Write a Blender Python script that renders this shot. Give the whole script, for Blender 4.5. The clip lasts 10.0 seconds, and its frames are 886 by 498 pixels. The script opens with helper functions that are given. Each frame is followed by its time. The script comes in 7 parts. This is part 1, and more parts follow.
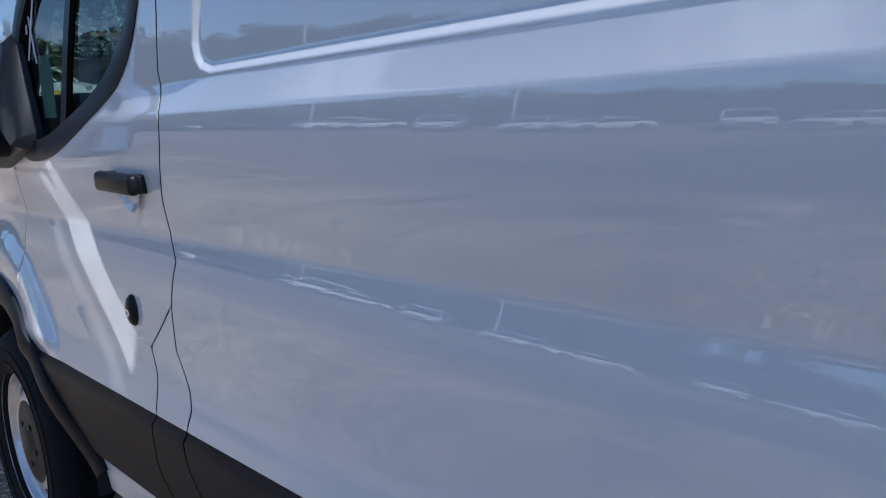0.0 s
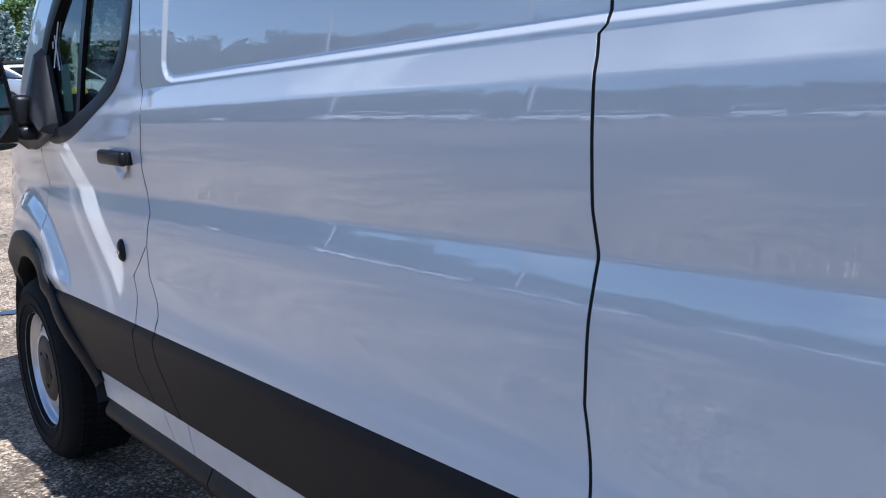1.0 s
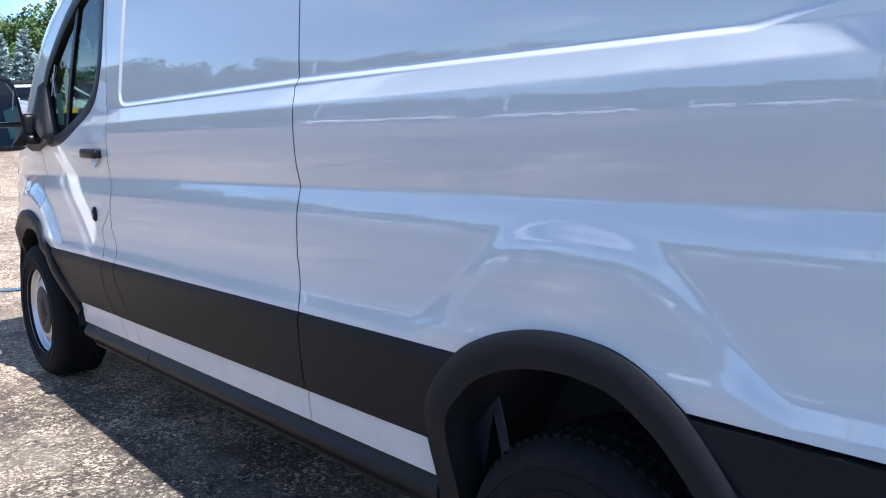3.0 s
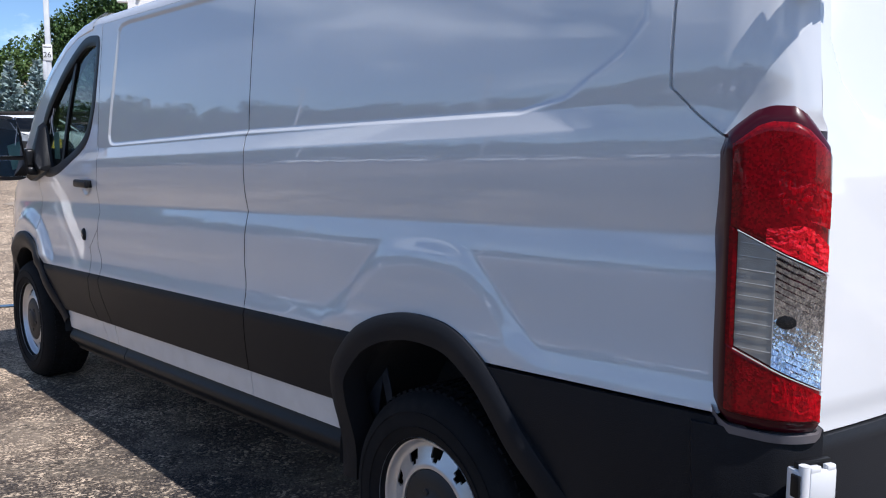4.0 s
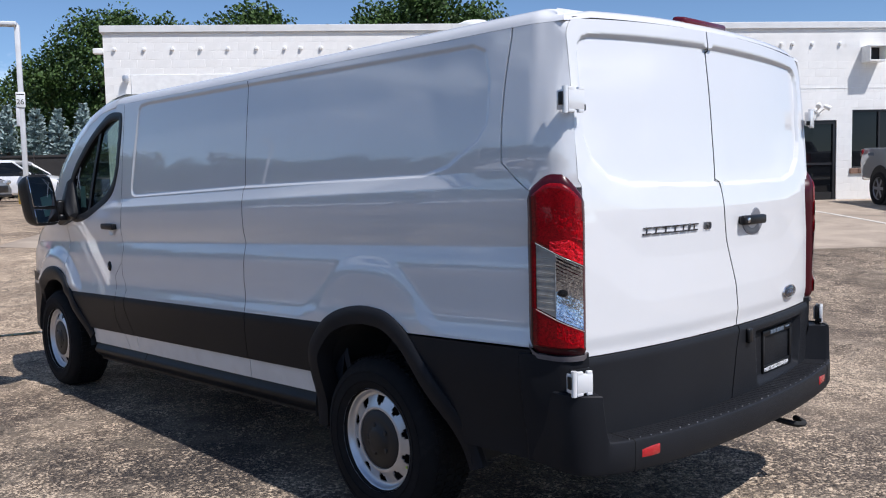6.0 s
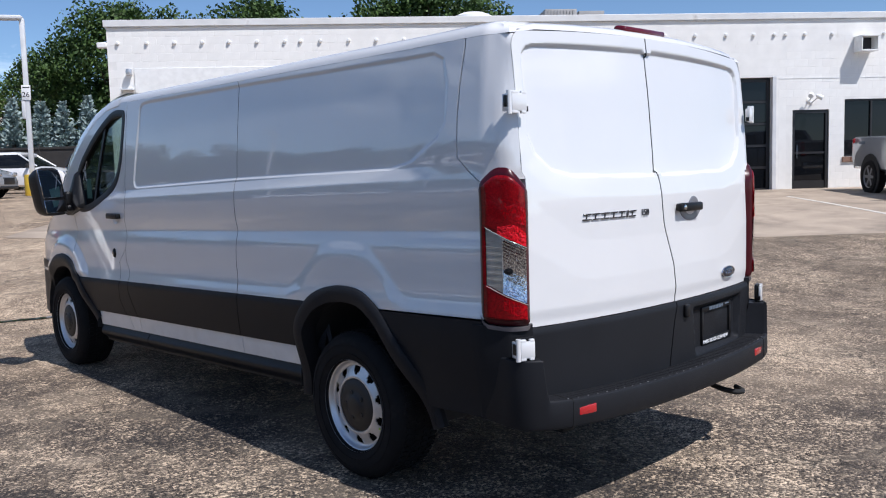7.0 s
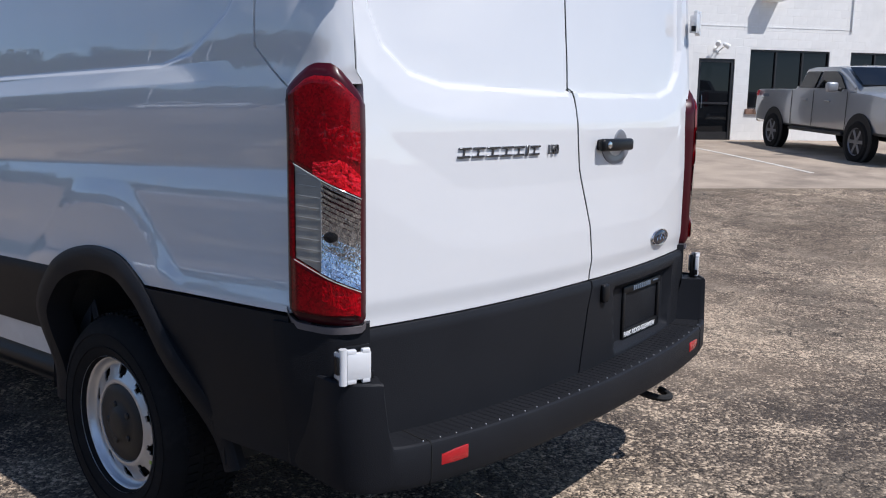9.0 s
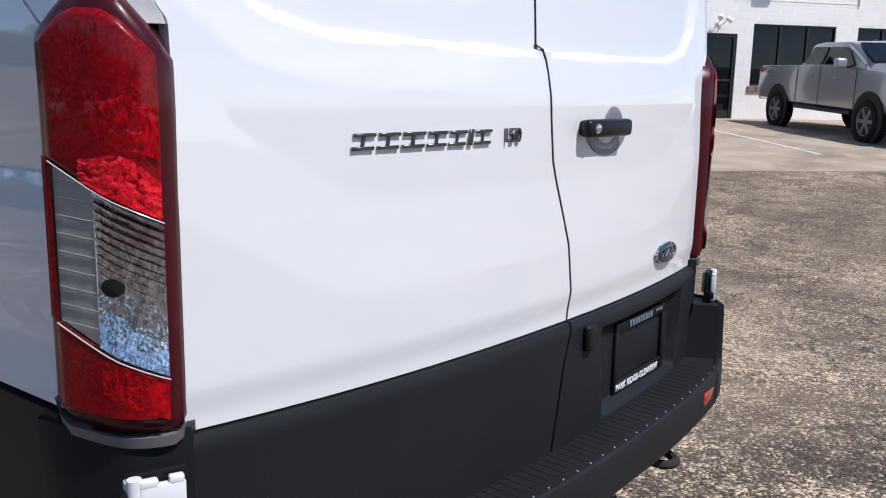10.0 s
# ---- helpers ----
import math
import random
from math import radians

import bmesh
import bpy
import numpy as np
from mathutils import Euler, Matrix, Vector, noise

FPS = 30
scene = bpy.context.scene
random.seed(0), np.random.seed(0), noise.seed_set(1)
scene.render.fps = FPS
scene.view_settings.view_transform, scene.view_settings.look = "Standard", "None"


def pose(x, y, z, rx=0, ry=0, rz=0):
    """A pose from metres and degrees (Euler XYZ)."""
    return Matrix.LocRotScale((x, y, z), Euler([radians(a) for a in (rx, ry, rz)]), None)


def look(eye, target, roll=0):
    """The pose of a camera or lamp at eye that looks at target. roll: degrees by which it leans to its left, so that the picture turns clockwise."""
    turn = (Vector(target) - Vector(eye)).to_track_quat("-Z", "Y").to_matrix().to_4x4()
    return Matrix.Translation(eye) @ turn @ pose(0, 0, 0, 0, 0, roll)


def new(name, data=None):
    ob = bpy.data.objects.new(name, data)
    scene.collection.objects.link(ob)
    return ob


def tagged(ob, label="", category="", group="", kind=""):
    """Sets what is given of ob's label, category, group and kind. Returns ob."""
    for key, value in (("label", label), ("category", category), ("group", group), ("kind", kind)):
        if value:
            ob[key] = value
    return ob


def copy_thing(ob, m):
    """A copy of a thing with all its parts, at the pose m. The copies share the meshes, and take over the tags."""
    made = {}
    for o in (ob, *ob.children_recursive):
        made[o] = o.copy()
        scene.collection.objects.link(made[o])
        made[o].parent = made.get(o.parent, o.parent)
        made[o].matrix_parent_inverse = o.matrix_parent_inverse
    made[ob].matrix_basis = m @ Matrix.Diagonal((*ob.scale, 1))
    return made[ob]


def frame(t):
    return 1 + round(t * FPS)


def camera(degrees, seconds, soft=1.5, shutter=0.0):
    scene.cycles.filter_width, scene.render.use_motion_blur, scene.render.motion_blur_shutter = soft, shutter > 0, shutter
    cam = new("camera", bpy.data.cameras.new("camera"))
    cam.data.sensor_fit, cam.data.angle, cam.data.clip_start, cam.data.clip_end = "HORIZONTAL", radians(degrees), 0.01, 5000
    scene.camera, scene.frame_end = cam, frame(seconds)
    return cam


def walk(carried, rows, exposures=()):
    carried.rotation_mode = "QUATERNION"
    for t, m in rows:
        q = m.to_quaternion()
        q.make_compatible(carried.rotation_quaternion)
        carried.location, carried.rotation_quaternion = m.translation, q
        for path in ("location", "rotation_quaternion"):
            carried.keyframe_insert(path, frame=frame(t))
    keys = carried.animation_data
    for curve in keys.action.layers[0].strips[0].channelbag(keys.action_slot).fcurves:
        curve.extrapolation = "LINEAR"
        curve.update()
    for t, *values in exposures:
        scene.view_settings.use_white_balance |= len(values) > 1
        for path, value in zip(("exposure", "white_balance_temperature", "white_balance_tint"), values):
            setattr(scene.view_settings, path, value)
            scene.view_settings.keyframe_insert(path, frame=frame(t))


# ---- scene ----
cam = camera(54.9, 10.0, soft=1.1)
PATH = [
    (0, (-1.588, 1.047, 1.367), (-0.305, 2.535, 0.990), -2.6),
    (0.5, (-1.641, 0.680, 1.373), (-0.393, 2.201, 1.011), -1.93),
    (1, (-1.773, 0.339, 1.367), (-0.524, 1.858, 1.005), -1.26),
    (1.5, (-1.774, -0.032, 1.350), (-0.571, 1.525, 0.992), -1.7),
    (2, (-1.932, -0.398, 1.367), (-0.719, 1.146, 0.987), -2.15),
    (2.5, (-2.055, -0.715, 1.356), (-0.817, 0.814, 0.996), -2.03),
    (4, (-2.477, -1.769, 1.384), (-1.162, -0.278, 1.155), 0.2),
    (4.5, (-2.611, -2.129, 1.458), (-1.276, -0.654, 1.250), -0.73),
    (5, (-2.831, -2.386, 1.455), (-1.468, -0.934, 1.272), -0.62),
    (6.5, (-3.333, -3.036, 1.453), (-1.963, -1.588, 1.298), -1.57),
    (7, (-3.381, -3.235, 1.460), (-2.020, -1.782, 1.279), -1.58),
    (7.5, (-3.358, -3.284, 1.454), (-2.014, -1.818, 1.245), -1.51),
    (8, (-3.084, -2.995, 1.395), (-1.689, -1.588, 1.124), -1.07),
    (8.5, (-2.692, -2.743, 1.368), (-1.200, -1.446, 1.064), -0.03),
    (9, (-2.299, -2.494, 1.361), (-0.791, -1.219, 1.044), 0.8),
    (9.5, (-1.935, -2.233, 1.358), (-0.422, -0.973, 1.008), 0.59),
    (10, (-1.543, -2.091, 1.345), (-0.036, -0.830, 0.975), 1.16),
]
EXPOSURES = [(0.0, 0.40, 5350, 8), (0.5, 0.54, 5350, 8), (1.0, 0.70, 5350, 8), (1.5, 0.82, 5350, 8), (2.0, 1.02, 5370, 8), (2.5, 1.25, 5420, 8), (4.0, 0.48, 5800, 10), (4.5, 0.07, 5900, 11), (5.0, 0.14, 5900, 11), (6.5, 0.25, 5900, 10), (7.5, 0.22, 5900, 10), (8.0, 0.25, 5900, 10), (8.5, 0.27, 5900, 10), (9.0, 0.07, 5850, 10), (9.5, 0.0, 5900, 10), (10.0, 0.20, 5950, 10)]
walk(cam, [(t, look(eye, target, roll)) for t, eye, target, roll in PATH], EXPOSURES)

# ---- light ----
SUN_DIR = Vector((0.05, -0.65, 1.0)).normalized()
world = bpy.data.worlds.new("sky")
scene.world = world
world.use_nodes = True
wn, wl = world.node_tree.nodes, world.node_tree.links
wn.clear()
w_out = wn.new("ShaderNodeOutputWorld")
w_bg = wn.new("ShaderNodeBackground")
w_sky = wn.new("ShaderNodeTexSky")
w_sky.sky_type = "NISHITA"
w_sky.sun_disc = False
w_sky.sun_elevation = math.asin(SUN_DIR.z)
w_sky.sun_rotation = math.atan2(SUN_DIR.x, SUN_DIR.y)
w_sky.altitude = 1800
w_sky.air_density = 1.0
w_sky.dust_density = 0.0
w_sky.ozone_density = 3.0
w_co = wn.new("ShaderNodeTexCoord")
w_map = wn.new("ShaderNodeMapping")
w_map.inputs["Scale"].default_value = (1.0, 1.0, 3.6)
w_noise = wn.new("ShaderNodeTexNoise")
w_noise.inputs["Scale"].default_value = 2.6
w_noise.inputs["Detail"].default_value = 7.0
w_noise.inputs["Roughness"].default_value = 0.58
w_noise.inputs["Distortion"].default_value = 0.35
w_ramp = wn.new("ShaderNodeValToRGB")
w_ramp.color_ramp.elements[0].position = 0.525
w_ramp.color_ramp.elements[1].position = 0.74
w_mix = wn.new("ShaderNodeMix")
w_mix.data_type = "RGBA"
w_mix.inputs[7].default_value = (11.5, 12.0, 13.0, 1)
wl.new(w_co.outputs["Generated"], w_map.inputs["Vector"])
wl.new(w_map.outputs["Vector"], w_noise.inputs["Vector"])
wl.new(w_noise.outputs["Fac"], w_ramp.inputs["Fac"])
wl.new(w_ramp.outputs["Color"], w_mix.inputs[0])
wl.new(w_sky.outputs["Color"], w_mix.inputs[6])
wl.new(w_mix.outputs[2], w_bg.inputs["Color"])
wl.new(w_bg.outputs["Background"], w_out.inputs["Surface"])
w_bg.inputs["Strength"].default_value = 0.094

sun_data = bpy.data.lights.new("sun", "SUN")
sun_data.energy = 4.45
sun_data.angle = radians(0.53)
sun_data.color = (1.0, 0.915, 0.84)
sun_ob = new("sun", sun_data)
sun_ob.matrix_world = look(SUN_DIR * 40, (0, 0, 0))

# ---- materials ----


def material(name, base, rough=0.5, metal=0.0, coat=0.0, coat_rough=0.03, vary=0.0, scale=6.0, bump=0.0, bump_scale=80.0, dirt=None, dirt_at=(0.55, 0.75), dirt_scale=2.0, per_object=0.0, spec=0.5):
    """Principled surface with two scales of variation: broad stains and fine grain."""
    m = bpy.data.materials.new(name)
    m.use_nodes = True
    nd, ln = m.node_tree.nodes, m.node_tree.links
    b = nd["Principled BSDF"]
    b.inputs["Roughness"].default_value = rough
    b.inputs["Metallic"].default_value = metal
    b.inputs["Coat Weight"].default_value = coat
    b.inputs["Coat Roughness"].default_value = coat_rough
    b.inputs["Specular IOR Level"].default_value = spec
    co = nd.new("ShaderNodeTexCoord")
    col = nd.new("ShaderNodeRGB")
    col.outputs[0].default_value = (*base, 1)
    out = col.outputs[0]
    if vary:
        n = nd.new("ShaderNodeTexNoise")
        n.inputs["Scale"].default_value = scale
        n.inputs["Detail"].default_value = 6
        ln.new(co.outputs["Object"], n.inputs["Vector"])
        r = nd.new("ShaderNodeMapRange")
        r.inputs[1].default_value, r.inputs[2].default_value = 0.3, 0.7
        r.inputs[3].default_value, r.inputs[4].default_value = 1 - vary, 1 + vary
        ln.new(n.outputs["Fac"], r.inputs[0])
        v = nd.new("ShaderNodeVectorMath")
        v.operation = "SCALE"
        ln.new(out, v.inputs[0])
        ln.new(r.outputs[0], v.inputs["Scale"])
        out = v.outputs[0]
        rr = nd.new("ShaderNodeMapRange")
        rr.inputs[3].default_value, rr.inputs[4].default_value = max(rough - 0.12 * vary * 3, 0.02), min(rough + 0.12 * vary * 3, 1)
        ln.new(n.outputs["Fac"], rr.inputs[0])
        ln.new(rr.outputs[0], b.inputs["Roughness"])
    if per_object:
        oi = nd.new("ShaderNodeObjectInfo")
        r = nd.new("ShaderNodeMapRange")
        r.inputs[3].default_value, r.inputs[4].default_value = 1 - per_object, 1 + per_object
        ln.new(oi.outputs["Random"], r.inputs[0])
        v = nd.new("ShaderNodeVectorMath")
        v.operation = "SCALE"
        ln.new(out, v.inputs[0])
        ln.new(r.outputs[0], v.inputs["Scale"])
        out = v.outputs[0]
    if dirt:
        n = nd.new("ShaderNodeTexNoise")
        n.inputs["Scale"].default_value = dirt_scale
        n.inputs["Detail"].default_value = 8
        n.inputs["Roughness"].default_value = 0.65
        ln.new(co.outputs["Object"], n.inputs["Vector"])
        rp = nd.new("ShaderNodeMapRange")
        rp.inputs[1].default_value, rp.inputs[2].default_value = dirt_at
        ln.new(n.outputs["Fac"], rp.inputs[0])
        mx = nd.new("ShaderNodeMix")
        mx.data_type = "RGBA"
        ln.new(rp.outputs[0], mx.inputs[0])
        ln.new(out, mx.inputs[6])
        mx.inputs[7].default_value = (*dirt, 1)
        out = mx.outputs[2]
    ln.new(out, b.inputs["Base Color"])
    if bump:
        n = nd.new("ShaderNodeTexNoise")
        n.inputs["Scale"].default_value = bump_scale
        n.inputs["Detail"].default_value = 4
        ln.new(co.outputs["Object"], n.inputs["Vector"])
        bp = nd.new("ShaderNodeBump")
        bp.inputs["Strength"].default_value = bump
        bp.inputs["Distance"].default_value = 0.004
        ln.new(n.outputs["Fac"], bp.inputs["Height"])
        ln.new(bp.outputs[0], b.inputs["Normal"])
    return m


def glass(name, tint, gloss=0.02):
    """Clear pane: tinted straight-through light plus a mirror reflection by angle."""
    m = bpy.data.materials.new(name)
    m.use_nodes = True
    nd, ln = m.node_tree.nodes, m.node_tree.links
    nd.clear()
    o = nd.new("ShaderNodeOutputMaterial")
    t = nd.new("ShaderNodeBsdfTransparent")
    t.inputs[0].default_value = (*tint, 1)
    g = nd.new("ShaderNodeBsdfGlossy")
    g.inputs["Roughness"].default_value = gloss
    lw = nd.new("ShaderNodeLayerWeight")
    lw.inputs[0].default_value = 0.5
    pw = nd.new("ShaderNodeMath")
    pw.operation = "POWER"
    pw.inputs[1].default_value = 5.0
    ln.new(lw.outputs["Facing"], pw.inputs[0])
    f = nd.new("ShaderNodeMapRange")
    f.inputs[3].default_value, f.inputs[4].default_value = 0.045, 1.0
    ln.new(pw.outputs[0], f.inputs[0])
    mx = nd.new("ShaderNodeMixShader")
    ln.new(f.outputs[0], mx.inputs[0])
    ln.new(t.outputs[0], mx.inputs[1])
    ln.new(g.outputs[0], mx.inputs[2])
    ln.new(mx.outputs[0], o.inputs["Surface"])
    return m


def asphalt_material(name, light, dark, stain):
    """Worn aggregate surface: pale stones in dark binder, bald and tarry patches, two sizes of cracks."""
    m = bpy.data.materials.new(name)
    m.use_nodes = True
    nd, ln = m.node_tree.nodes, m.node_tree.links
    b = nd["Principled BSDF"]
    b.inputs["Roughness"].default_value = 0.85
    b.inputs["Specular IOR Level"].default_value = 0.3
    co = nd.new("ShaderNodeTexCoord").outputs["Object"]

    def noise_at(scale, detail=6, rough=0.6, warp=0.0):
        n = nd.new("ShaderNodeTexNoise")
        n.inputs["Scale"].default_value = scale
        n.inputs["Detail"].default_value = detail
        n.inputs["Roughness"].default_value = rough
        n.inputs["Distortion"].default_value = warp
        ln.new(co, n.inputs["Vector"])
        return n

    def ranged(src, a0, a1, b0, b1):
        r = nd.new("ShaderNodeMapRange")
        r.inputs[1].default_value, r.inputs[2].default_value = a0, a1
        r.inputs[3].default_value, r.inputs[4].default_value = b0, b1
        ln.new(src, r.inputs[0])
        return r.outputs[0]

    def calc(op, p, q):
        k = nd.new("ShaderNodeMath")
        k.operation = op
        for i, v in enumerate((p, q)):
            if isinstance(v, float):
                k.inputs[i].default_value = v
            else:
                ln.new(v, k.inputs[i])
        return k.outputs[0]

    def mixed(fac, p, colour):
        x = nd.new("ShaderNodeMix")
        x.data_type = "RGBA"
        ln.new(fac, x.inputs[0])
        ln.new(p, x.inputs[6])
        x.inputs[7].default_value = (*colour, 1)
        return x.outputs[2]

    def stones(scale):
        v = nd.new("ShaderNodeTexVoronoi")
        v.inputs["Scale"].default_value = scale
        ln.new(co, v.inputs["Vector"])
        sp = nd.new("ShaderNodeSeparateColor")
        ln.new(v.outputs["Color"], sp.inputs[0])
        return v, sp.outputs[0], sp.outputs[1]

    coarse, pick, tint = stones(82)
    fine, pick2, tint2 = stones(170)
    broad = noise_at(0.5, 8, 0.66, 0.4).outputs["Fac"]
    mid = noise_at(4.5, 7, 0.68).outputs["Fac"]
    grit = noise_at(24, 4, 0.7).outputs["Fac"]
    # share of pale stones: broad wear, patches, clusters of grit
    share = calc("ADD", ranged(broad, 0.34, 0.66, -0.28, 0.16), ranged(mid, 0.3, 0.7, -0.22, 0.14))
    share = calc("ADD", share, ranged(grit, 0.3, 0.7, -0.16, 0.16))
    # the front of the lot is worn down to bare sandy stones
    xyz = nd.new("ShaderNodeSeparateXYZ")
    ln.new(co, xyz.inputs[0])
    worn = calc("ADD", xyz.outputs[1], ranged(broad, 0.3, 0.7, -2.0, 2.0))
    worn = calc("ADD", worn, ranged(xyz.outputs[0], -7.0, -3.0, -6.0, 0.0))
    worn = ranged(worn, 1.2, 4.6, 0.0, 1.0)
    worn = calc("MAXIMUM", worn, ranged(calc("ADD", xyz.outputs[0], ranged(broad, 0.3, 0.7, -1.2, 1.2)), -0.2, 2.8, 0.0, 0.52))
    share = calc("ADD", share, calc("MULTIPLY", worn, 0.20))
    # away from the van the lot has been sealed with tar
    sealed = ranged(calc("ADD", xyz.outputs[0], ranged(broad, 0.3, 0.7, -1.5, 1.5)), -3.2, -6.0, 0.0, 1.0)
    share = calc("ADD", share, calc("MULTIPLY", sealed, -0.30))
    pebble = calc("MAXIMUM", calc("MULTIPLY", pick, 1.0), calc("MULTIPLY", pick2, 0.84))
    level = calc("ADD", pebble, share)
    rp = nd.new("ShaderNodeValToRGB")
    el = rp.color_ramp.elements
    el[0].position, el[0].color = 0.42, (*dark, 1)
    el[1].position, el[1].color = 0.88, (*light, 1)
    e = el.new(0.62)
    e.color = (*[0.76 * d + 0.24 * l for d, l in zip(dark, light)], 1)
    ln.new(calc("DIVIDE", level, 1.2), rp.inputs[0])
    # single stones differ: grey, buff, near white
    hue = mixed(ranged(tint2, 0.55, 1.0, 0.0, 0.35), rp.outputs[0], (0.17, 0.15, 0.135))
    # tarry stains and sandy, dusted stretches
    sn = noise_at(0.23, 9, 0.62, 0.8).outputs["Fac"]
    out = mixed(ranged(sn, 0.53, 0.70, 0.0, 0.62), hue, stain)
    out = mixed(ranged(sn, 0.48, 0.32, 0.0, 0.45), out, (0.34, 0.265, 0.19))
    dust = noise_at(1.3, 8, 0.7, 0.5).outputs["Fac"]
    out = mixed(ranged(dust, 0.54, 0.74, 0.0, 0.5), out, (0.36, 0.30, 0.23))

    out = mixed(calc("MULTIPLY", worn, 0.22), out, (0.50, 0.355, 0.225))

    # cracks: thin edges of distorted cells, long ones everywhere, a fine net in places
    def cracks(scale, warp, wide):
        dn = noise_at(scale * 3.2, 6, 0.65)
        dv = nd.new("ShaderNodeVectorMath")
        dv.operation = "MULTIPLY_ADD"
        dv.inputs[1].default_value = (warp, warp, warp)
        ln.new(dn.outputs["Color"], dv.inputs[0])
        ln.new(co, dv.inputs[2])
        cr = nd.new("ShaderNodeTexVoronoi")
        cr.feature = "DISTANCE_TO_EDGE"
        cr.inputs["Scale"].default_value = scale
        ln.new(dv.outputs[0], cr.inputs["Vector"])
        return ranged(cr.outputs["Distance"], wide * 0.3, wide, 1.0, 0.0), ranged(cr.outputs["Distance"], wide, wide * 6, 0.32, 0.0)

    long_, edge_ = cracks(0.55, 0.85, 0.0085)
    net, net_edge = cracks(2.4, 0.26, 0.020)
    zone = ranged(noise_at(0.36, 4, 0.6, 0.6).outputs["Fac"], 0.46, 0.58, 0.0, 1.0)
    net = calc("MULTIPLY", net, zone)
    out = mixed(calc("MULTIPLY", edge_, 0.8), out, (0.33, 0.27, 0.20))
    crack = calc("MULTIPLY", calc("MAXIMUM", long_, net), ranged(mid, 0.34, 0.62, 0.0, 0.85))
    ln.new(mixed(crack, out, (0.016, 0.014, 0.013)), b.inputs["Base Color"])

    def relief(height, dist, strength, below=None, flip=True):
        p = nd.new("ShaderNodeBump")
        p.inputs["Strength"].default_value = strength
        p.inputs["Distance"].default_value = dist
        p.invert = flip
        ln.new(height, p.inputs["Height"])
        if below is not None:
            ln.new(below, p.inputs["Normal"])
        return p.outputs[0]

    n1 = relief(coarse.outputs["Distance"], 0.008, 0.9)
    n2 = relief(grit, 0.012, 0.6, n1, False)
    ln.new(relief(crack, 0.02, 0.6, n2), b.inputs["Normal"])
    return m


WHITE = material("white_paint", (0.735, 0.735, 0.735), 0.45, coat=1.0, coat_rough=0.012, vary=0.012, scale=3, spec=0.1)
WHITE.node_tree.nodes["Principled BSDF"].inputs["Coat IOR"].default_value = 1.9
WHITE_DUSTY = material("dusty_white_paint", (0.66, 0.66, 0.66), 0.4, coat=0.6, coat_rough=0.1, vary=0.05, scale=9, dirt=(0.60, 0.58, 0.54), dirt_at=(0.55, 0.9), dirt_scale=7)
CLAD = material("black_grained_plastic", (0.0155, 0.0162, 0.0190), 0.46, vary=0.08, scale=4, bump=0.2, bump_scale=420, spec=0.13)
SILL = material("black_sill_plastic", (0.011, 0.0115, 0.0135), 0.4, vary=0.08, scale=4, bump=0.1, bump_scale=420, spec=0.2)
TRIM_BLACK = material("gloss_black_plastic", (0.007, 0.007, 0.008), 0.38, vary=0.06, scale=10, bump=0.1, bump_scale=300, spec=0.28)
DARK = material("dark_underbody", (0.012, 0.012, 0.012), 0.8, vary=0.3, scale=8, bump=0.4, bump_scale=60)
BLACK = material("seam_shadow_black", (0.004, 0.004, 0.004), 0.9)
LINER = material("wheel_arch_liner", (0.02, 0.021, 0.024), 0.7, vary=0.25, scale=9, bump=0.5, bump_scale=90)
RUBBER = material("tyre_rubber", (0.009, 0.009, 0.010), 0.8, spec=0.18, vary=0.25, scale=14, bump=0.3, bump_scale=200, dirt=(0.03, 0.027, 0.025), dirt_at=(0.55, 0.9), dirt_scale=11)
STEEL = material("silver_painted_steel", (0.60, 0.61, 0.63), 0.34, metal=0.75, vary=0.06, scale=18)
CHROME = material("chrome", (0.75, 0.76, 0.78), 0.09, metal=1.0, vary=0.03, scale=20)
INTERIOR = material("dark_cab_plastic", (0.03, 0.03, 0.032), 0.7, vary=0.15, scale=10, bump=0.3, bump_scale=200)
SEAT = material("dark_grey_cloth", (0.045, 0.045, 0.05), 0.9, vary=0.2, scale=30, bump=0.5, bump_scale=300)
GALV = material("galvanised_bracket", (0.05, 0.056, 0.068), 0.6, metal=0.2, vary=0.2, scale=15)
HUB = material("dark_hub_cap", (0.012, 0.011, 0.011), 0.5, vary=0.2, scale=12)
PANE = glass("window_glass", (0.44, 0.53, 0.50))
MIRROR = material("mirror_glass", (0.86, 0.87, 0.90), 0.03, metal=1.0)
GROUND = asphalt_material("worn_asphalt", (0.74, 0.585, 0.42), (0.022, 0.0185, 0.018), (0.046, 0.038, 0.032))
CONCRETE = material("tan_concrete", (0.37, 0.30, 0.23), 0.9, vary=0.22, scale=1.2, bump=0.5, bump_scale=120, dirt=(0.17, 0.135, 0.105), dirt_at=(0.5, 0.75), dirt_scale=0.8)

# ---- mesh helpers ----


def link_mesh(name, bm, mat, sharp=38):
    me = bpy.data.meshes.new(name)
    bmesh.ops.recalc_face_normals(bm, faces=bm.faces) if len(bm.faces) < 6000 else None
    bm.to_mesh(me)
    bm.free()
    for p in me.polygons:
        p.use_smooth = True
    me.set_sharp_from_angle(angle=radians(sharp))
    me.materials.append(mat)
    return me


def part(name, bm, mat, parent, label="", sharp=38):
    ob = new(name, link_mesh(name, bm, mat, sharp))
    ob.parent = parent
    if label:
        ob["label"] = label
    return ob


def thing(name, label, category, m=None, group="", kind=""):
    ob = new(name)
    ob.matrix_world = m or Matrix()
    return tagged(ob, label, category, group, kind)


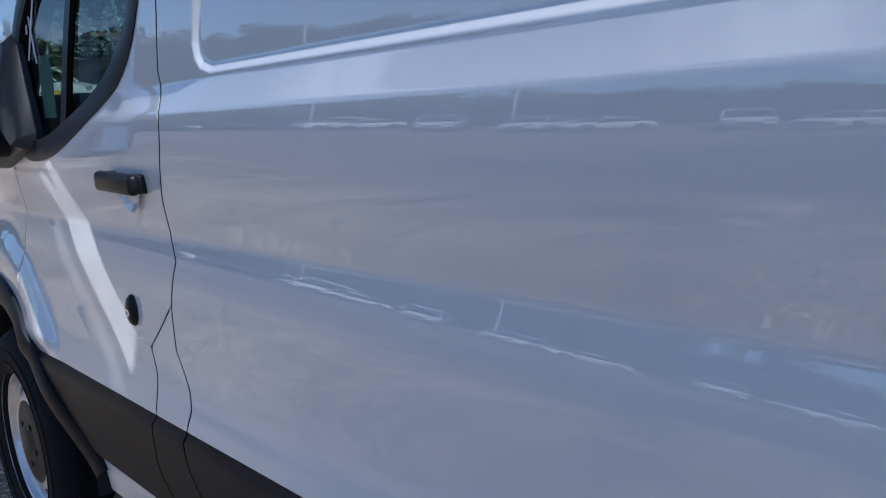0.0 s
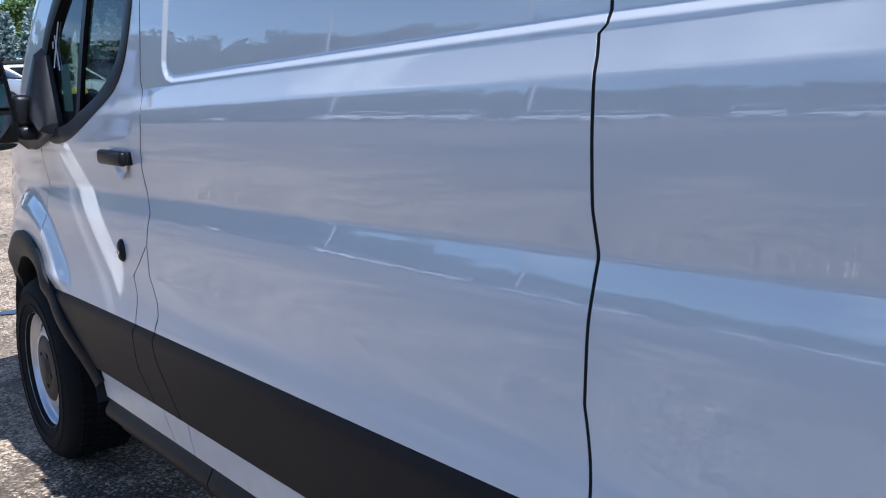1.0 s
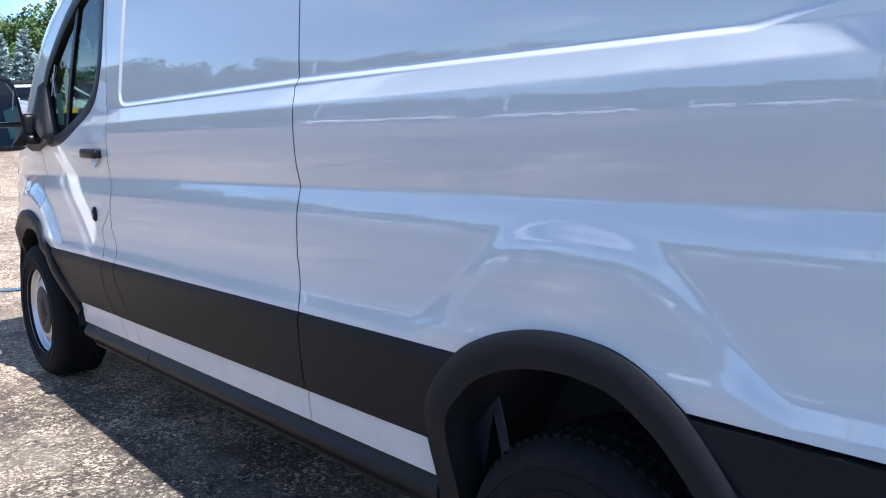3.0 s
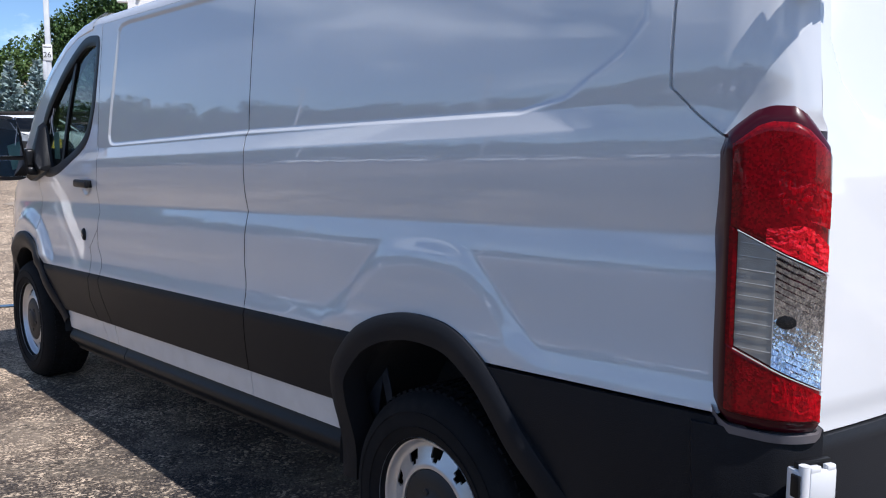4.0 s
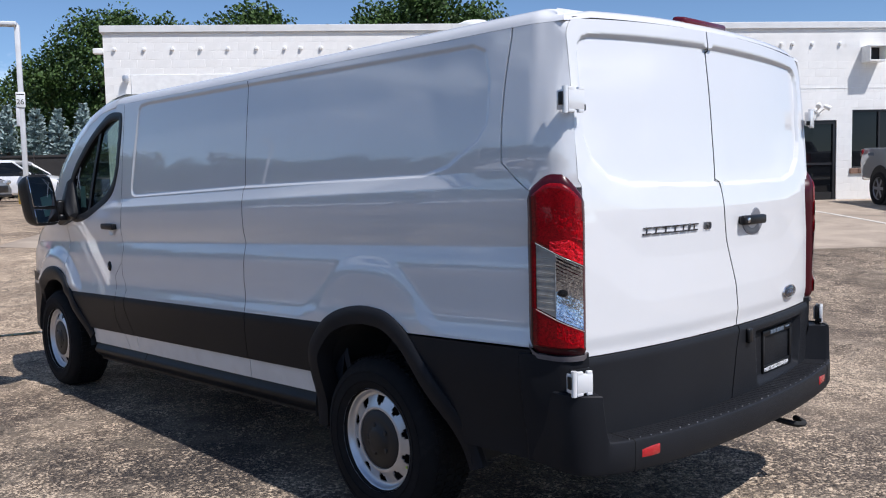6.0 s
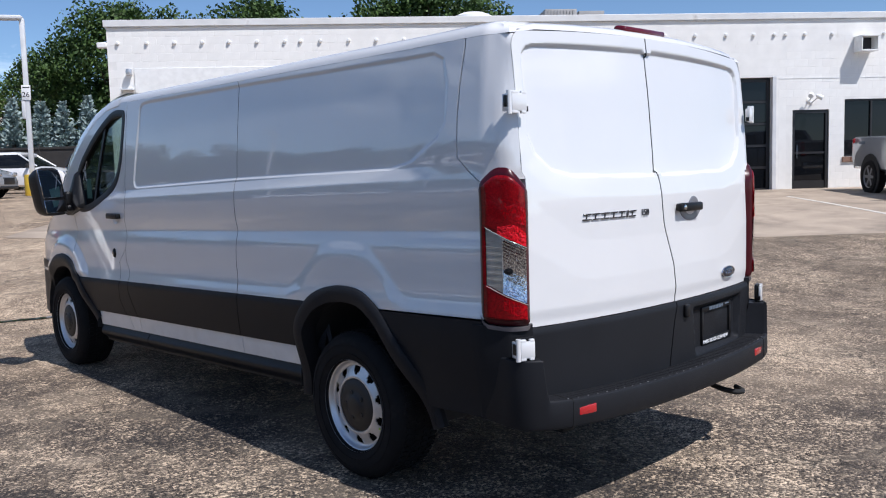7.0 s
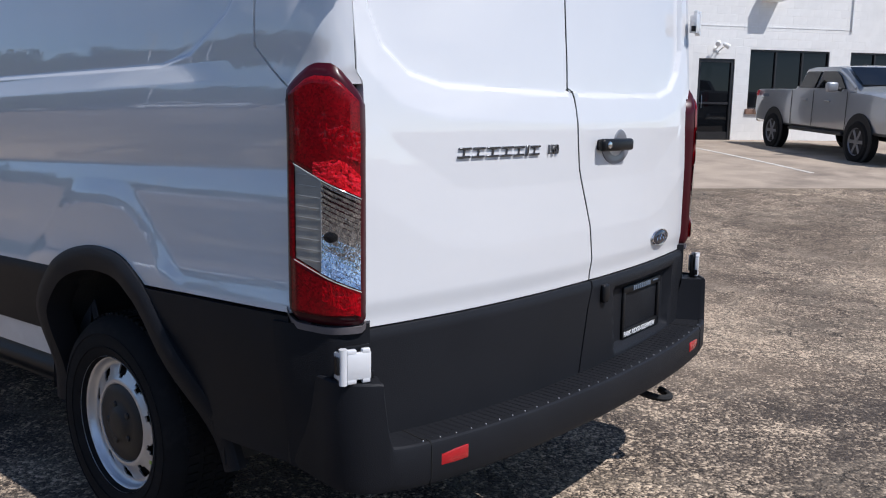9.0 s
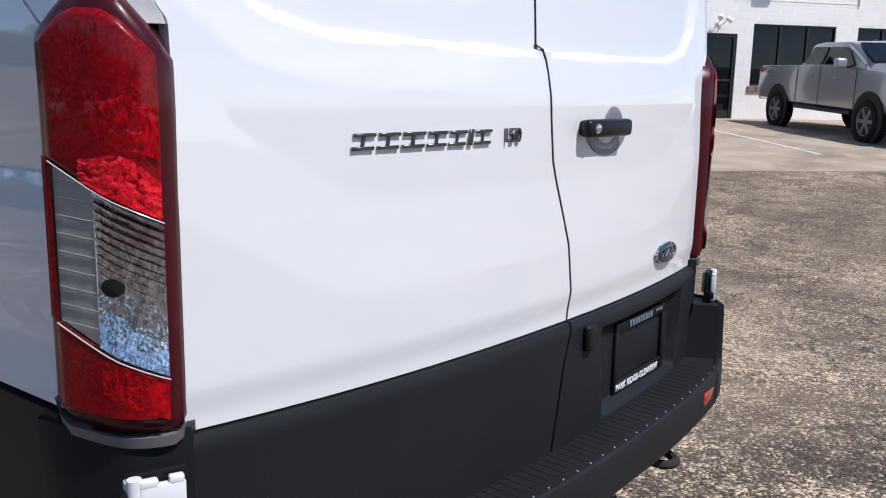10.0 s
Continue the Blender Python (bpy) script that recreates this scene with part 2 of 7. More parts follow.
def box(bm, c, s, bevel=0.0, m=None, seg=2):
    """A box of size s round c, its edges rounded."""
    r = bmesh.ops.create_cube(bm, size=1.0)
    vs = r["verts"]
    bmesh.ops.scale(bm, vec=s, verts=vs)
    if bevel:
        es = list({e for v in vs for e in v.link_edges})
        rb = bmesh.ops.bevel(bm, geom=es, offset=bevel, segments=seg, affect="EDGES", profile=0.5)
        vs = list({v for f in rb["faces"] for v in f.verts} | {v for v in vs if v.is_valid})
    bmesh.ops.translate(bm, vec=c, verts=vs)
    if m is not None:
        bmesh.ops.transform(bm, matrix=m, verts=vs)
    return vs


def lathe(bm, profile, n=48, axis="x", m=None, caps=True):
    """Turns (radius, along) points round an axis."""
    rings = []
    for r, a in profile:
        ring = []
        for i in range(n):
            t = 2 * math.pi * i / n
            p = (a, r * math.cos(t), r * math.sin(t)) if axis == "x" else (r * math.cos(t), r * math.sin(t), a)
            ring.append(bm.verts.new(m @ Vector(p) if m is not None else p))
        rings.append(ring)
    for a, b in zip(rings, rings[1:]):
        for i in range(n):
            bm.faces.new((a[i], a[(i + 1) % n], b[(i + 1) % n], b[i]))
    for ring in (rings[0], rings[-1]) if caps else ():
        bm.faces.new(ring)


def tube(bm, pts, r, n=8, caps=True):
    """A round bar along points."""
    pts = [Vector(p) for p in pts]
    rings = []
    for i, p in enumerate(pts):
        d = (pts[min(i + 1, len(pts) - 1)] - pts[max(i - 1, 0)]).normalized()
        a = d.cross(Vector((0, 0, 1)) if abs(d.z) < 0.9 else Vector((1, 0, 0))).normalized()
        b = d.cross(a)
        rr = r[i] if isinstance(r, (list, tuple)) else r
        rings.append([bm.verts.new(p + rr * (a * math.cos(2 * math.pi * k / n) + b * math.sin(2 * math.pi * k / n))) for k in range(n)])
    for a, b in zip(rings, rings[1:]):
        for i in range(n):
            bm.faces.new((a[i], a[(i + 1) % n], b[(i + 1) % n], b[i]))
    if caps:
        bm.faces.new(rings[0])
        bm.faces.new(rings[-1])


def sheet(f, us, vs, keep=None, fold=None):
    """A surface over two ranges; keep(u, v) tells which cells stay, fold pushes its rim inwards by that vector."""
    bm = bmesh.new()
    grid = [[bm.verts.new(f(u, v)) for v in vs] for u in us]
    for i in range(len(us) - 1):
        for j in range(len(vs) - 1):
            if keep is None or keep((us[i] + us[i + 1]) / 2, (vs[j] + vs[j + 1]) / 2):
                bm.faces.new((grid[i][j], grid[i + 1][j], grid[i + 1][j + 1], grid[i][j + 1]))
    if keep is not None:
        for v in [v for v in bm.verts if not v.link_faces]:
            bm.verts.remove(v)
    if fold:
        rim = [e for e in bm.edges if len(e.link_faces) == 1]
        ex = bmesh.ops.extrude_edge_only(bm, edges=rim)
        bmesh.ops.translate(bm, vec=fold, verts=[g for g in ex["geom"] if isinstance(g, bmesh.types.BMVert)])
    return bm


def mirrored(bm):
    """The same mesh on the other side of the centre plane."""
    c = bm.copy()
    bmesh.ops.scale(c, vec=(-1, 1, 1), verts=c.verts)
    bmesh.ops.reverse_faces(c, faces=c.faces)
    return c


def spaced(a, b, step):
    return [float(v) for v in np.linspace(a, b, max(2, int(abs(b - a) / step) + 1))]


def curve_at(pts, key):
    """Straight-line interpolation in a short table of pairs."""
    ks, vs = zip(*sorted(pts))
    return float(np.interp(key, ks, vs))


def rounded(pts, steps=6):
    """A smooth open curve through points."""
    pts = [Vector(p) for p in pts]
    out = []
    for i in range(len(pts) - 1):
        p0, p1, p2, p3 = pts[max(i - 1, 0)], pts[i], pts[i + 1], pts[min(i + 2, len(pts) - 1)]
        for k in range(steps):
            t = k / steps
            out.append(0.5 * (2 * p1 + (p2 - p0) * t + (2 * p0 - 5 * p1 + 4 * p2 - p3) * t * t + (3 * p1 - 3 * p2 + p3 - p0) * t ** 3))
    return out + [pts[-1]]


def smooth(a, b, v):
    t = min(max((v - a) / (b - a), 0.0), 1.0)
    return t * t * (3 - 2 * t)


def poly_distance(poly, x, y):
    """Signed distance to a closed outline, negative inside."""
    best, inside = 1e9, False
    n = len(poly)
    for i in range(n):
        ax, ay = poly[i]
        bx, by = poly[(i + 1) % n]
        ex, ey, wx, wy = bx - ax, by - ay, x - ax, y - ay
        t = min(max((wx * ex + wy * ey) / (ex * ex + ey * ey), 0.0), 1.0)
        d = (wx - t * ex) ** 2 + (wy - t * ey) ** 2
        best = min(best, d)
        if (ay > y) != (by > y) and x < ex * (y - ay) / (by - ay) + ax:
            inside = not inside
    return -math.sqrt(best) if inside else math.sqrt(best)


# ---- ground ----
WALL_N = Vector((math.sin(radians(38)), math.cos(radians(38)), 0))
WALL_U = Vector((WALL_N.y, -WALL_N.x, 0))
CORNER = Vector((5.28, 17.88, 0))


def ground_height(x, y):
    """The lot is level round the van and climbs gently towards the workshop."""
    s = x * WALL_N.x + y * WALL_N.y - 3.8
    return 1.15 * (1 - math.exp(-s / 13.5)) * smooth(0, 1.5, s) if s > 0 else 0.0


def build_ground():
    radii = [0.0] + [0.5 * i for i in range(1, 100)] + [50 * 1.12 ** i for i in range(0, 37)]
    bm = bmesh.new()
    n = 120
    rings = []
    for r in radii:
        if r == 0:
            rings.append([bm.verts.new((0, 0, 0))])
            continue
        ring = []
        for k in range(n):
            x, y = r * math.cos(2 * math.pi * k / n), r * math.sin(2 * math.pi * k / n)
            ring.append(bm.verts.new((x, y, ground_height(x, y))))
        rings.append(ring)
    for a, b in zip(rings, rings[1:]):
        for k in range(n):
            if len(a) == 1:
                bm.faces.new((a[0], b[k], b[(k + 1) % n]))
            else:
                bm.faces.new((a[k], b[k], b[(k + 1) % n], a[(k + 1) % n]))
    ob = new("ground", link_mesh("ground", bm, GROUND, 80))
    tagged(ob, "worn cracked asphalt parking lot with pale stones", "asphalt lot", kind="structure")


build_ground()

# ---- the van: shape ----
# side normals by height, in degrees above level; integrated to half-widths
SIDE_TILT = [(0.30, 0), (0.80, 3), (0.814, 7), (0.832, 14), (0.856, 15), (0.878, 9.5), (0.90, 5.5), (0.935, 2), (0.96, -0.3), (1.04, 0), (1.07, 2.5), (1.088, 6.5), (1.105, 10), (1.13, 12.5), (1.157, 13), (1.169, -9), (1.19, -10), (1.24, -8), (1.29, -3.5), (1.335, 0.6), (1.383, 4.5), (1.42, 2), (1.45, 0), (1.50, 2.0), (1.60, 3.7), (1.75, 4.7), (1.9, 5.2), (1.99, 6.4)]
_ws = np.linspace(0.30, 2.00, 852)
_tilt = np.radians(np.interp(_ws, *zip(*SIDE_TILT)))
_run = np.concatenate([[0], np.cumsum(-np.tan((_tilt[1:] + _tilt[:-1]) / 2) * np.diff(_ws))])
_half = 0.976 + _run - np.interp(1.385, _ws, _run)


def rake(w):
    """The unladen van stands higher at the back: rise per metre towards the rear."""
    return 0.030 if w < 1.45 else max(0.030 * (1 - (w - 1.45) / 0.5), 0.0)


def zof(y, w):
    return w + rake(w) * (1.0 - y)


def wof(y, z):
    w = z
    for _ in range(4):
        w = z - rake(w) * (1.0 - y)
    return w


REAR_ARCH = [tuple(p[:2]) for p in rounded([(0.475, 0.33, 0), (0.472, 0.45, 0), (0.455, 0.60, 0), (0.421, 0.728, 0), (0.33, 0.833, 0), (0.24, 0.888, 0), (0.154, 0.918, 0), (0.06, 0.934, 0), (-0.03, 0.935, 0), (-0.11, 0.925, 0), (-0.19, 0.895, 0), (-0.27, 0.84, 0), (-0.36, 0.745, 0), (-0.48, 0.60, 0), (-0.545, 0.49, 0), (-0.60, 0.36, 0)], 4)]
FRONT_ARCH = [tuple(p[:2]) for p in rounded([(4.30, 0.33, 0), (4.285, 0.5, 0), (4.238, 0.647, 0), (4.122, 0.77, 0), (3.96, 0.855, 0), (3.786, 0.893, 0), (3.63, 0.897, 0), (3.498, 0.868, 0), (3.42, 0.82, 0), (3.351, 0.75, 0), (3.27, 0.64, 0), (3.20, 0.535, 0), (3.165, 0.48, 0), (3.145, 0.45, 0)], 4)]
PANEL = [(2.368, 1.49), (2.362, 1.465), (2.345, 1.447), (2.31, 1.438), (1.0, 1.440), (-0.33, 1.426), (-0.47, 1.452), (-0.64, 1.552), (-0.692, 1.62), (-0.697, 1.80), (-0.668, 1.925), (-0.60, 1.958), (1.0, 1.970), (2.16, 1.972), (2.24, 1.965), (2.275, 1.94)]
WINDOW = [(2.555, 1.60), (2.53, 1.75), (2.515, 1.90), (2.56, 1.925), (2.70, 1.925), (2.85, 1.87), (3.01, 1.79), (3.17, 1.685), (3.30, 1.58), (3.37, 1.47), (3.375, 1.34), (3.33, 1.265), (3.24, 1.245), (3.10, 1.262), (2.96, 1.302), (2.80, 1.36), (2.67, 1.425), (2.60, 1.50)]




def half_width(y, w):
    """How far the body's side stands from the centre plane."""
    x = float(np.interp(w, _ws, _half))
    z = zof(y, w)
    if w > 1.385:
        # shoulder under the blank window panel, running out towards the tail
        f = smooth(-0.72, -0.40, y)
        x -= f * 0.0095 * min((w - 1.385) / 0.050, 1.0)
    if 1.38 < w and -0.75 < y < 2.4:
        d = poly_distance(PANEL, y, w) + 0.004
        x -= 0.0076 * min(max(-d / 0.014, 0.0), 1.0)
    if w < 1.25:
        if y < 1.0:
            d = poly_distance(REAR_ARCH, y, z)
            # the flare round the wheel climbs to the crease over the arch
            near = 0.075 + 0.058 * smooth(0.40, 0.16, y) * smooth(-0.42, -0.12, y)
            rise = min(max((near + 0.082 - d) / 0.082, 0.0), 1.0)
            rise = rise + 0.10 * math.sin(2 * math.pi * rise) * (rise - 1.0)
            x += 0.0125 * rise * smooth(-0.78, -0.5, y) * smooth(0.80, 0.87, w)
        if y > 2.7:
            d = poly_distance(FRONT_ARCH, y, z)
            x += 0.030 * smooth(0.15, 0.06, d) * smooth(0.80, 0.87, w)
    if y > 3.2:
        x -= 0.075 * ((y - 3.2) / 1.0) ** 2.2
    if y < -0.2:
        x -= (0.010 - 0.006 * smooth(1.40, 1.55, w)) * ((-0.2 - y) / 0.7) ** 2
    return x


def lean(z):
    """How far the tail leans forward by height."""
    return 0.055 * (max(z - 1.30, 0) / 0.7) ** 1.5


def tail_y(x, z):
    """The plane of the rear doors, bowed in plan."""
    return -1.092 + 0.058 * (abs(x) / 0.9) ** 2.4 + lean(z)


def seam(table):
    return lambda w: curve_at(table, w)


DOOR_SEAM = [(0.4, 2.446), (0.6, 2.466), (0.735, 2.486), (0.812, 2.468), (0.852, 2.458), (0.889, 2.474), (0.952, 2.524), (1.031, 2.525), (1.069, 2.515), (1.122, 2.501), (1.16, 2.531), (1.232, 2.527), (1.332, 2.496), (1.417, 2.492), (1.455, 2.505), (1.543, 2.493), (2.0, 2.473)]
DOOR_SEAM_LOW = [(0.4, 2.55), (0.5, 2.61), (0.6, 2.655), (0.672, 2.67), (0.816, 2.603), (0.89, 2.617), (0.94, 2.643), (0.983, 2.588), (1.035, 2.529), (1.06, 2.495)]
SLIDE_SEAM = [(0.4, 1.086), (0.458, 1.086), (0.532, 1.082), (0.561, 1.073), (0.683, 1.033), (0.781, 0.999), (0.835, 1.006), (0.903, 1.017), (0.969, 1.029), (1.053, 1.026), (1.117, 1.023), (1.159, 1.022), (1.18, 1.023), (1.221, 1.025), (1.276, 1.021), (1.342, 1.019), (1.406, 1.019), (1.432, 1.022), (1.442, 1.01), (1.7, 1.005), (2.0, 0.998)]
TAIL_SEAM = [(0.806, -0.905), (1.355, -0.885), (1.365, -0.868), (1.405, -0.815), (1.462, -0.755), (1.64, -0.755), (1.78, -0.763), (1.96, -0.785)]
GAP = 0.003

van = thing("cargo_van", "white cargo van with black lower cladding, parked on asphalt", "van")


def side_piece(name, lo, hi, w0, w1, dy, dw, mat, parent, off=0.0, keep=None, fold=0.022, width=half_width, label="", sides=(-1, 1), fine=None):
    """A pressed panel of the side between two seams, with folded rims; the far side gets its mirror image."""
    ends = (lo(w0), lo((w0 + w1) / 2), hi(w1), hi((w0 + w1) / 2))
    us = spaced(0, 1, dy / max(max(ends) - min(ends), 0.01))
    if fine:
        at = [(v - lo(1.7)) / (hi(1.7) - lo(1.7)) for v in fine]
        us = sorted({u for u in us if not at[0] < u < at[1]} | set(spaced(at[0], at[1], 0.0025 / (hi(1.7) - lo(1.7)))))
    vs = spaced(w0, w1, dw)
    if w1 > 1.9 and dw < 0.006:
        vs = sorted({v for v in vs if not 1.42 < v < 1.46} | set(spaced(1.42, 1.46, 0.0022)))

    def f(u, w):
        a, b = lo(w) + GAP, hi(w) - GAP
        y = a + (b - a) * u
        return (-(width(y, w) + off), y, zof(y, w))

    def k(u, w):
        y = lo(w) + (hi(w) - lo(w)) * u
        return keep(y, zof(y, w))

    bm = sheet(f, us, vs, k if keep else None, (fold, 0, 0))
    other = mirrored(bm) if 1 in sides else None
    made = part(name, bm, mat, parent, label)
    if other:
        part(name, other, mat, parent, label)
    return made


def outside_rear_arch(y, z):
    return poly_distance(REAR_ARCH, y, z) > -0.03


def outside_front_arch(y, z):
    return poly_distance(FRONT_ARCH, y, z) > -0.03


def roofline(y):
    """Height of the edge over the front door and down the windscreen pillar."""
    return curve_at([(2.3, 1.99), (2.62, 1.985), (2.81, 1.965), (3.0, 1.905), (3.2, 1.805), (3.4, 1.675), (3.6, 1.53), (3.8, 1.36), (3.95, 1.22)], y)


def door_keep(y, z):
    return poly_distance(WINDOW, y, z) > 0.0 and z < roofline(y) and outside_front_arch(y, z)


def hood_line(y):
    return curve_at([(3.4, 1.30), (3.8, 1.235), (4.0, 1.19), (4.3, 1.11), (4.55, 1.0), (4.72, 0.86)], y)


TOP = 0.814
rear_panel = side_piece("rear_side_panel", seam(TAIL_SEAM), seam(SLIDE_SEAM), TOP, 1.985, 0.0085, 0.005, WHITE, van, keep=outside_rear_arch)
front_panel = side_piece("front_side_panel", seam(SLIDE_SEAM), seam(DOOR_SEAM), TOP, 1.985, 0.0085, 0.005, WHITE, van, fine=(2.25, 2.40))
front_door = side_piece("front_door", lambda w: max(curve_at(DOOR_SEAM, w), curve_at(DOOR_SEAM_LOW, w)) if w < 1.05 else curve_at(DOOR_SEAM, w), lambda w: 3.44 if w < 1.28 else 3.95, TOP, 1.99, 0.009, 0.009, WHITE, van, keep=door_keep)
side_piece("lower_pillar_panel", seam(DOOR_SEAM), lambda w: max(curve_at(DOOR_SEAM_LOW, w), curve_at(DOOR_SEAM, w) + 0.008), TOP, 1.045, 0.01, 0.01, WHITE, van)
side_piece("front_fender", lambda w: 3.44, lambda w: 4.70, TOP, 1.30, 0.015, 0.012, WHITE, van, keep=lambda y, z: outside_front_arch(y, z) and z < hood_line(y))


# black cladding, painted strip and sill below
def clad_width(y, w):
    return half_width(y, TOP) + 0.007 - 0.010 * smooth(0.80, 0.815, w) - 0.064 * (max(0.79 - w, 0) / 0.25) ** 1.2


def strip_width(y, w):
    return half_width(y, TOP) - 0.066 - 0.012 * smooth(0.55, 0.43, w)


def sill_width(y, w):
    return half_width(y, TOP) - 0.086 + 0.020 * smooth(0.4525, 0.405, w) - 0.05 * smooth(0.40, 0.335, w)


FIT_R, FIT_F = (lambda w: 0.30), (lambda w: 3.38 if w > 0.558 else 3.165)
for label_, w0, w1, mat_, width_, step_ in (("cladding", 0.560, 0.8135, CLAD, clad_width, 0.02), ("rocker_strip", 0.455, 0.557, WHITE_DUSTY, strip_width, 0.02)):
    side_piece(label_, FIT_R, seam(SLIDE_SEAM), w0, w1, 0.02, step_, mat_, van, width=width_, keep=outside_rear_arch)
    side_piece(label_, seam(SLIDE_SEAM), seam(DOOR_SEAM), w0, w1, 0.02, step_, mat_, van, width=width_)
    side_piece(label_, seam(DOOR_SEAM), seam(DOOR_SEAM_LOW), w0, w1, 0.02, step_, mat_, van, width=width_)
    side_piece(label_, seam(DOOR_SEAM_LOW), FIT_F, w0, w1, 0.02, step_, mat_, van, width=width_, keep=outside_front_arch)
side_piece("sill", FIT_R, lambda w: 2.36, 0.330, 0.4525, 0.03, 0.009, SILL, van, width=sill_width, keep=outside_rear_arch)
side_piece("sill", lambda w: 2.36, FIT_F, 0.330, 0.4525, 0.03, 0.009, SILL, van, width=sill_width, keep=outside_front_arch)



def door_edge(z):
    """Outer edge of a rear door by height: rounded upper corner, cut back beside the lamp."""
    e = 0.8888
    if z > 1.925:
        e -= 0.055 * (1 - math.sqrt(max(0.0, 1 - ((z - 1.925) / 0.073) ** 2)))
    return e - 0.016 * smooth(1.455, 1.425, z)


# rear quarter cladding, from the arch round the corner to the doors
def corner_path(x0, y0, z, end=(-0.8985, -1.041), knee=None, start=-0.88):
    """Plan of the rear corner at a height: side, chamfer, short rear facet; softened."""
    k = lean(z)
    if knee is None:
        shift = min(x0 + 0.958, 0.03)
        pts = [(x0, y0), (x0 + 0.003, min(-0.89, y0 - 0.01)), (-0.937 + shift, -0.983 + k), (-0.919 + 0.6 * shift, -1.019 + k), (end[0], end[1] + k)]
    else:
        pts = [(x0, y0), (x0 + 0.004, min(start, y0 - 0.01)), (max(knee[0], x0 + 0.012), knee[1] + k), (end[0], end[1] + k)]
    dense = []
    for (ax, ay), (bx, by) in zip(pts, pts[1:]):
        n = max(2, int(math.hypot(bx - ax, by - ay) / 0.004))
        dense += [(ax + (bx - ax) * i / n, ay + (by - ay) * i / n) for i in range(n)]
    dense.append(pts[-1])
    out = []
    for i in range(len(dense)):
        r = min(5, i, len(dense) - 1 - i)
        near = dense[i - r : i + r + 1]
        out.append((sum(p[0] for p in near) / len(near), sum(p[1] for p in near) / len(near)))
    arr = np.array(out)
    at = np.concatenate([[0], np.cumsum(np.hypot(*np.diff(arr, axis=0).T))])
    return arr, at / at[-1], at[-1]


def corner_point(q, path):
    arr, at, _ = path
    return float(np.interp(q, at, arr[:, 0])), float(np.interp(q, at, arr[:, 1]))


def corner_piece(name, w0, w1, mat, start, end=None, off=0.0, dw=0.012, keep=None, fold=True, width=half_width, knee=None):
    rows = {}
    for w in spaced(w0, w1, dw):
        y0 = start(w)
        z = zof(-0.95, w)
        stop = end
        if end is None:
            x_ = door_edge(z) + 0.0085
            stop = (-x_, tail_y(x_, z) - lean(z) - 0.0067)
        rows[w] = (y0, corner_path(-(width(y0, w) + off), y0, z, stop, knee, -0.893 if w < 1.0 else -0.88))

    def f(q, w):
        x, y = corner_point(q, rows[w][1])
        if off:
            x, y = x, y - off * smooth(0.3, 1.0, q)
        return (x, y, zof(y, w))

    bm = sheet(f, spaced(0, 1, 0.025), list(rows), keep, (0.02, 0.02, 0) if fold else None)
    other = mirrored(bm)
    part(name, bm, mat, van)
    part(name, other, mat, van)


corner_piece("corner_pillar", 1.362, 1.985, WHITE, lambda w: curve_at(TAIL_SEAM, w) - 2 * GAP)


def quarter_width(y, w):
    return half_width(y, max(w, TOP)) + 0.007 - 0.05 * smooth(0.78, 0.36, w)


side_piece("rear_cladding", lambda w: -0.90, lambda w: -0.10, 0.40, 0.8055, 0.02, 0.015, CLAD, van, width=quarter_width, keep=outside_rear_arch)


# arch trims
def arch_trim(outline, cy, parent, inset=0.078):
    """Wide black moulding round a wheel opening, its inner lip turned in."""
    n = len(outline)
    c = Vector((cy, 0.42))
    loops = []
    for i, (y, z) in enumerate(outline):
        a, b = Vector(outline[max(i - 1, 0)]), Vector(outline[min(i + 1, n - 1)])
        t = (b - a).normalized()
        nrm = Vector((-t.y, t.x))
        if nrm.dot(c - Vector((y, z))) < 0:
            nrm = -nrm
        base = half_width(y, max(wof(y, z), TOP)) - 0.075 * smooth(0.72, 0.40, z)
        row = []
        for d, o in ((0.0, -0.012), (0.0005, 0.010), (0.010, 0.017), (0.045, 0.019), (0.078, 0.012), (inset, 0.0), (inset + 0.006, -0.03), (inset + 0.002, -0.075)):
            p = Vector((y, z)) + nrm * d
            row.append((-(base + o), p.x, p.y))
        loops.append(row)
    bm = bmesh.new()
    g = [[bm.verts.new(p) for p in row] for row in loops]
    for i in range(n - 1):
        for j in range(len(g[0]) - 1):
            bm.faces.new((g[i][j], g[i + 1][j], g[i + 1][j + 1], g[i][j + 1]))
    other = mirrored(bm)
    part("arch_trim", bm, CLAD, parent)
    part("arch_trim", other, CLAD, parent)


# black strip just below the surface of every seam: gap shade put in as colour
def seam_shade(table, w0, w1, mat=BLACK):
    bm = sheet(lambda o, w: (-(half_width(curve_at(table, w), max(w, TOP)) - (0.0007 if w > TOP else 0.055)), curve_at(table, w) + o, zof(curve_at(table, w), w)), [-0.006, 0.0, 0.006], spaced(w0, w1, 0.008))
    both_ = mirrored(bm)
    part("seam_shade_strip", bm, mat, van)
    part("seam_shade_strip", both_, mat, van)


seam_shade(DOOR_SEAM, TOP, 1.98)
seam_shade(DOOR_SEAM_LOW, TOP, 1.05)
seam_shade(SLIDE_SEAM, TOP, 1.98)
arch_trim(REAR_ARCH, -0.03, van)
arch_trim(FRONT_ARCH, 3.73, van, 0.10)


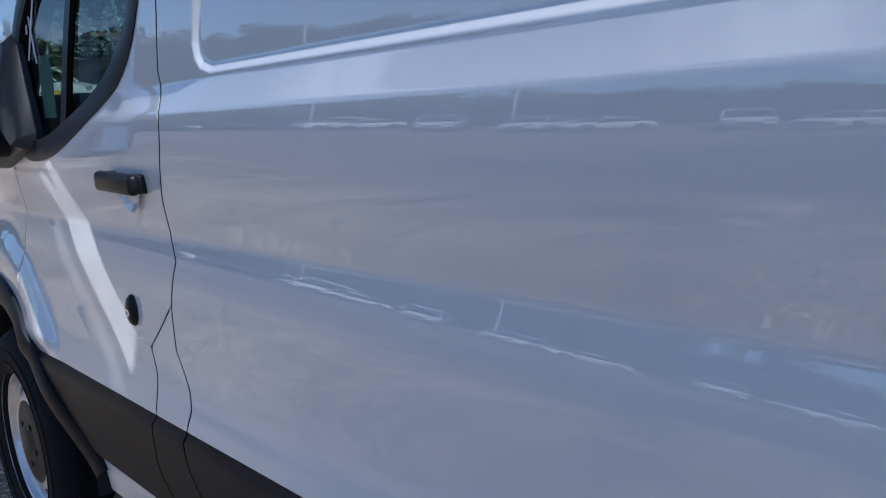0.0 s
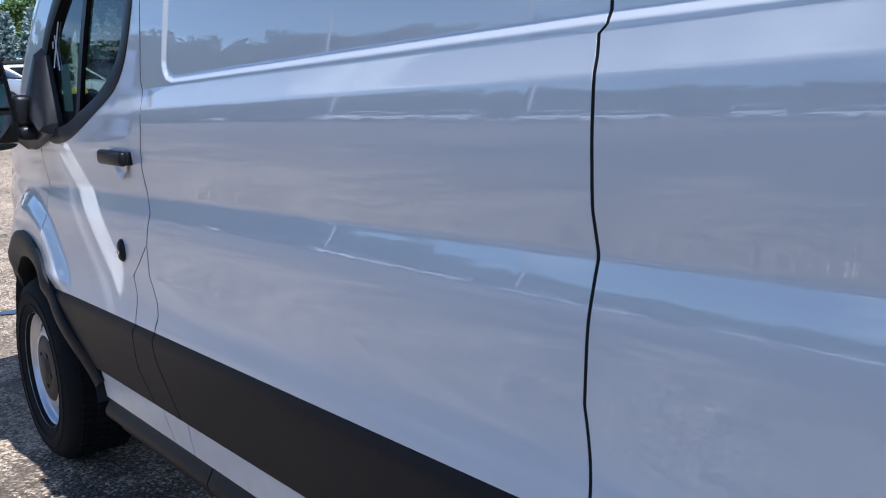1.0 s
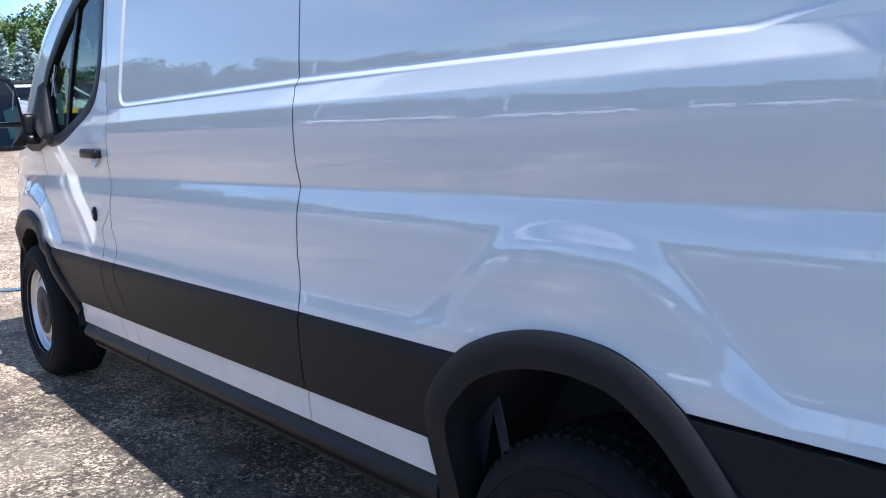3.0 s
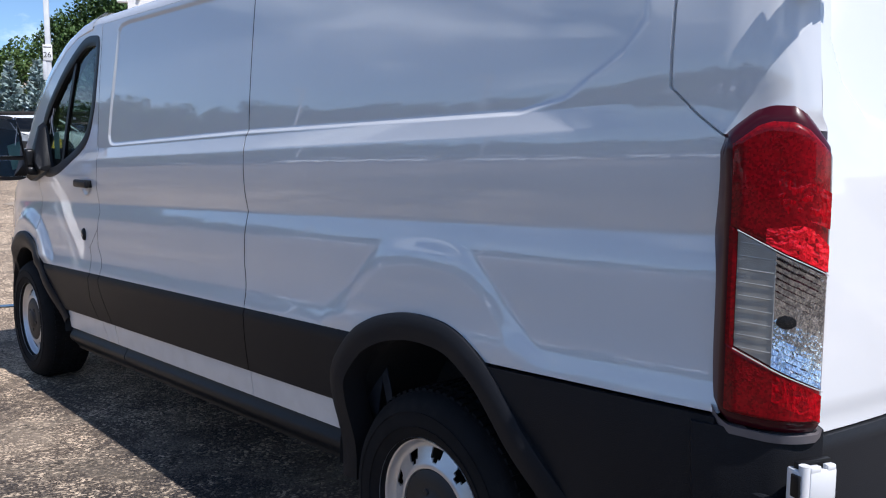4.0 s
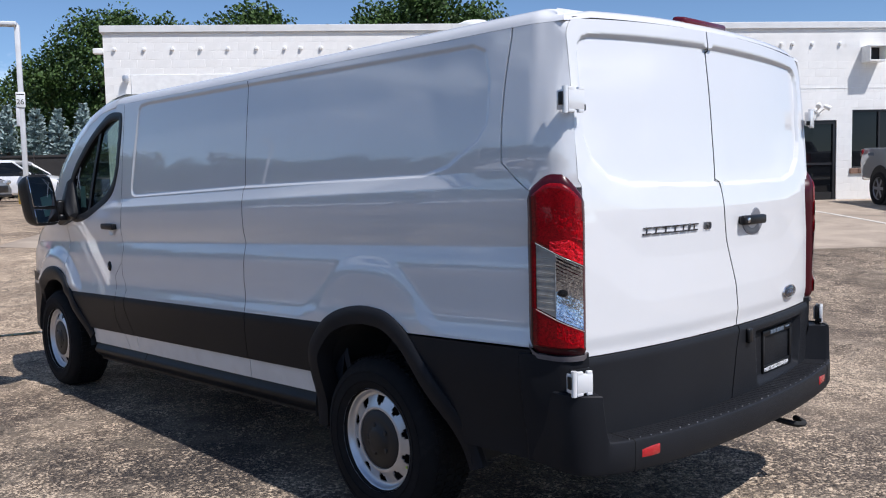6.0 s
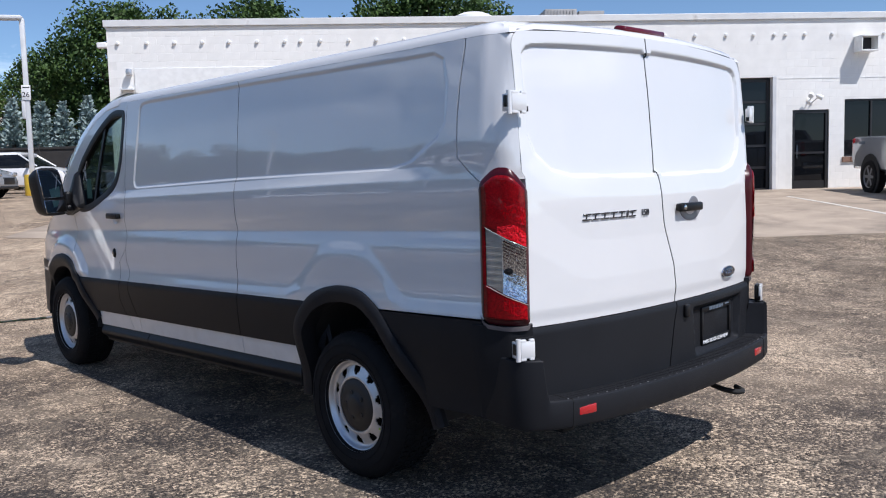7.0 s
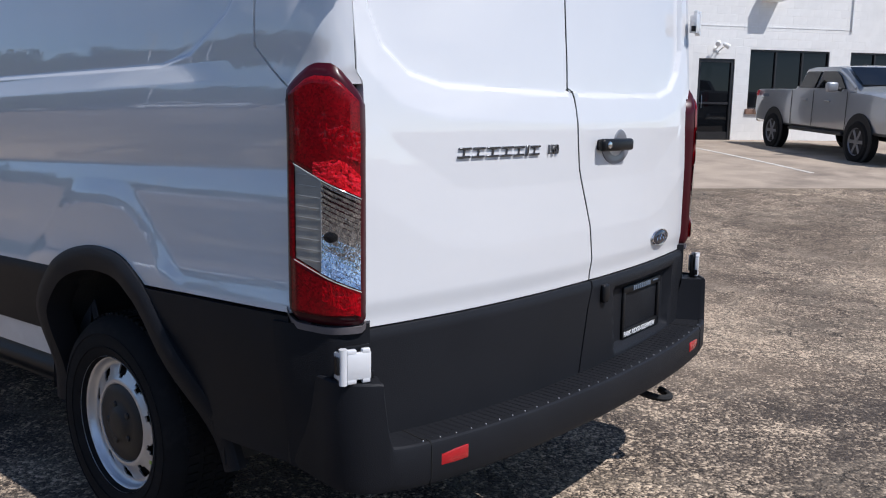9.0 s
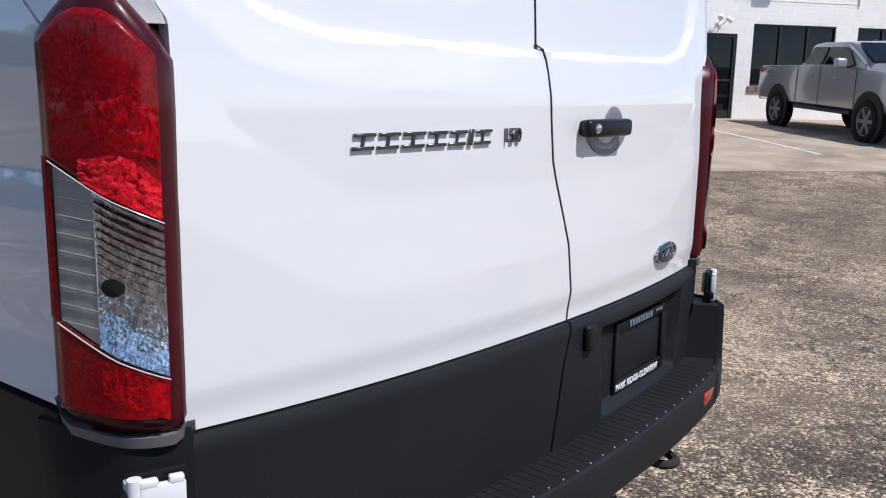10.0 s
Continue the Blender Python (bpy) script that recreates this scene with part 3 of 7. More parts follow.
# wheel housings and underbody
def housing(y0, r):
    bm = bmesh.new()
    n = 18
    for x0, x1 in ((-0.94, -0.56),):
        rows = []
        for i in range(n + 1):
            t = math.pi * i / n
            y, z = y0 + r * 1.12 * math.cos(t), 0.36 + r * 1.12 * math.sin(t)
            rows.append([bm.verts.new((x, y, z)) for x in spaced(x0, x1, 0.1)])
        for a, b in zip(rows, rows[1:]):
            for j in range(len(a) - 1):
                bm.faces.new((a[j], b[j], b[j + 1], a[j + 1]))
        bm.faces.new([row[-1] for row in rows])
    other = mirrored(bm)
    part("wheel_housing", bm, LINER, van)
    part("wheel_housing", other, LINER, van)


housing(-0.03, 0.46)
housing(3.72, 0.46)
bm = bmesh.new()
box(bm, (0, 1.85, 0.47), (1.1, 5.2, 0.10), 0.02)
box(bm, (0, 1.9, 0.40), (1.78, 2.6, 0.05), 0.02)
box(bm, (-0.45, 1.2, 0.36), (0.09, 4.2, 0.14), 0.01)
box(bm, (0.45, 1.2, 0.36), (0.09, 4.2, 0.14), 0.01)
box(bm, (0, -0.78, 0.50), (1.7, 0.5, 0.06), 0.02)
part("underbody", bm, DARK, van)
bm = bmesh.new()
tube(bm, [(-0.86, 0, 0.345), (-0.25, 0, 0.345)], 0.05, 12)
tube(bm, [(0.86, 0, 0.345), (0.25, 0, 0.345)], 0.05, 12)
lathe(bm, [(0.05, -0.26), (0.13, -0.12), (0.15, 0.0), (0.13, 0.12), (0.05, 0.26)], 20, m=pose(0, 0, 0.345))
part("rear_axle", bm, DARK, van)
bm = bmesh.new()
box(bm, (0, 0, 0), (0.006, 0.07, 0.30), 0.002, pose(-0.85, 0.42, 0.62, 8, 0, 20), 1)
box(bm, (0, 0, 0), (0.006, 0.03, 0.26), 0.002, pose(-0.83, 0.36, 0.60, -14, 0, 10), 1)
part("inner_bracket", bm, GALV, van)
bm = bmesh.new()
tube(bm, rounded([(0.62, -0.90, 0.36), (0.62, -1.0, 0.31), (0.64, -1.10, 0.29), (0.70, -1.12, 0.285), (0.74, -1.06, 0.29)], 5), 0.014, 8)
part("towing_eye", bm, DARK, van)

# black sheet behind the seams, the dark inside the gaps put in as colour
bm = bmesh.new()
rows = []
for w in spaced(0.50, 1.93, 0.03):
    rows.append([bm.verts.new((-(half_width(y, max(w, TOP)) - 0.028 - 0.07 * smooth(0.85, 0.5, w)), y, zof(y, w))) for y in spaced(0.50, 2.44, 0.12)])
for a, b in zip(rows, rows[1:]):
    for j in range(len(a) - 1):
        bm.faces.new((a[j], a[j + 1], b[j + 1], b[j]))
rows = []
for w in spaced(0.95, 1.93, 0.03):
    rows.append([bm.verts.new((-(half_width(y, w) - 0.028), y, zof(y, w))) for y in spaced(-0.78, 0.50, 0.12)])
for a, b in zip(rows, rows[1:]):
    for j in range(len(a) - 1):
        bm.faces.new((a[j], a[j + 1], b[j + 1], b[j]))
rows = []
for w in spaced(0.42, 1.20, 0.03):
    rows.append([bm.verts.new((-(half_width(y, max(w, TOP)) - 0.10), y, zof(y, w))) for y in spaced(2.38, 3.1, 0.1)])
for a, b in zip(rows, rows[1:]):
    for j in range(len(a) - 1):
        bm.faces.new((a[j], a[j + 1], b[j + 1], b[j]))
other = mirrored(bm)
part("seam_shade_backing", bm, BLACK, van)
part("seam_shade_backing", other, BLACK, van)

# roof: rounded edge all round, level middle
plan = [(-(half_width(y, 1.985)), y, 0.0) for y in spaced(2.66, -0.80, 0.12)]
path = corner_path(-(half_width(-0.80, 1.985)), -0.80, zof(-0.95, 1.985))
for q in spaced(0.04, 1.0, 0.05):
    x, y = corner_point(q, path)
    plan.append((x, y, smooth(-0.86, -1.0, y) if y > -1.0 else 1.0))
plan += [(x, tail_y(x, 1.99) + 0.0, 1.0) for x in spaced(-0.87, 0.0, 0.1)]
plan += [(-x, y, r) for x, y, r in plan[-2::-1]]


def tail_rise(x, y):
    """The roof's rear edge arches over the doors."""
    return smooth(0.91, 0.78, abs(x)) * smooth(-0.97, -1.03, y - lean(2.0)) * (0.016 + 0.024 * (1 - min(abs(x) / 0.87, 1.0) ** 2))


bm = bmesh.new()
rings = []
for d, dz in ((0, 0), (0.004, 0.013), (0.012, 0.027), (0.026, 0.041), (0.05, 0.053), (0.085, 0.062), (0.16, 0.071), (0.30, 0.079)):
    rings.append([bm.verts.new((x * (1 - d / 0.93), y + d * r * 0.8, zof(y, 1.986) + tail_rise(x, y) + dz * (1 - 0.35 * r))) for x, y, r in plan])
for a, b in zip(rings, rings[1:]):
    for i in range(len(plan) - 1):
        bm.faces.new((a[i], a[i + 1], b[i + 1], b[i]))
bm.faces.new(rings[-1])
roof = part("roof", bm, WHITE, van)

# ---- the van: tail ----
CLEAR = glass("clear_lens", (0.94, 0.95, 0.96), 0.03)
RED_DEEP = material("dark_red_plastic", (0.048, 0.0018, 0.006), 0.3, coat=0.3, coat_rough=0.05, vary=0.05, scale=20, spec=0.2)
RED_BRAKE = material("dark_red_lens", (0.10, 0.004, 0.012), 0.25, coat=0.4, coat_rough=0.05, vary=0.1, scale=20, spec=0.3)
AMBER_GREY = material("pale_lamp_insert", (0.40, 0.37, 0.32), 0.3, vary=0.15, scale=30)
RIB = material("clear_plastic_rib", (0.50, 0.49, 0.46), 0.15, coat=1.0, vary=0.05, scale=30)


def faceted(name, base, metal, rough, cell, depth, stretch, coat, plain, spec=0.5):
    """Lamp reflector: small moulded facets, plainer in broad patches, under a smooth skin."""
    m = bpy.data.materials.new(name)
    m.use_nodes = True
    nd, ln = m.node_tree.nodes, m.node_tree.links
    b = nd["Principled BSDF"]
    b.inputs["Metallic"].default_value = metal
    b.inputs["Roughness"].default_value = rough
    b.inputs["Coat Weight"].default_value = coat
    b.inputs["Coat Roughness"].default_value = 0.03
    b.inputs["Specular IOR Level"].default_value = spec
    co = nd.new("ShaderNodeTexCoord")
    mp = nd.new("ShaderNodeMapping")
    mp.inputs["Scale"].default_value = (1.0, 1.0, stretch)
    ln.new(co.outputs["Object"], mp.inputs["Vector"])
    v = nd.new("ShaderNodeTexVoronoi")
    v.distance = "CHEBYCHEV"
    v.inputs["Scale"].default_value = cell
    ln.new(mp.outputs[0], v.inputs["Vector"])
    n = nd.new("ShaderNodeTexNoise")
    n.inputs["Scale"].default_value = 14
    n.inputs["Detail"].default_value = 3
    ln.new(co.outputs["Object"], n.inputs["Vector"])
    r = nd.new("ShaderNodeMapRange")
    r.inputs[1].default_value, r.inputs[2].default_value = 0.54, 0.70
    r.inputs[3].default_value, r.inputs[4].default_value = plain, 1.0
    ln.new(n.outputs["Fac"], r.inputs[0])
    p = nd.new("ShaderNodeBump")
    p.inputs["Distance"].default_value = depth
    ln.new(r.outputs[0], p.inputs["Strength"])
    ln.new(v.outputs["Distance"], p.inputs["Height"])
    ln.new(p.outputs[0], b.inputs["Normal"])
    sp = nd.new("ShaderNodeSeparateColor")
    ln.new(v.outputs["Color"], sp.inputs[0])
    k = nd.new("ShaderNodeMapRange")
    k.inputs[3].default_value, k.inputs[4].default_value = 0.55, 1.25
    ln.new(sp.outputs[0], k.inputs[0])
    sc = nd.new("ShaderNodeVectorMath")
    sc.operation = "SCALE"
    sc.inputs[0].default_value = base
    ln.new(k.outputs[0], sc.inputs["Scale"])
    ln.new(sc.outputs[0], b.inputs["Base Color"])
    return m


REFLECTOR = faceted("faceted_reflector", (0.90, 0.91, 0.94), 1.0, 0.13, 260, 0.0012, 0.5, 0.0, 0.6)
RED = faceted("red_lens", (0.20, 0.001, 0.004), 0.0, 0.30, 220, 0.0010, 1.0, 0.35, 0.05, 0.1)
RED_PRISM = faceted("crinkled_red_prisms", (0.85, 0.010, 0.020), 0.30, 0.16, 240, 0.0015, 1.0, 0.4, 0.5, 0.2)
RED_SOFT = faceted("ruled_red_prisms", (0.38, 0.001, 0.006), 0.2, 0.24, 240, 0.0015, 0.4, 0.35, 0.4, 0.1)

SPLIT = [(0.50, 0.02), (0.576, 0.034), (0.738, 0.066), (0.832, 0.097), (0.90, 0.099), (1.01, 0.080), (1.067, 0.060), (1.194, 0.013), (1.28, 0.0), (1.377, -0.010), (1.405, -0.016), (1.432, -0.030), (1.54, -0.030), (1.675, -0.035), (1.85, -0.045), (2.02, -0.055)]
UPPER_L = [(-0.835, 1.60), (-0.80, 1.52), (-0.72, 1.455), (-0.60, 1.428), (-0.045, 1.418), (-0.075, 1.945), (-0.77, 1.943), (-0.812, 1.934), (-0.834, 1.912), (-0.842, 1.87)]
UPPER_R = [(0.835, 1.60), (0.80, 1.52), (0.72, 1.455), (0.60, 1.428), (0.015, 1.418), (-0.01, 1.945), (0.77, 1.943), (0.812, 1.934), (0.834, 1.912), (0.842, 1.87)]
MIDDLE = [(-0.99, 1.26), (-0.86, 1.15), (-0.62, 1.015), (-0.50, 0.995), (0.50, 0.995), (0.62, 1.015), (0.86, 1.15), (0.99, 1.26), (0.99, 2.4), (-0.99, 2.4)]


def door_y(x, z):
    """Rear door skin: recessed upper blank with a sloping band below it, and a faint step low down."""
    y = tail_y(x, z)
    d = min(poly_distance(UPPER_L, x, z), poly_distance(UPPER_R, x, z))
    if -0.12 < x < 0.08 and 1.43 < z < 1.94:
        d = min(d, -0.02)
    y += 0.015 * min(max((0.006 - d) / 0.012, 0.0), 1.0)
    y += 0.0085 * min(max((0.085 - d) / 0.08, 0.0), 1.0) * smooth(1.90, 1.55, z)
    m = poly_distance(MIDDLE, x, z)
    y += 0.0075 * min(max(-m / 0.16, 0.0), 1.0)
    y += 0.006 * smooth(0.90, 0.84, z)
    return y - 0.008


Z0, Z1 = 0.828, 1.996


def crown(x, z):
    """The doors' upper edge arches towards the middle."""
    return 0.030 * (1 - min(abs(x) / 0.86, 1.0) ** 2) * smooth(1.86, 1.99, z)


def rear_door(side):
    def f(u, z):
        s = curve_at(SPLIT, z)
        a, b = (-door_edge(z), s - 0.0042) if side < 0 else (s + 0.0042, door_edge(z))
        x = a + (b - a) * u
        return (x, door_y(x, z), z + 0.010 * (abs(x) / 0.9) ** 2 * smooth(1.0, 0.84, z) + crown(x, z))

    return part("rear_door", sheet(f, spaced(0, 1, 0.009), spaced(Z0, Z1, 0.006), None, (0, 0.025, 0)), WHITE, van)


# black strips put shade into the rear doors' split and outer gaps as well
part("seam_shade_strip", sheet(lambda o, z: (curve_at(SPLIT, z) + o, door_y(curve_at(SPLIT, z), z) + 0.0015, z), [-0.007, 0.0, 0.007], spaced(Z0, 2.0, 0.01)), BLACK, van)
for s in (-1, 1):
    part("seam_shade_strip", sheet(lambda o, z: (s * (door_edge(z) + o), door_y(door_edge(z), z) + 0.004, z), [-0.012, 0.0, 0.0075], spaced(1.44, Z1, 0.008)), BLACK, van)
part("seam_shade_strip", sheet(lambda x, o: (x, door_y(x, Z1) + 0.004, Z1 + crown(x, Z1) + o), spaced(-0.85, 0.85, 0.02), [-0.012, 0.0, 0.0075]), BLACK, van)
left_door = rear_door(-1)
right_door = rear_door(1)


def lower_door(side):
    """Black lower facing of a rear door."""
    def f(u, z):
        s = curve_at(SPLIT, z)
        a, b = (-0.872, s - 0.0042) if side < 0 else (s + 0.0042, 0.872)
        x = a + (b - a) * u
        y = tail_y(x, z) - 0.012 - 0.008 * smooth(0.824, 0.807, z)
        if side > 0:
            d = poly_distance([(0.245, 0.775), (0.75, 0.775), (0.73, 0.555), (0.27, 0.555)], x, z)
            y += 0.03 * smooth(0.012, -0.018, d)
        return (x, y, z + 0.010 * (abs(x) / 0.9) ** 2)

    return part("lower_facing", sheet(f, spaced(0, 1, 0.016), spaced(0.53, 0.824, 0.01), None, (0, 0.02, 0)), CLAD, left_door if side < 0 else right_door)


lower_door(-1)
facing_r = lower_door(1)
bm = bmesh.new()
box(bm, (0, -1.01, 0.70), (1.74, 0.02, 0.36))
box(bm, (0, -0.975, 1.40), (1.76, 0.02, 1.12))
part("door_jamb", bm, DARK, van)
part("door_surround", sheet(lambda x, z: (x, tail_y(x, z) + 0.034, z), spaced(-0.88, 0.88, 0.06), spaced(1.88, 2.035, 0.03)), WHITE, van)

# high brake lamp
bm = bmesh.new()
vs = box(bm, (0, 0, 0), (0.33, 0.06, 0.046), 0.014, seg=3)
for v in bm.verts:
    v.co.y += 0.05 * (abs(v.co.x) / 0.18) ** 2
bmesh.ops.transform(bm, matrix=pose(-0.012, tail_y(0, 2.03) + 0.012, 2.050, 12), verts=bm.verts)
part("high_brake_lamp", bm, RED_BRAKE, van, "dark red high brake lamp")

# tail lamps
LAMP_PLAN = [(-0.992, -0.890), (-0.988, -0.93), (-0.960, -1.008), (-0.942, -1.035), (-0.917, -1.053), (-0.886, -1.064)]
_arr = np.array([tuple(p[:2]) for p in rounded([(x, y, 0) for x, y in LAMP_PLAN], 8)])
_at = np.concatenate([[0], np.cumsum(np.hypot(*np.diff(_arr, axis=0).T))])
_at /= _at[-1]
LAMP_TOP = [(0.0, 1.385), (0.06, 1.418), (0.33, 1.462), (0.44, 1.470), (0.62, 1.468), (0.72, 1.455), (0.93, 1.405), (1.0, 1.375)]
LAMP_LOW = [(0.0, 0.90), (0.05, 0.874), (0.16, 0.857), (0.5, 0.851), (0.95, 0.853), (1.0, 0.866)]


def lamp_point(q, z, out):
    x, y = float(np.interp(q, _at, _arr[:, 0])), float(np.interp(q, _at, _arr[:, 1]))
    a, b = max(q - 0.02, 0), min(q + 0.02, 1)
    tx, ty = np.interp(b, _at, _arr[:, 0]) - np.interp(a, _at, _arr[:, 0]), np.interp(b, _at, _arr[:, 1]) - np.interp(a, _at, _arr[:, 1])
    n = Vector((ty, -tx, 0)).normalized()
    k = lean(z)
    out -= 0.009
    return (x + n.x * out, y + n.y * out + k, z)


def lamp_sheet(q0, q1, low, top, out, rim=0.0, nq=26, nz=40, fold=0.0):
    """A patch of the lamp's skin; rim rounds its edge back."""
    def f(u, v):
        q = q0 + (q1 - q0) * u
        z = low(q) + (top(q) - low(q)) * v
        edge = min(u * (q1 - q0) * 0.23, (1 - u) * (q1 - q0) * 0.23, v * 0.6, (1 - v) * 0.6)
        return lamp_point(q, z, out - rim * (1 - smooth(0, 0.022, edge)))

    return sheet(f, spaced(0, 1, 1 / nq), spaced(0, 1, 1 / nz), None, (fold, fold, 0) if fold else None)


def lamp_line(a, b):
    return lambda q: a + (b - a) * (q - 0.1) / 0.8


def inset(table, d):
    return lambda q: curve_at(table, q) + d


def both(name, bm, mat, parents, label="", sharp=38):
    other = mirrored(bm)
    part(name, bm, mat, parents[0], label, sharp)
    part(name, other, mat, parents[1], label, sharp)


SHELF = material("silver_grey_plastic", (0.15, 0.135, 0.14), 0.4, vary=0.08, scale=20)


def facets(q0, q1, low, top, out, nq, nz, jitter, seed):
    """Moulded facets: a patch of the lamp whose points stand unevenly proud, shaded flat."""
    rng = random.Random(seed)

    def f(u, v):
        q = q0 + (q1 - q0) * u
        return lamp_point(q, low(q) + (top(q) - low(q)) * v, out + rng.uniform(-jitter, jitter))

    bm = sheet(f, spaced(0, 1, 1 / nq), spaced(0, 1, 1 / nz))
    bmesh.ops.triangulate(bm, faces=[f_ for i, f_ in enumerate(bm.faces) if i % 2])
    return bm


def stepped_bowl(q0, q1, low, top, out, nq, nz, middle, slope, seed):
    """Mirror of a lamp in flat steps: those above the bulb look down, those below it look up."""
    rng = random.Random(seed)
    bm = bmesh.new()
    for i in range(nq):
        for k in range(nz):
            tilt = slope * ((k + 0.5) / nz - middle) + rng.uniform(-0.07, 0.07)
            turn = 0.5 * slope * ((i + 0.5) / nq - 0.5) + rng.uniform(-0.05, 0.05)
            ring = []
            for du, dv in ((0, 0), (1, 0), (1, 1), (0, 1)):
                q = q0 + (q1 - q0) * (i + du) / nq
                h = (top(q) - low(q)) / nz
                ring.append(bm.verts.new(lamp_point(q, low(q) + h * (k + dv), out + h * tilt * (dv - 0.5) + 0.007 * turn * (du - 0.5))))
            bm.faces.new(ring)
    return bm


def bulb_socket(q, z, out, radius):
    """Shallow dark cap in the middle of the mirror."""
    bm = bmesh.new()
    hub = bm.verts.new(lamp_point(q, z, out + 0.003))
    ring = [bm.verts.new(lamp_point(q + radius / 0.17 * math.cos(a), z + radius * math.sin(a), out)) for a in [2 * math.pi * i / 14 for i in range(14)]]
    for p, r in zip(ring, ring[1:] + ring[:1]):
        bm.faces.new((hub, p, r))
    return bm


def tail_lamps():
    body = lamp_sheet(0, 1, lambda q: curve_at(LAMP_LOW, q), lambda q: curve_at(LAMP_TOP, q), 0.014, 0.014, fold=0.03)
    other = mirrored(body)
    a = part("tail_lamp", body, RED_DEEP, van, "tall tail lamp with red and clear lenses")
    b = part("tail_lamp", other, RED_DEEP, van, "tall tail lamp with red and clear lenses")
    pair = (a, b)
    upper, lower = lamp_line(1.248, 1.158), lamp_line(1.020, 0.937)
    q0, q1 = 0.125, 0.90
    both("reflector", stepped_bowl(0.50, 0.90, lambda q: lower(q) + 0.004, lambda q: upper(q) - 0.004, 0.0180, 7, 18, 0.44, 0.85, 4), REFLECTOR, pair, "bright mirror in flat steps", 0)
    both("bulb_socket", bulb_socket(0.60, 0.5 * (lower(0.6) + upper(0.6)) - 0.012, 0.0185, 0.013), TRIM_BLACK, pair, "small dark bulb cap", 0)
    both("indicator_insert", lamp_sheet(0.19, 0.50, lambda q: lower(q) + 0.004, lambda q: upper(q) - 0.004, 0.0165), AMBER_GREY, pair)
    both("red_lens", lamp_sheet(q0, q1, upper, inset(LAMP_TOP, -0.030), 0.024, 0.008), RED, pair, "red upper lens")
    both("red_lens", lamp_sheet(q0, q1, inset(LAMP_LOW, 0.026), lower, 0.024, 0.008), RED, pair, "red lower lens")
    both("red_lens", lamp_sheet(q0, 0.19, lower, upper, 0.024, 0.003), RED, pair, "red side lens")
    both("clear_lens", lamp_sheet(0.19, 0.90, lower, upper, 0.024, 0.003), CLEAR, pair, "clear middle lens")
    # crinkled prisms behind the red, brightest next to the clear window
    both("prism_patch", facets(0.42, 0.89, lambda q: upper(q) + 0.004, lambda q: upper(q) + 0.040 + 0.014 * math.sin(11 * q) + 0.02 * q, 0.0245, 16, 9, 0.0009, 7), RED_PRISM, pair, "crinkled bright red prisms", 0)
    both("prism_patch", facets(0.50, 0.89, lambda q: upper(q) + 0.066 + 0.02 * q, lambda q: upper(q) + 0.15, 0.0240, 10, 9, 0.0004, 9), RED_SOFT, pair, "", 0)
    both("prism_patch", facets(0.52, 0.89, lambda q: lower(q) - 0.060, lambda q: lower(q) - 0.008, 0.0242, 12, 8, 0.0006, 11), RED_SOFT, pair, "", 0)
    # edge of the window, ribs of the indicator and dividing bar
    ribs = bmesh.new()
    for i in range(9):
        z = lower(0.3) + (upper(0.3) - lower(0.3)) * (i + 0.5) / 9
        tube(ribs, [lamp_point(q, z + 0.02 * (0.3 - q), 0.0185) for q in spaced(0.21, 0.49, 0.06)], 0.0009, 5)
    tube(ribs, [lamp_point(0.50, z, 0.0185) for z in spaced(lower(0.5) + 0.005, upper(0.5) - 0.005, 0.04)], 0.0012, 5)
    for line in (upper, lower):
        tube(ribs, [lamp_point(q, line(q), 0.0242) for q in spaced(0.19, 0.90, 0.06)], 0.0012, 5)
    both("lamp_rib", ribs, RIB, pair)
    g = sheet(lambda q, v: lamp_point(q, curve_at(LAMP_LOW, q) - 0.003 - 0.017 * v, 0.012 - 0.004 * v), spaced(0.02, 0.98, 0.05), [0, 0.25, 0.5, 1.0], None, (0.02, 0.02, 0))
    both("lamp_shelf", g, SHELF, (van, van))


tail_lamps()

# bumper
BAR = [(-0.952, -0.84), (-0.966, -0.95), (-0.978, -1.035), (-0.964, -1.093), (-0.922, -1.138), (-0.84, -1.178), (-0.65, -1.205), (-0.40, -1.222), (0.0, -1.23)]
bar = [tuple(p[:2]) for p in rounded([(x, y, 0) for x, y in BAR], 6)]
bar += [(-x, y) for x, y in bar[-2::-1]]


STUD = material("grey_stud", (0.25, 0.25, 0.26), 0.4, metal=0.6, vary=0.1)


BUMPER_SECTION = ((0.10, 0.43), (0.035, 0.432), (0.008, 0.442), (0.0, 0.460), (0.0, 0.541), (0.003, 0.550), (0.009, 0.554), (0.020, 0.554), (0.024, 0.549), (0.13, 0.549), (0.135, 0.50))


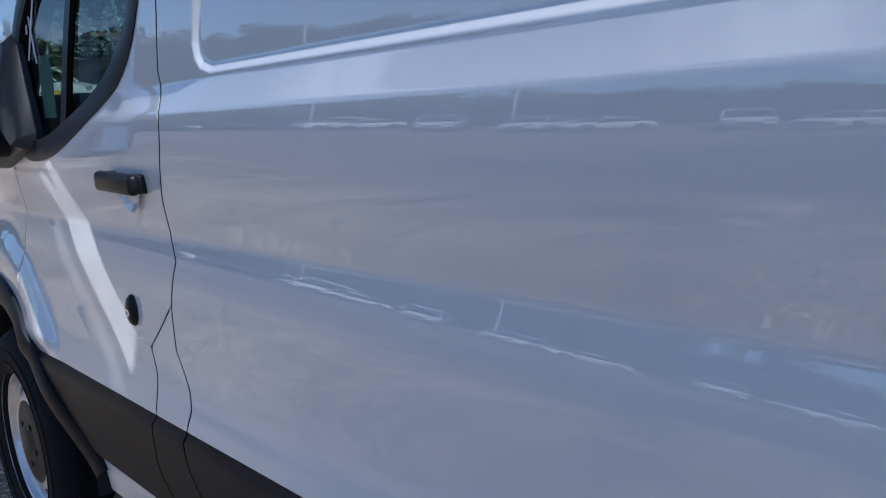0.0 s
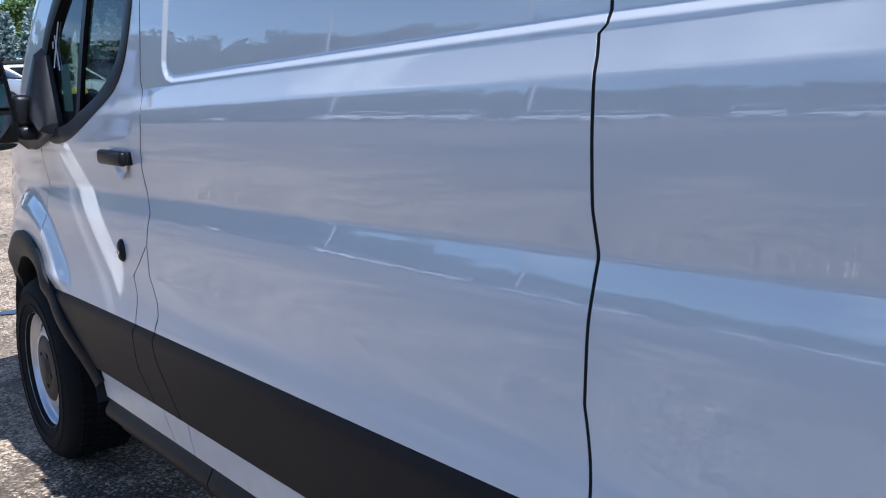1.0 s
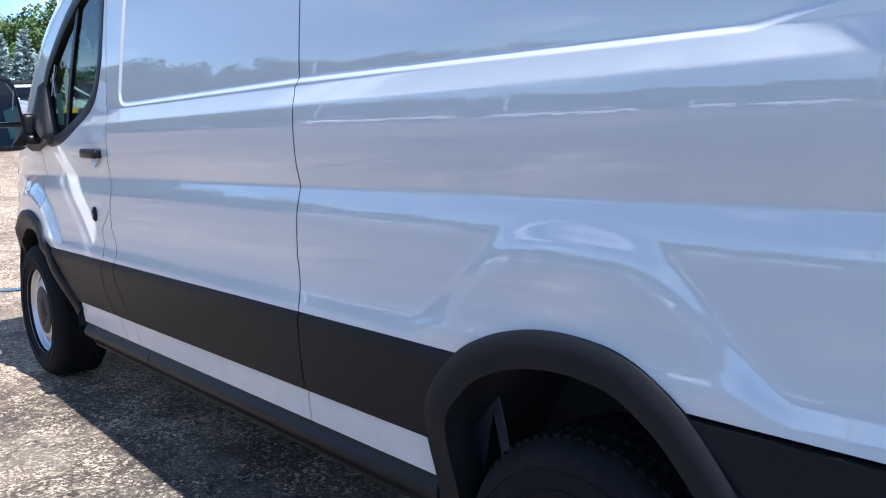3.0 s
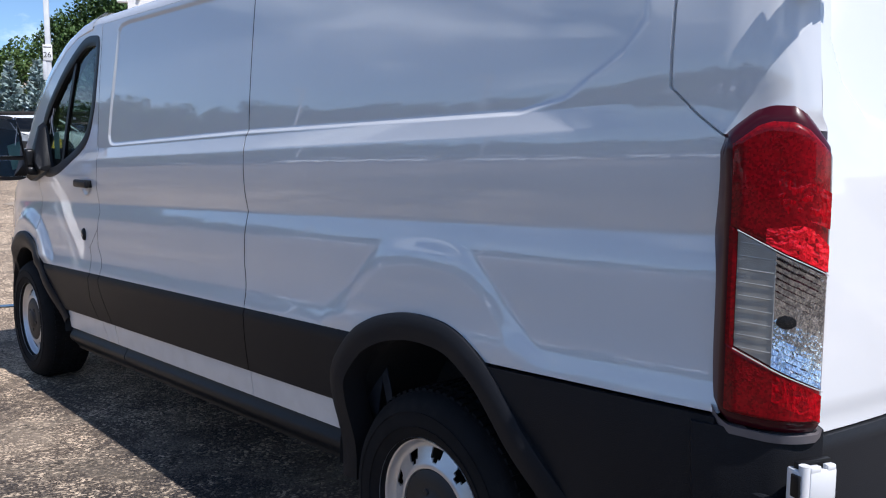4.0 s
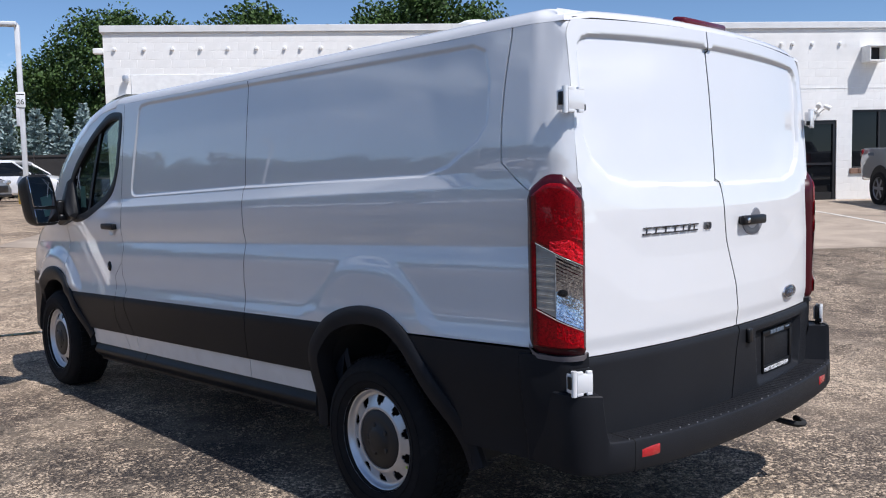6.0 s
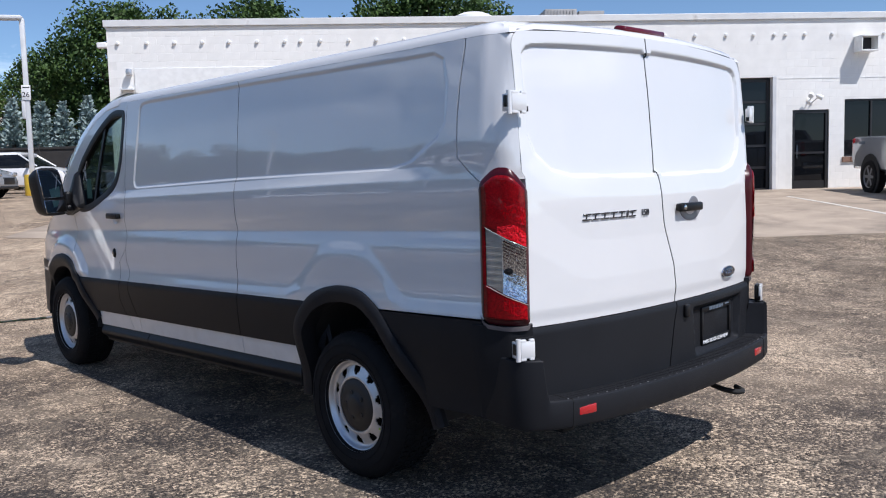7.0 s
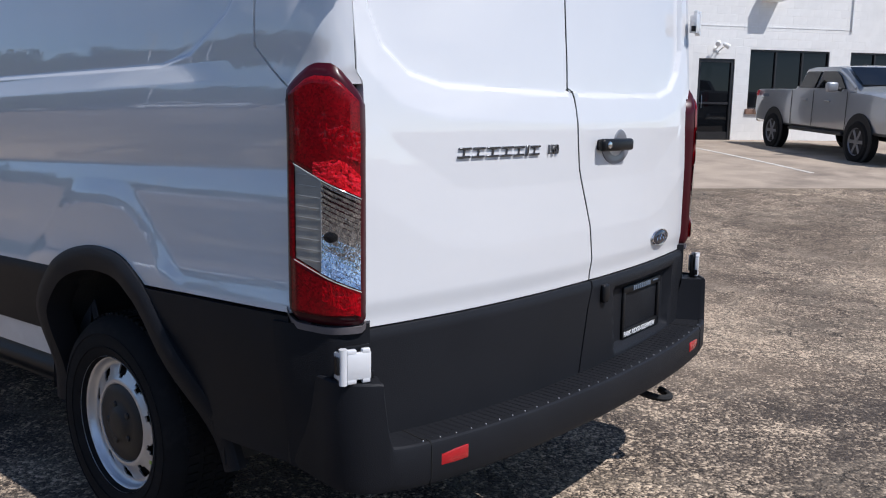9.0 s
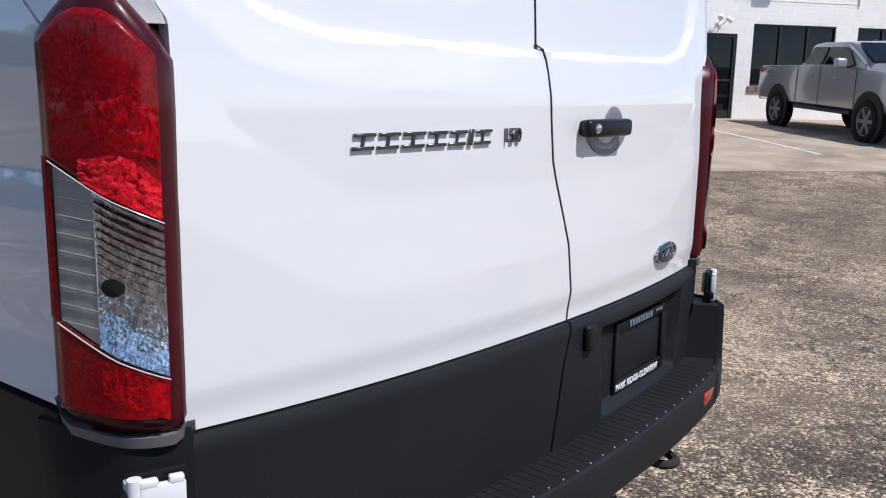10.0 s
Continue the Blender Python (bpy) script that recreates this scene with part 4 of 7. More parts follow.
def bumper():
    """Step bumper: deep rounded face, flat tread, corner posts reaching up beside the doors."""
    bm = bmesh.new()
    rings = []
    for d, z in BUMPER_SECTION:
        ring = []
        for i, (x, y) in enumerate(bar):
            a, b = Vector(bar[max(i - 1, 0)]), Vector(bar[min(i + 1, len(bar) - 1)])
            t = (b - a).normalized()
            n = Vector((-t.y, t.x))
            if n.dot(Vector((0, -0.6)) - Vector((x, y))) < 0:
                n = -n
            post = smooth(0.895, 0.913, abs(x))
            zz_ = z + (0.715 - 0.554) * post * smooth(0.50, 0.55, z) - 0.018 + 0.036 * min(abs(x), 0.9) ** 2
            ring.append(bm.verts.new((x + n.x * d * (1 - 0.3 * post), y + n.y * d * (1 - 0.3 * post), zz_)))
        rings.append(ring)
    for a, b in zip(rings, rings[1:]):
        for i in range(len(bar) - 1):
            bm.faces.new((a[i], a[i + 1], b[i + 1], b[i]))
    ob = part("rear_bumper", bm, CLAD, van, "black plastic step bumper", 30)
    # joint between the tread bar and each corner cap
    for i in (min(range(len(bar)), key=lambda k: abs(bar[k][0] + 0.80)), min(range(len(bar)), key=lambda k: abs(bar[k][0] - 0.80))):
        (ax, ay), (bx, by) = bar[i - 1], bar[i + 1]
        n = Vector((-(by - ay), bx - ax)).normalized()
        n = -n if n.y < 0 else n
        bm = bmesh.new()
        tube(bm, [(bar[i][0] + n.x * d, bar[i][1] + n.y * d, z - 0.018 + 0.036 * bar[i][0] ** 2) for d, z in BUMPER_SECTION[1:9]] + [(bar[i][0] + n.x * 0.12, bar[i][1] + n.y * 0.12, 0.531 + 0.036 * bar[i][0] ** 2)], 0.0022, 6)
        part("cap_joint", bm, BLACK, ob)
    # raised ridges and studs of the tread
    bm = bmesh.new()
    for i in range(60):
        x = -0.80 + 1.6 * i / 59
        e = float(np.interp(x, [p[0] for p in bar], [p[1] for p in bar]))
        box(bm, (x, e + 0.077, 0.5314 + 0.036 * x * x), (0.008, 0.080, 0.0018), 0.0003, seg=1)
    tagged(part("tread_rib", bm, CLAD, ob), kind="stuff")
    bm = bmesh.new()
    for i in range(30):
        x = -0.80 + 1.6 * i / 29
        e = float(np.interp(x, [p[0] for p in bar], [p[1] for p in bar]))
        bmesh.ops.create_uvsphere(bm, u_segments=8, v_segments=5, radius=0.003, matrix=pose(x, e + 0.015, 0.5368 + 0.036 * x * x))
    tagged(part("tread_stud", bm, STUD, ob), kind="stuff")
    for s in (-1, 1):
        bm = bmesh.new()
        x = s * 0.72
        e = float(np.interp(x, [p[0] for p in bar], [p[1] for p in bar]))
        m = pose(x, e + 0.006, 0.504, 0, 0, s * 9)
        box(bm, (0, 0, 0), (0.120, 0.014, 0.038), 0.005)
        bmesh.ops.transform(bm, matrix=m, verts=bm.verts)
        part("rear_reflector", bm, RED_BRIGHT, ob, "small red reflector")
    return ob


RED_BRIGHT = material("red_reflector", (0.42, 0.008, 0.012), 0.22, coat=1.0, vary=0.1, scale=60, bump=0.4, bump_scale=260)
rear_bumper = bumper()
corner_piece("corner_cladding", 0.40, 0.792, CLAD, lambda w: -0.855, end=(-0.876, -1.052), off=0.010, width=quarter_width, knee=(-0.952, -1.016))


# door hinges
def hinge(s, m, h, plate, pocket):
    """White painted strap hinge: barrel on the outer side, notched plate, black clip and dark niche behind."""
    bm = bmesh.new()
    box(bm, (-s * plate / 2, -0.004, 0.0), (plate, 0.014, h * 0.80), 0.003)
    for k in (-1, 1):
        box(bm, (-s * plate * 0.20, -0.004, k * h * 0.43), (plate * 0.40, 0.014, h * 0.16), 0.003)
        box(bm, (-s * plate * 0.80, -0.004, k * h * 0.43), (plate * 0.34, 0.014, h * 0.16), 0.003)
    h_ = part("door_hinge", bm, WHITE, van, "white painted strap hinge")
    h_.matrix_world = m
    bm = bmesh.new()
    tube(bm, [(s * 0.006, 0.0, -h * 0.53), (s * 0.006, 0.0, h * 0.53)], 0.0105, 12)
    box(bm, (s * 0.010, 0.016, 0.0), (0.014, 0.034, h * 0.80), 0.004)
    part("hinge_barrel", bm, WHITE, h_)
    for nm, c, sz in [("hinge_clip", (s * 0.020, 0.006, 0.004), (0.006, 0.020, h * 0.52)), ("hinge_pad", (-s * (plate + 0.003), 0.0, -h * 0.30), (0.010, 0.016, 0.020))] + [("hinge_pocket", (-s * plate * 0.45, 0.016, 0.0), (plate * 1.25, 0.012, h * 1.12))] * pocket:
        bm = bmesh.new()
        box(bm, c, sz, 0.0015)
        part(nm, bm, TRIM_BLACK, h_)


for s in (-1, 1):
    hinge(s, pose(s * 0.948, -1.034, 1.715, 0, 0, s * 12), 0.084, 0.070, 0)
    hinge(s, pose(s * 0.972, -1.078, 0.768, 0, 0, s * 20), 0.082, 0.062, 1)


# door handle, emblem, badge, plate
# grey for the shade inside the white handle recess
CUP_SHADE = material("grey_cup_shade", (0.17, 0.175, 0.20), 0.35, coat=0.6, vary=0.05, scale=10)


def rear_handle():
    x0, z0 = 0.192, 1.258
    y0 = door_y(x0, z0)
    # the cup's shade put in as grey: upper dome and lower bowl, the bowl open in the middle
    bm = bmesh.new()

    def ring(cx, cz, outer, inner, a0, a1, n=20):
        rows_ = []
        for k in range(n + 1):
            t_ = math.radians(a0 + (a1 - a0) * k / n)
            row = []
            for f, lift in ((0.0, 0.0012), (0.45, 0.0018), (0.90, 0.0034), (0.96, 0.0030), (1.0, 0.0002)):
                rx_ = inner[0] + (outer[0] - inner[0]) * f
                rz_ = inner[1] + (outer[1] - inner[1]) * f
                x_, z_ = cx + rx_ * math.cos(t_), cz + rz_ * math.sin(t_)
                row.append(bm.verts.new((x_, door_y(x_, z_) - lift, z_)))
            rows_.append(row)
        for p_, q_ in zip(rows_, rows_[1:]):
            for j in range(4):
                bm.faces.new((p_[j], p_[j + 1], q_[j + 1], q_[j]))

    ring(x0 + 0.048, z0 + 0.004, (0.098, 0.064), (0.050, 0.036), 180, 360)
    ring(x0 + 0.078, z0 + 0.010, (0.046, 0.044), (0.002, 0.002), 0, 180)
    part("handle_cup", bm, CUP_SHADE, right_door, "grey patch standing for the shaded handle recess")
    bm = bmesh.new()
    box(bm, (x0 + 0.012, y0 - 0.022, z0 + 0.006), (0.198, 0.026, 0.040), 0.011, seg=3)
    box(bm, (x0 - 0.055, y0 - 0.014, z0 + 0.006), (0.05, 0.03, 0.036), 0.008)
    box(bm, (x0 + 0.08, y0 - 0.014, z0 + 0.006), (0.03, 0.03, 0.036), 0.008)
    h = part("door_handle", bm, TRIM_BLACK, right_door, "black pull handle")
    bm = bmesh.new()
    lathe(bm, [(0.003, 0.004), (0.010, 0.003), (0.012, 0.0)], 16, "z", pose(x0 - 0.055, y0 - 0.036, z0 + 0.006, 90, 0, 0))
    part("key_barrel", bm, CHROME, h)


rear_handle()


def emblem():
    """Slanted chrome blocks in place of the model name, then its number."""
    x = -0.570
    for wid in (0.048, 0.049, 0.055, 0.050, 0.046, 0.013, 0.047):
        bm = bmesh.new()
        if wid > 0.02:
            box(bm, (wid / 2, 0, 0.0275), (wid, 0.006, 0.0062), 0.0012, seg=1)
            box(bm, (wid / 2, 0, 0.0055), (wid, 0.006, 0.0062), 0.0012, seg=1)
            box(bm, (wid / 2, 0.0015, 0.0165), (wid * 0.16, 0.003, 0.016), 0.0008, seg=1)
        else:
            box(bm, (wid / 2, 0, 0.0165), (wid, 0.006, 0.0305), 0.0014, seg=1)
        for v in bm.verts:
            v.co.x += 0.22 * v.co.z
            v.co.y += door_y(x + v.co.x, 1.24 + v.co.z) - 0.003
        bmesh.ops.translate(bm, vec=(x, 0, 1.239), verts=bm.verts)
        part("emblem_block", bm, EMBLEM, left_door, "dark chrome emblem block")
        x += wid + 0.0075
    return x


EMBLEM = material("dark_chrome", (0.16, 0.165, 0.18), 0.16, metal=1.0, vary=0.1, scale=30)
emblem()


def lettering(name, body, size, m, mat, parent, depth=0.002, bold=0.0):
    c = bpy.data.curves.new(name, "FONT")
    c.body, c.size, c.extrude, c.align_x = body, size, depth, "LEFT"
    c.offset = bold
    tmp = bpy.data.objects.new(name, c)
    scene.collection.objects.link(tmp)
    me = bpy.data.meshes.new_from_object(tmp.evaluated_get(bpy.context.evaluated_depsgraph_get()))
    bpy.data.objects.remove(tmp)
    bpy.data.curves.remove(c)
    me.transform(m)
    me.materials.clear()
    me.materials.append(mat)
    ob = new(name, me)
    ob.parent = parent
    return ob


lettering("number_emblem", "150", 0.040, pose(-0.176, door_y(-0.15, 1.25) - 0.004, 1.243, 90, 0, 0), EMBLEM, left_door, 0.003)

BADGE_BLUE = material("deep_blue_enamel", (0.010, 0.014, 0.030), 0.25, coat=0.5, vary=0.05, scale=30)


def badge():
    m = pose(0.615, door_y(0.615, 0.915) - 0.002, 0.915, 90, 0, 4) @ Matrix.Diagonal((1.0, 0.42, 1.0, 1.0))
    bm = bmesh.new()
    lathe(bm, [(0.070, 0.0), (0.073, 0.004), (0.070, 0.008), (0.064, 0.0075)], 40, "z", m, caps=False)
    b = part("badge", bm, CHROME, right_door, "oval chrome-edged badge")
    bm = bmesh.new()
    lathe(bm, [(0.064, 0.004), (0.05, 0.0085), (0.02, 0.0095), (0.002, 0.0098)], 40, "z", m)
    part("badge_face", bm, BADGE_BLUE, b, "dark blue oval face")
    bm = bmesh.new()
    for dx, w_ in ((-0.028, 0.016), (0.0, 0.02), (0.026, 0.014)):
        tube(bm, [m @ Vector((dx - w_ / 2, -0.02, 0.0095)), m @ Vector((dx, 0.022, 0.0105)), m @ Vector((dx + w_ / 2, -0.015, 0.0095))], 0.0022, 6)
    part("badge_stroke", bm, CHROME, b)


badge()

WHITE_PRINT = material("white_print", (0.75, 0.75, 0.75), 0.6, vary=0.03)
GREY_PRINT = material("faded_blue_grey_print", (0.12, 0.15, 0.19), 0.6, vary=0.1)


def plate():
    x0, z0 = 0.515, 0.664
    y0 = tail_y(x0, z0) + 0.006
    m = pose(x0, y0, z0, 0, 0, 3)
    bm = bmesh.new()
    box(bm, (0, 0, 0.084), (0.315, 0.012, 0.026), 0.004)
    box(bm, (0, 0, -0.076), (0.315, 0.012, 0.036), 0.004)
    box(bm, (-0.148, 0, 0), (0.02, 0.012, 0.16), 0.004)
    box(bm, (0.148, 0, 0), (0.02, 0.012, 0.16), 0.004)
    bmesh.ops.transform(bm, matrix=m, verts=bm.verts)
    f = part("plate_frame", bm, TRIM_BLACK, right_door, "black dealer plate frame with white lettering")
    bm = bmesh.new()
    box(bm, (0, 0.006, 0), (0.30, 0.004, 0.15), 0.001)
    bmesh.ops.transform(bm, matrix=m, verts=bm.verts)
    part("plate_back", bm, CLAD, f)
    bm = bmesh.new()
    for i in range(9):
        box(bm, (-0.078 + i * 0.0165, -0.0075, 0.0845), (0.0125, 0.002, 0.017), 0.0005, seg=1)
    box(bm, (0.105, -0.0075, 0.088), (0.045, 0.002, 0.006), 0.0005, seg=1)
    bmesh.ops.transform(bm, matrix=m, verts=bm.verts)
    part("frame_bar", bm, GREY_PRINT, f, "faded grey bars of print")
    t = lettering("frame_lettering", "PARK RIDGE-GLENVIEW", 0.0245, m @ pose(-0.148, -0.0072, -0.085, 90, 0, 0), WHITE_PRINT, f, 0.0006, 0.0006)
    # latch knob beside the plate
    bm = bmesh.new()
    box(bm, (0.162, tail_y(0.2, 0.77) - 0.028, 0.776), (0.038, 0.02, 0.062), 0.008, seg=3)
    part("release_button", bm, TRIM_BLACK, right_door)


plate()


# ---- wheels ----
def wheel(x, y):
    """Silver pressed-steel wheel with round vents, a dark cap and a treaded tyre; the outer face looks towards -x."""
    w = new("wheel")
    w.parent = van
    w.matrix_world = pose(x, y, 0.352)
    bm = bmesh.new()
    lathe(bm, [(0.215, 0.01), (0.222, -0.008), (0.235, -0.016), (0.262, -0.024), (0.30, -0.024), (0.330, -0.012), (0.346, 0.008), (0.352, 0.03), (0.354, 0.115), (0.352, 0.20), (0.346, 0.222), (0.33, 0.24), (0.28, 0.246), (0.22, 0.236)], 72, caps=False)
    for i in range(72):
        for k, xx in enumerate((0.045, 0.10, 0.15, 0.20)):
            t = 2 * math.pi * (i + 0.5 * (k % 2)) / 72
            vs = box(bm, (xx, 0, 0.354), (0.036, 0.018, 0.009), 0)
            bmesh.ops.rotate(bm, verts=vs, matrix=Matrix.Rotation(t, 3, "X"))
    for r in (0.258, 0.300):
        lathe(bm, [(r - 0.002, -0.020), (r - 0.001, -0.0262), (r + 0.001, -0.0262), (r + 0.002, -0.020)], 72, caps=False)
    part("tyre", bm, RUBBER, w, "black all-season tyre", 30)
    # rim: deep barrel and a dished disc with ten round vents
    bm = bmesh.new()
    n = 100

    def ring(r, a):
        return [bm.verts.new((a, r * math.cos(2 * math.pi * i / n), r * math.sin(2 * math.pi * i / n))) for i in range(n)]

    prof = [ring(r, a) for r, a in ((0.2235, -0.012), (0.226, -0.003), (0.2225, 0.004), (0.2155, 0.005), (0.2105, 0.012), (0.207, 0.022), (0.200, 0.029), (0.1935, 0.031))]
    vents = [ring(r, a) for r, a in ((0.1895, 0.0302), (0.183, 0.0275), (0.161, 0.0185), (0.1495, 0.0140))]
    hub = [ring(r, a) for r, a in ((0.145, 0.0115), (0.136, 0.008), (0.130, 0.010), (0.127, 0.020), (0.110, 0.032))]
    bands = prof + vents + hub
    for k, (a, b) in enumerate(zip(bands, bands[1:])):
        open_ = {8: (3, 4, 5, 6), 9: (3, 4, 5, 6), 10: (4, 5)}.get(k, ())
        for i in range(n):
            if i % 10 not in open_:
                bm.faces.new((a[i], a[(i + 1) % n], b[(i + 1) % n], b[i]))
    near = {v for r_ in vents for v in r_}
    es = [e for e in bm.edges if len(e.link_faces) == 1 and e.verts[0] in near and e.verts[1] in near]
    ex = bmesh.ops.extrude_edge_only(bm, edges=es)
    bmesh.ops.translate(bm, vec=(0.005, 0, 0), verts=[g for g in ex["geom"] if isinstance(g, bmesh.types.BMVert)])
    part("rim", bm, STEEL, w, "silver steel rim with round vents", 50)
    bm = bmesh.new()
    lathe(bm, [(0.205, 0.12), (0.19, 0.075), (0.10, 0.072), (0.01, 0.072)], 32)
    part("brake_drum", bm, DARK, w)
    bm = bmesh.new()
    lathe(bm, [(0.128, 0.028), (0.127, 0.014), (0.120, 0.008), (0.085, 0.004), (0.06, 0.002), (0.052, -0.005), (0.034, -0.010), (0.003, -0.011)], 40)
    for i in range(5):
        t = 2 * math.pi * i / 5
        lathe(bm, [(0.011, 0.012), (0.011, 0.000), (0.008, -0.003), (0.001, -0.003)], 8, m=pose(0, 0.064 * math.cos(t), 0.064 * math.sin(t)))
    part("hub_cap", bm, HUB, w, "dark round hub cap")
    bm = bmesh.new()
    box(bm, (-0.006, -0.195, -0.075), (0.004, 0.012, 0.012), 0.002)
    part("inspection_dot", bm, DOT, w, "small yellow-green paint dot")
    return w


DOT = material("yellow_green_paint", (0.45, 0.6, 0.12), 0.5, vary=0.1)
rear_wheel = wheel(-0.962, 0.0)
for x, y, turn in ((-0.962, 3.75, 0), (0.962, 0.0, 180), (0.962, 3.75, 180)):
    c = copy_thing(rear_wheel, pose(x, y, 0.352, 0, 0, turn))
    c.rotation_euler.rotate_axis("X", radians(-25 if y else 0))

# ---- the van: cab ----
SIL = [(2.60, 2.060), (2.81, 2.042), (3.07, 1.99), (3.34, 1.865), (3.59, 1.715), (3.79, 1.555), (3.97, 1.36)]


def outline_band(outline, inner, outer, out, mat, name, parent, depth=0.012, wf=half_width):
    """A strip along a closed outline on the van's side, both sides of the van."""
    bm = bmesh.new()
    n = len(outline)
    loops = []
    for i, (y, z) in enumerate(outline):
        a, b = Vector(outline[i - 1]), Vector(outline[(i + 1) % n])
        t = (b - a).normalized()
        nrm = Vector((-t.y, t.x))
        if poly_distance(outline, y + nrm.x * 0.01, z + nrm.y * 0.01) > 0:
            nrm = -nrm
        row = []
        for d, o in ((-outer, -depth), (-outer, out * 0.6), (-outer * 0.4, out), (inner * 0.6, out * 0.8), (inner, 0.0), (inner, -depth - 0.006)):
            p = Vector((y, z)) + nrm * d
            row.append(bm.verts.new((-(wf(p.x, wof(p.x, p.y)) + o), p.x, p.y)))
        loops.append(row)
    for i in range(n):
        a, b = loops[i], loops[(i + 1) % n]
        for j in range(len(a) - 1):
            bm.faces.new((a[j], b[j], b[j + 1], a[j + 1]))
    other = mirrored(bm)
    part(name, bm, mat, parent)
    part(name, other, mat, parent)


def plain_width(y, w):
    """The side without its pressed recess, for the glass."""
    return float(np.interp(w, _ws, _half)) - 0.022 - (0.075 * ((y - 3.2) / 1.0) ** 2.2 if y > 3.2 else 0)


WIN = [tuple(p[:2]) for p in rounded([(y, z, 0) for y, z in WINDOW + WINDOW[:1]], 3)][:-1]
outline_band(WIN, 0.036, 0.014, 0.004, TRIM_BLACK, "window_seal", front_door, wf=half_width)
ys, zs = spaced(2.50, 3.39, 0.02), spaced(1.235, 1.94, 0.02)
bm = sheet(lambda y, z: (-(plain_width(y, wof(y, z)) - 0.004), y, z), ys, zs, lambda y, z: poly_distance(WIN, y, z) < 0.012)
both("door_glass", bm, PANE, (front_door, front_door), "clear side window")
bm = sheet(lambda v, o: (-(plain_width(2.868 + 0.21 * v, wof(2.868 + 0.21 * v, 1.80 - 0.535 * v)) + 0.006), 2.868 + 0.21 * v + o, 1.80 - 0.535 * v), spaced(-0.05, 1.05, 0.05), [-0.017, -0.006, 0.006, 0.017], None, (0.014, 0, 0))
both("window_divider", bm, TRIM_BLACK, (front_door, front_door))

# windscreen pillars, screen, bonnet and nose
bm = bmesh.new()
rows = []
for y in spaced(2.60, 3.97, 0.04):
    r, s_ = roofline(y), curve_at(SIL, y)
    hw = half_width(y, min(wof(y, r), 1.95))
    pts = [(hw - 0.012, r - 0.03), (hw + 0.003, r - 0.012), (hw - 0.006, r + 0.02), (hw - 0.03, r + (s_ - r) * 0.62), (max(hw - 0.065, 0.80), r + (s_ - r) * 0.88), (max(hw - 0.10, 0.77), s_), (max(hw - 0.14, 0.74), s_ + 0.006)]
    rows.append([bm.verts.new((-x, y, z)) for x, z in pts])
for a, b in zip(rows, rows[1:]):
    for j in range(len(a) - 1):
        bm.faces.new((a[j], a[j + 1], b[j + 1], b[j]))
both("windscreen_pillar", bm, WHITE, (van, van))


def screen(u, v):
    y0 = 2.62 + (3.98 - 2.62) * v
    y = y0 + 0.16 * (1 - u * u) * (0.3 + v)
    hw = half_width(min(y0, 3.95), 1.3)
    return (u * max(hw - 0.12, 0.76), y, curve_at(SIL, y0) + 0.004 + 0.03 * (1 - u * u))


part("windscreen", sheet(screen, spaced(-1, 1, 0.1), spaced(0.14, 1, 0.05)), PANE, van, "clear curved windscreen")
part("roof_front", sheet(screen, spaced(-1, 1, 0.1), spaced(0.0, 0.15, 0.05)), WHITE, van)
part("bonnet", sheet(lambda u, y: (u * (half_width(y, 1.1) - 0.01), y + 0.05 * (1 - u * u), hood_line(y) + 0.02 + 0.05 * (1 - u ** 4)), spaced(-1, 1, 0.08), spaced(3.80, 4.70, 0.06)), WHITE, van)
part("nose", sheet(lambda u, z: (u * (half_width(4.70, 1.0)), 4.69 + 0.07 * (1 - u * u), z), spaced(-1, 1, 0.1), spaced(0.34, 0.93, 0.05)), CLAD, van)
bm = sheet(lambda y, z: (-(half_width(y, TOP) - 0.004), y, z), spaced(4.24, 4.71, 0.04), spaced(0.34, 0.80, 0.04), outside_front_arch)
both("front_bumper_side", bm, CLAD, (van, van))

# cab interior
rows = []
bm = bmesh.new()
for y in spaced(2.60, 3.93, 0.06):
    r, s_ = roofline(y), curve_at(SIL, y)
    hw = half_width(y, min(wof(y, r), 1.95)) - 0.03
    rows.append([bm.verts.new((-x, y, z)) for x, z in ((hw, r - 0.05), (hw - 0.03, r - 0.06), (hw - 0.10, r - 0.03), (hw - 0.16, s_ - 0.03), (hw - 0.16, s_ - 0.012), (hw - 0.04, r + 0.01))])
for a, b in zip(rows, rows[1:]):
    for j in range(len(a) - 1):
        bm.faces.new((a[j], a[j + 1], b[j + 1], b[j]))
both("pillar_trim", bm, INTERIOR, (van, van))
bm = bmesh.new()
box(bm, (0, 3.02, 1.84), (0.24, 0.03, 0.07), 0.012, seg=3)
tube(bm, [(0, 3.03, 1.86), (0, 3.10, 1.94)], 0.012, 8)
part("inner_mirror", bm, INTERIOR, van)
bm = bmesh.new()
box(bm, (0, 3.66, 1.18), (1.68, 0.60, 0.42), 0.06, seg=3)
box(bm, (-0.42, 3.45, 1.40), (0.42, 0.26, 0.10), 0.04, seg=3)
box(bm, (0, 3.1, 0.55), (1.70, 1.5, 0.08), 0.02)
part("dashboard", bm, INTERIOR, van)
bm = bmesh.new()
box(bm, (0, 2.30, 1.24), (1.74, 0.03, 1.46), 0.01)
part("bulkhead", bm, INTERIOR, van)
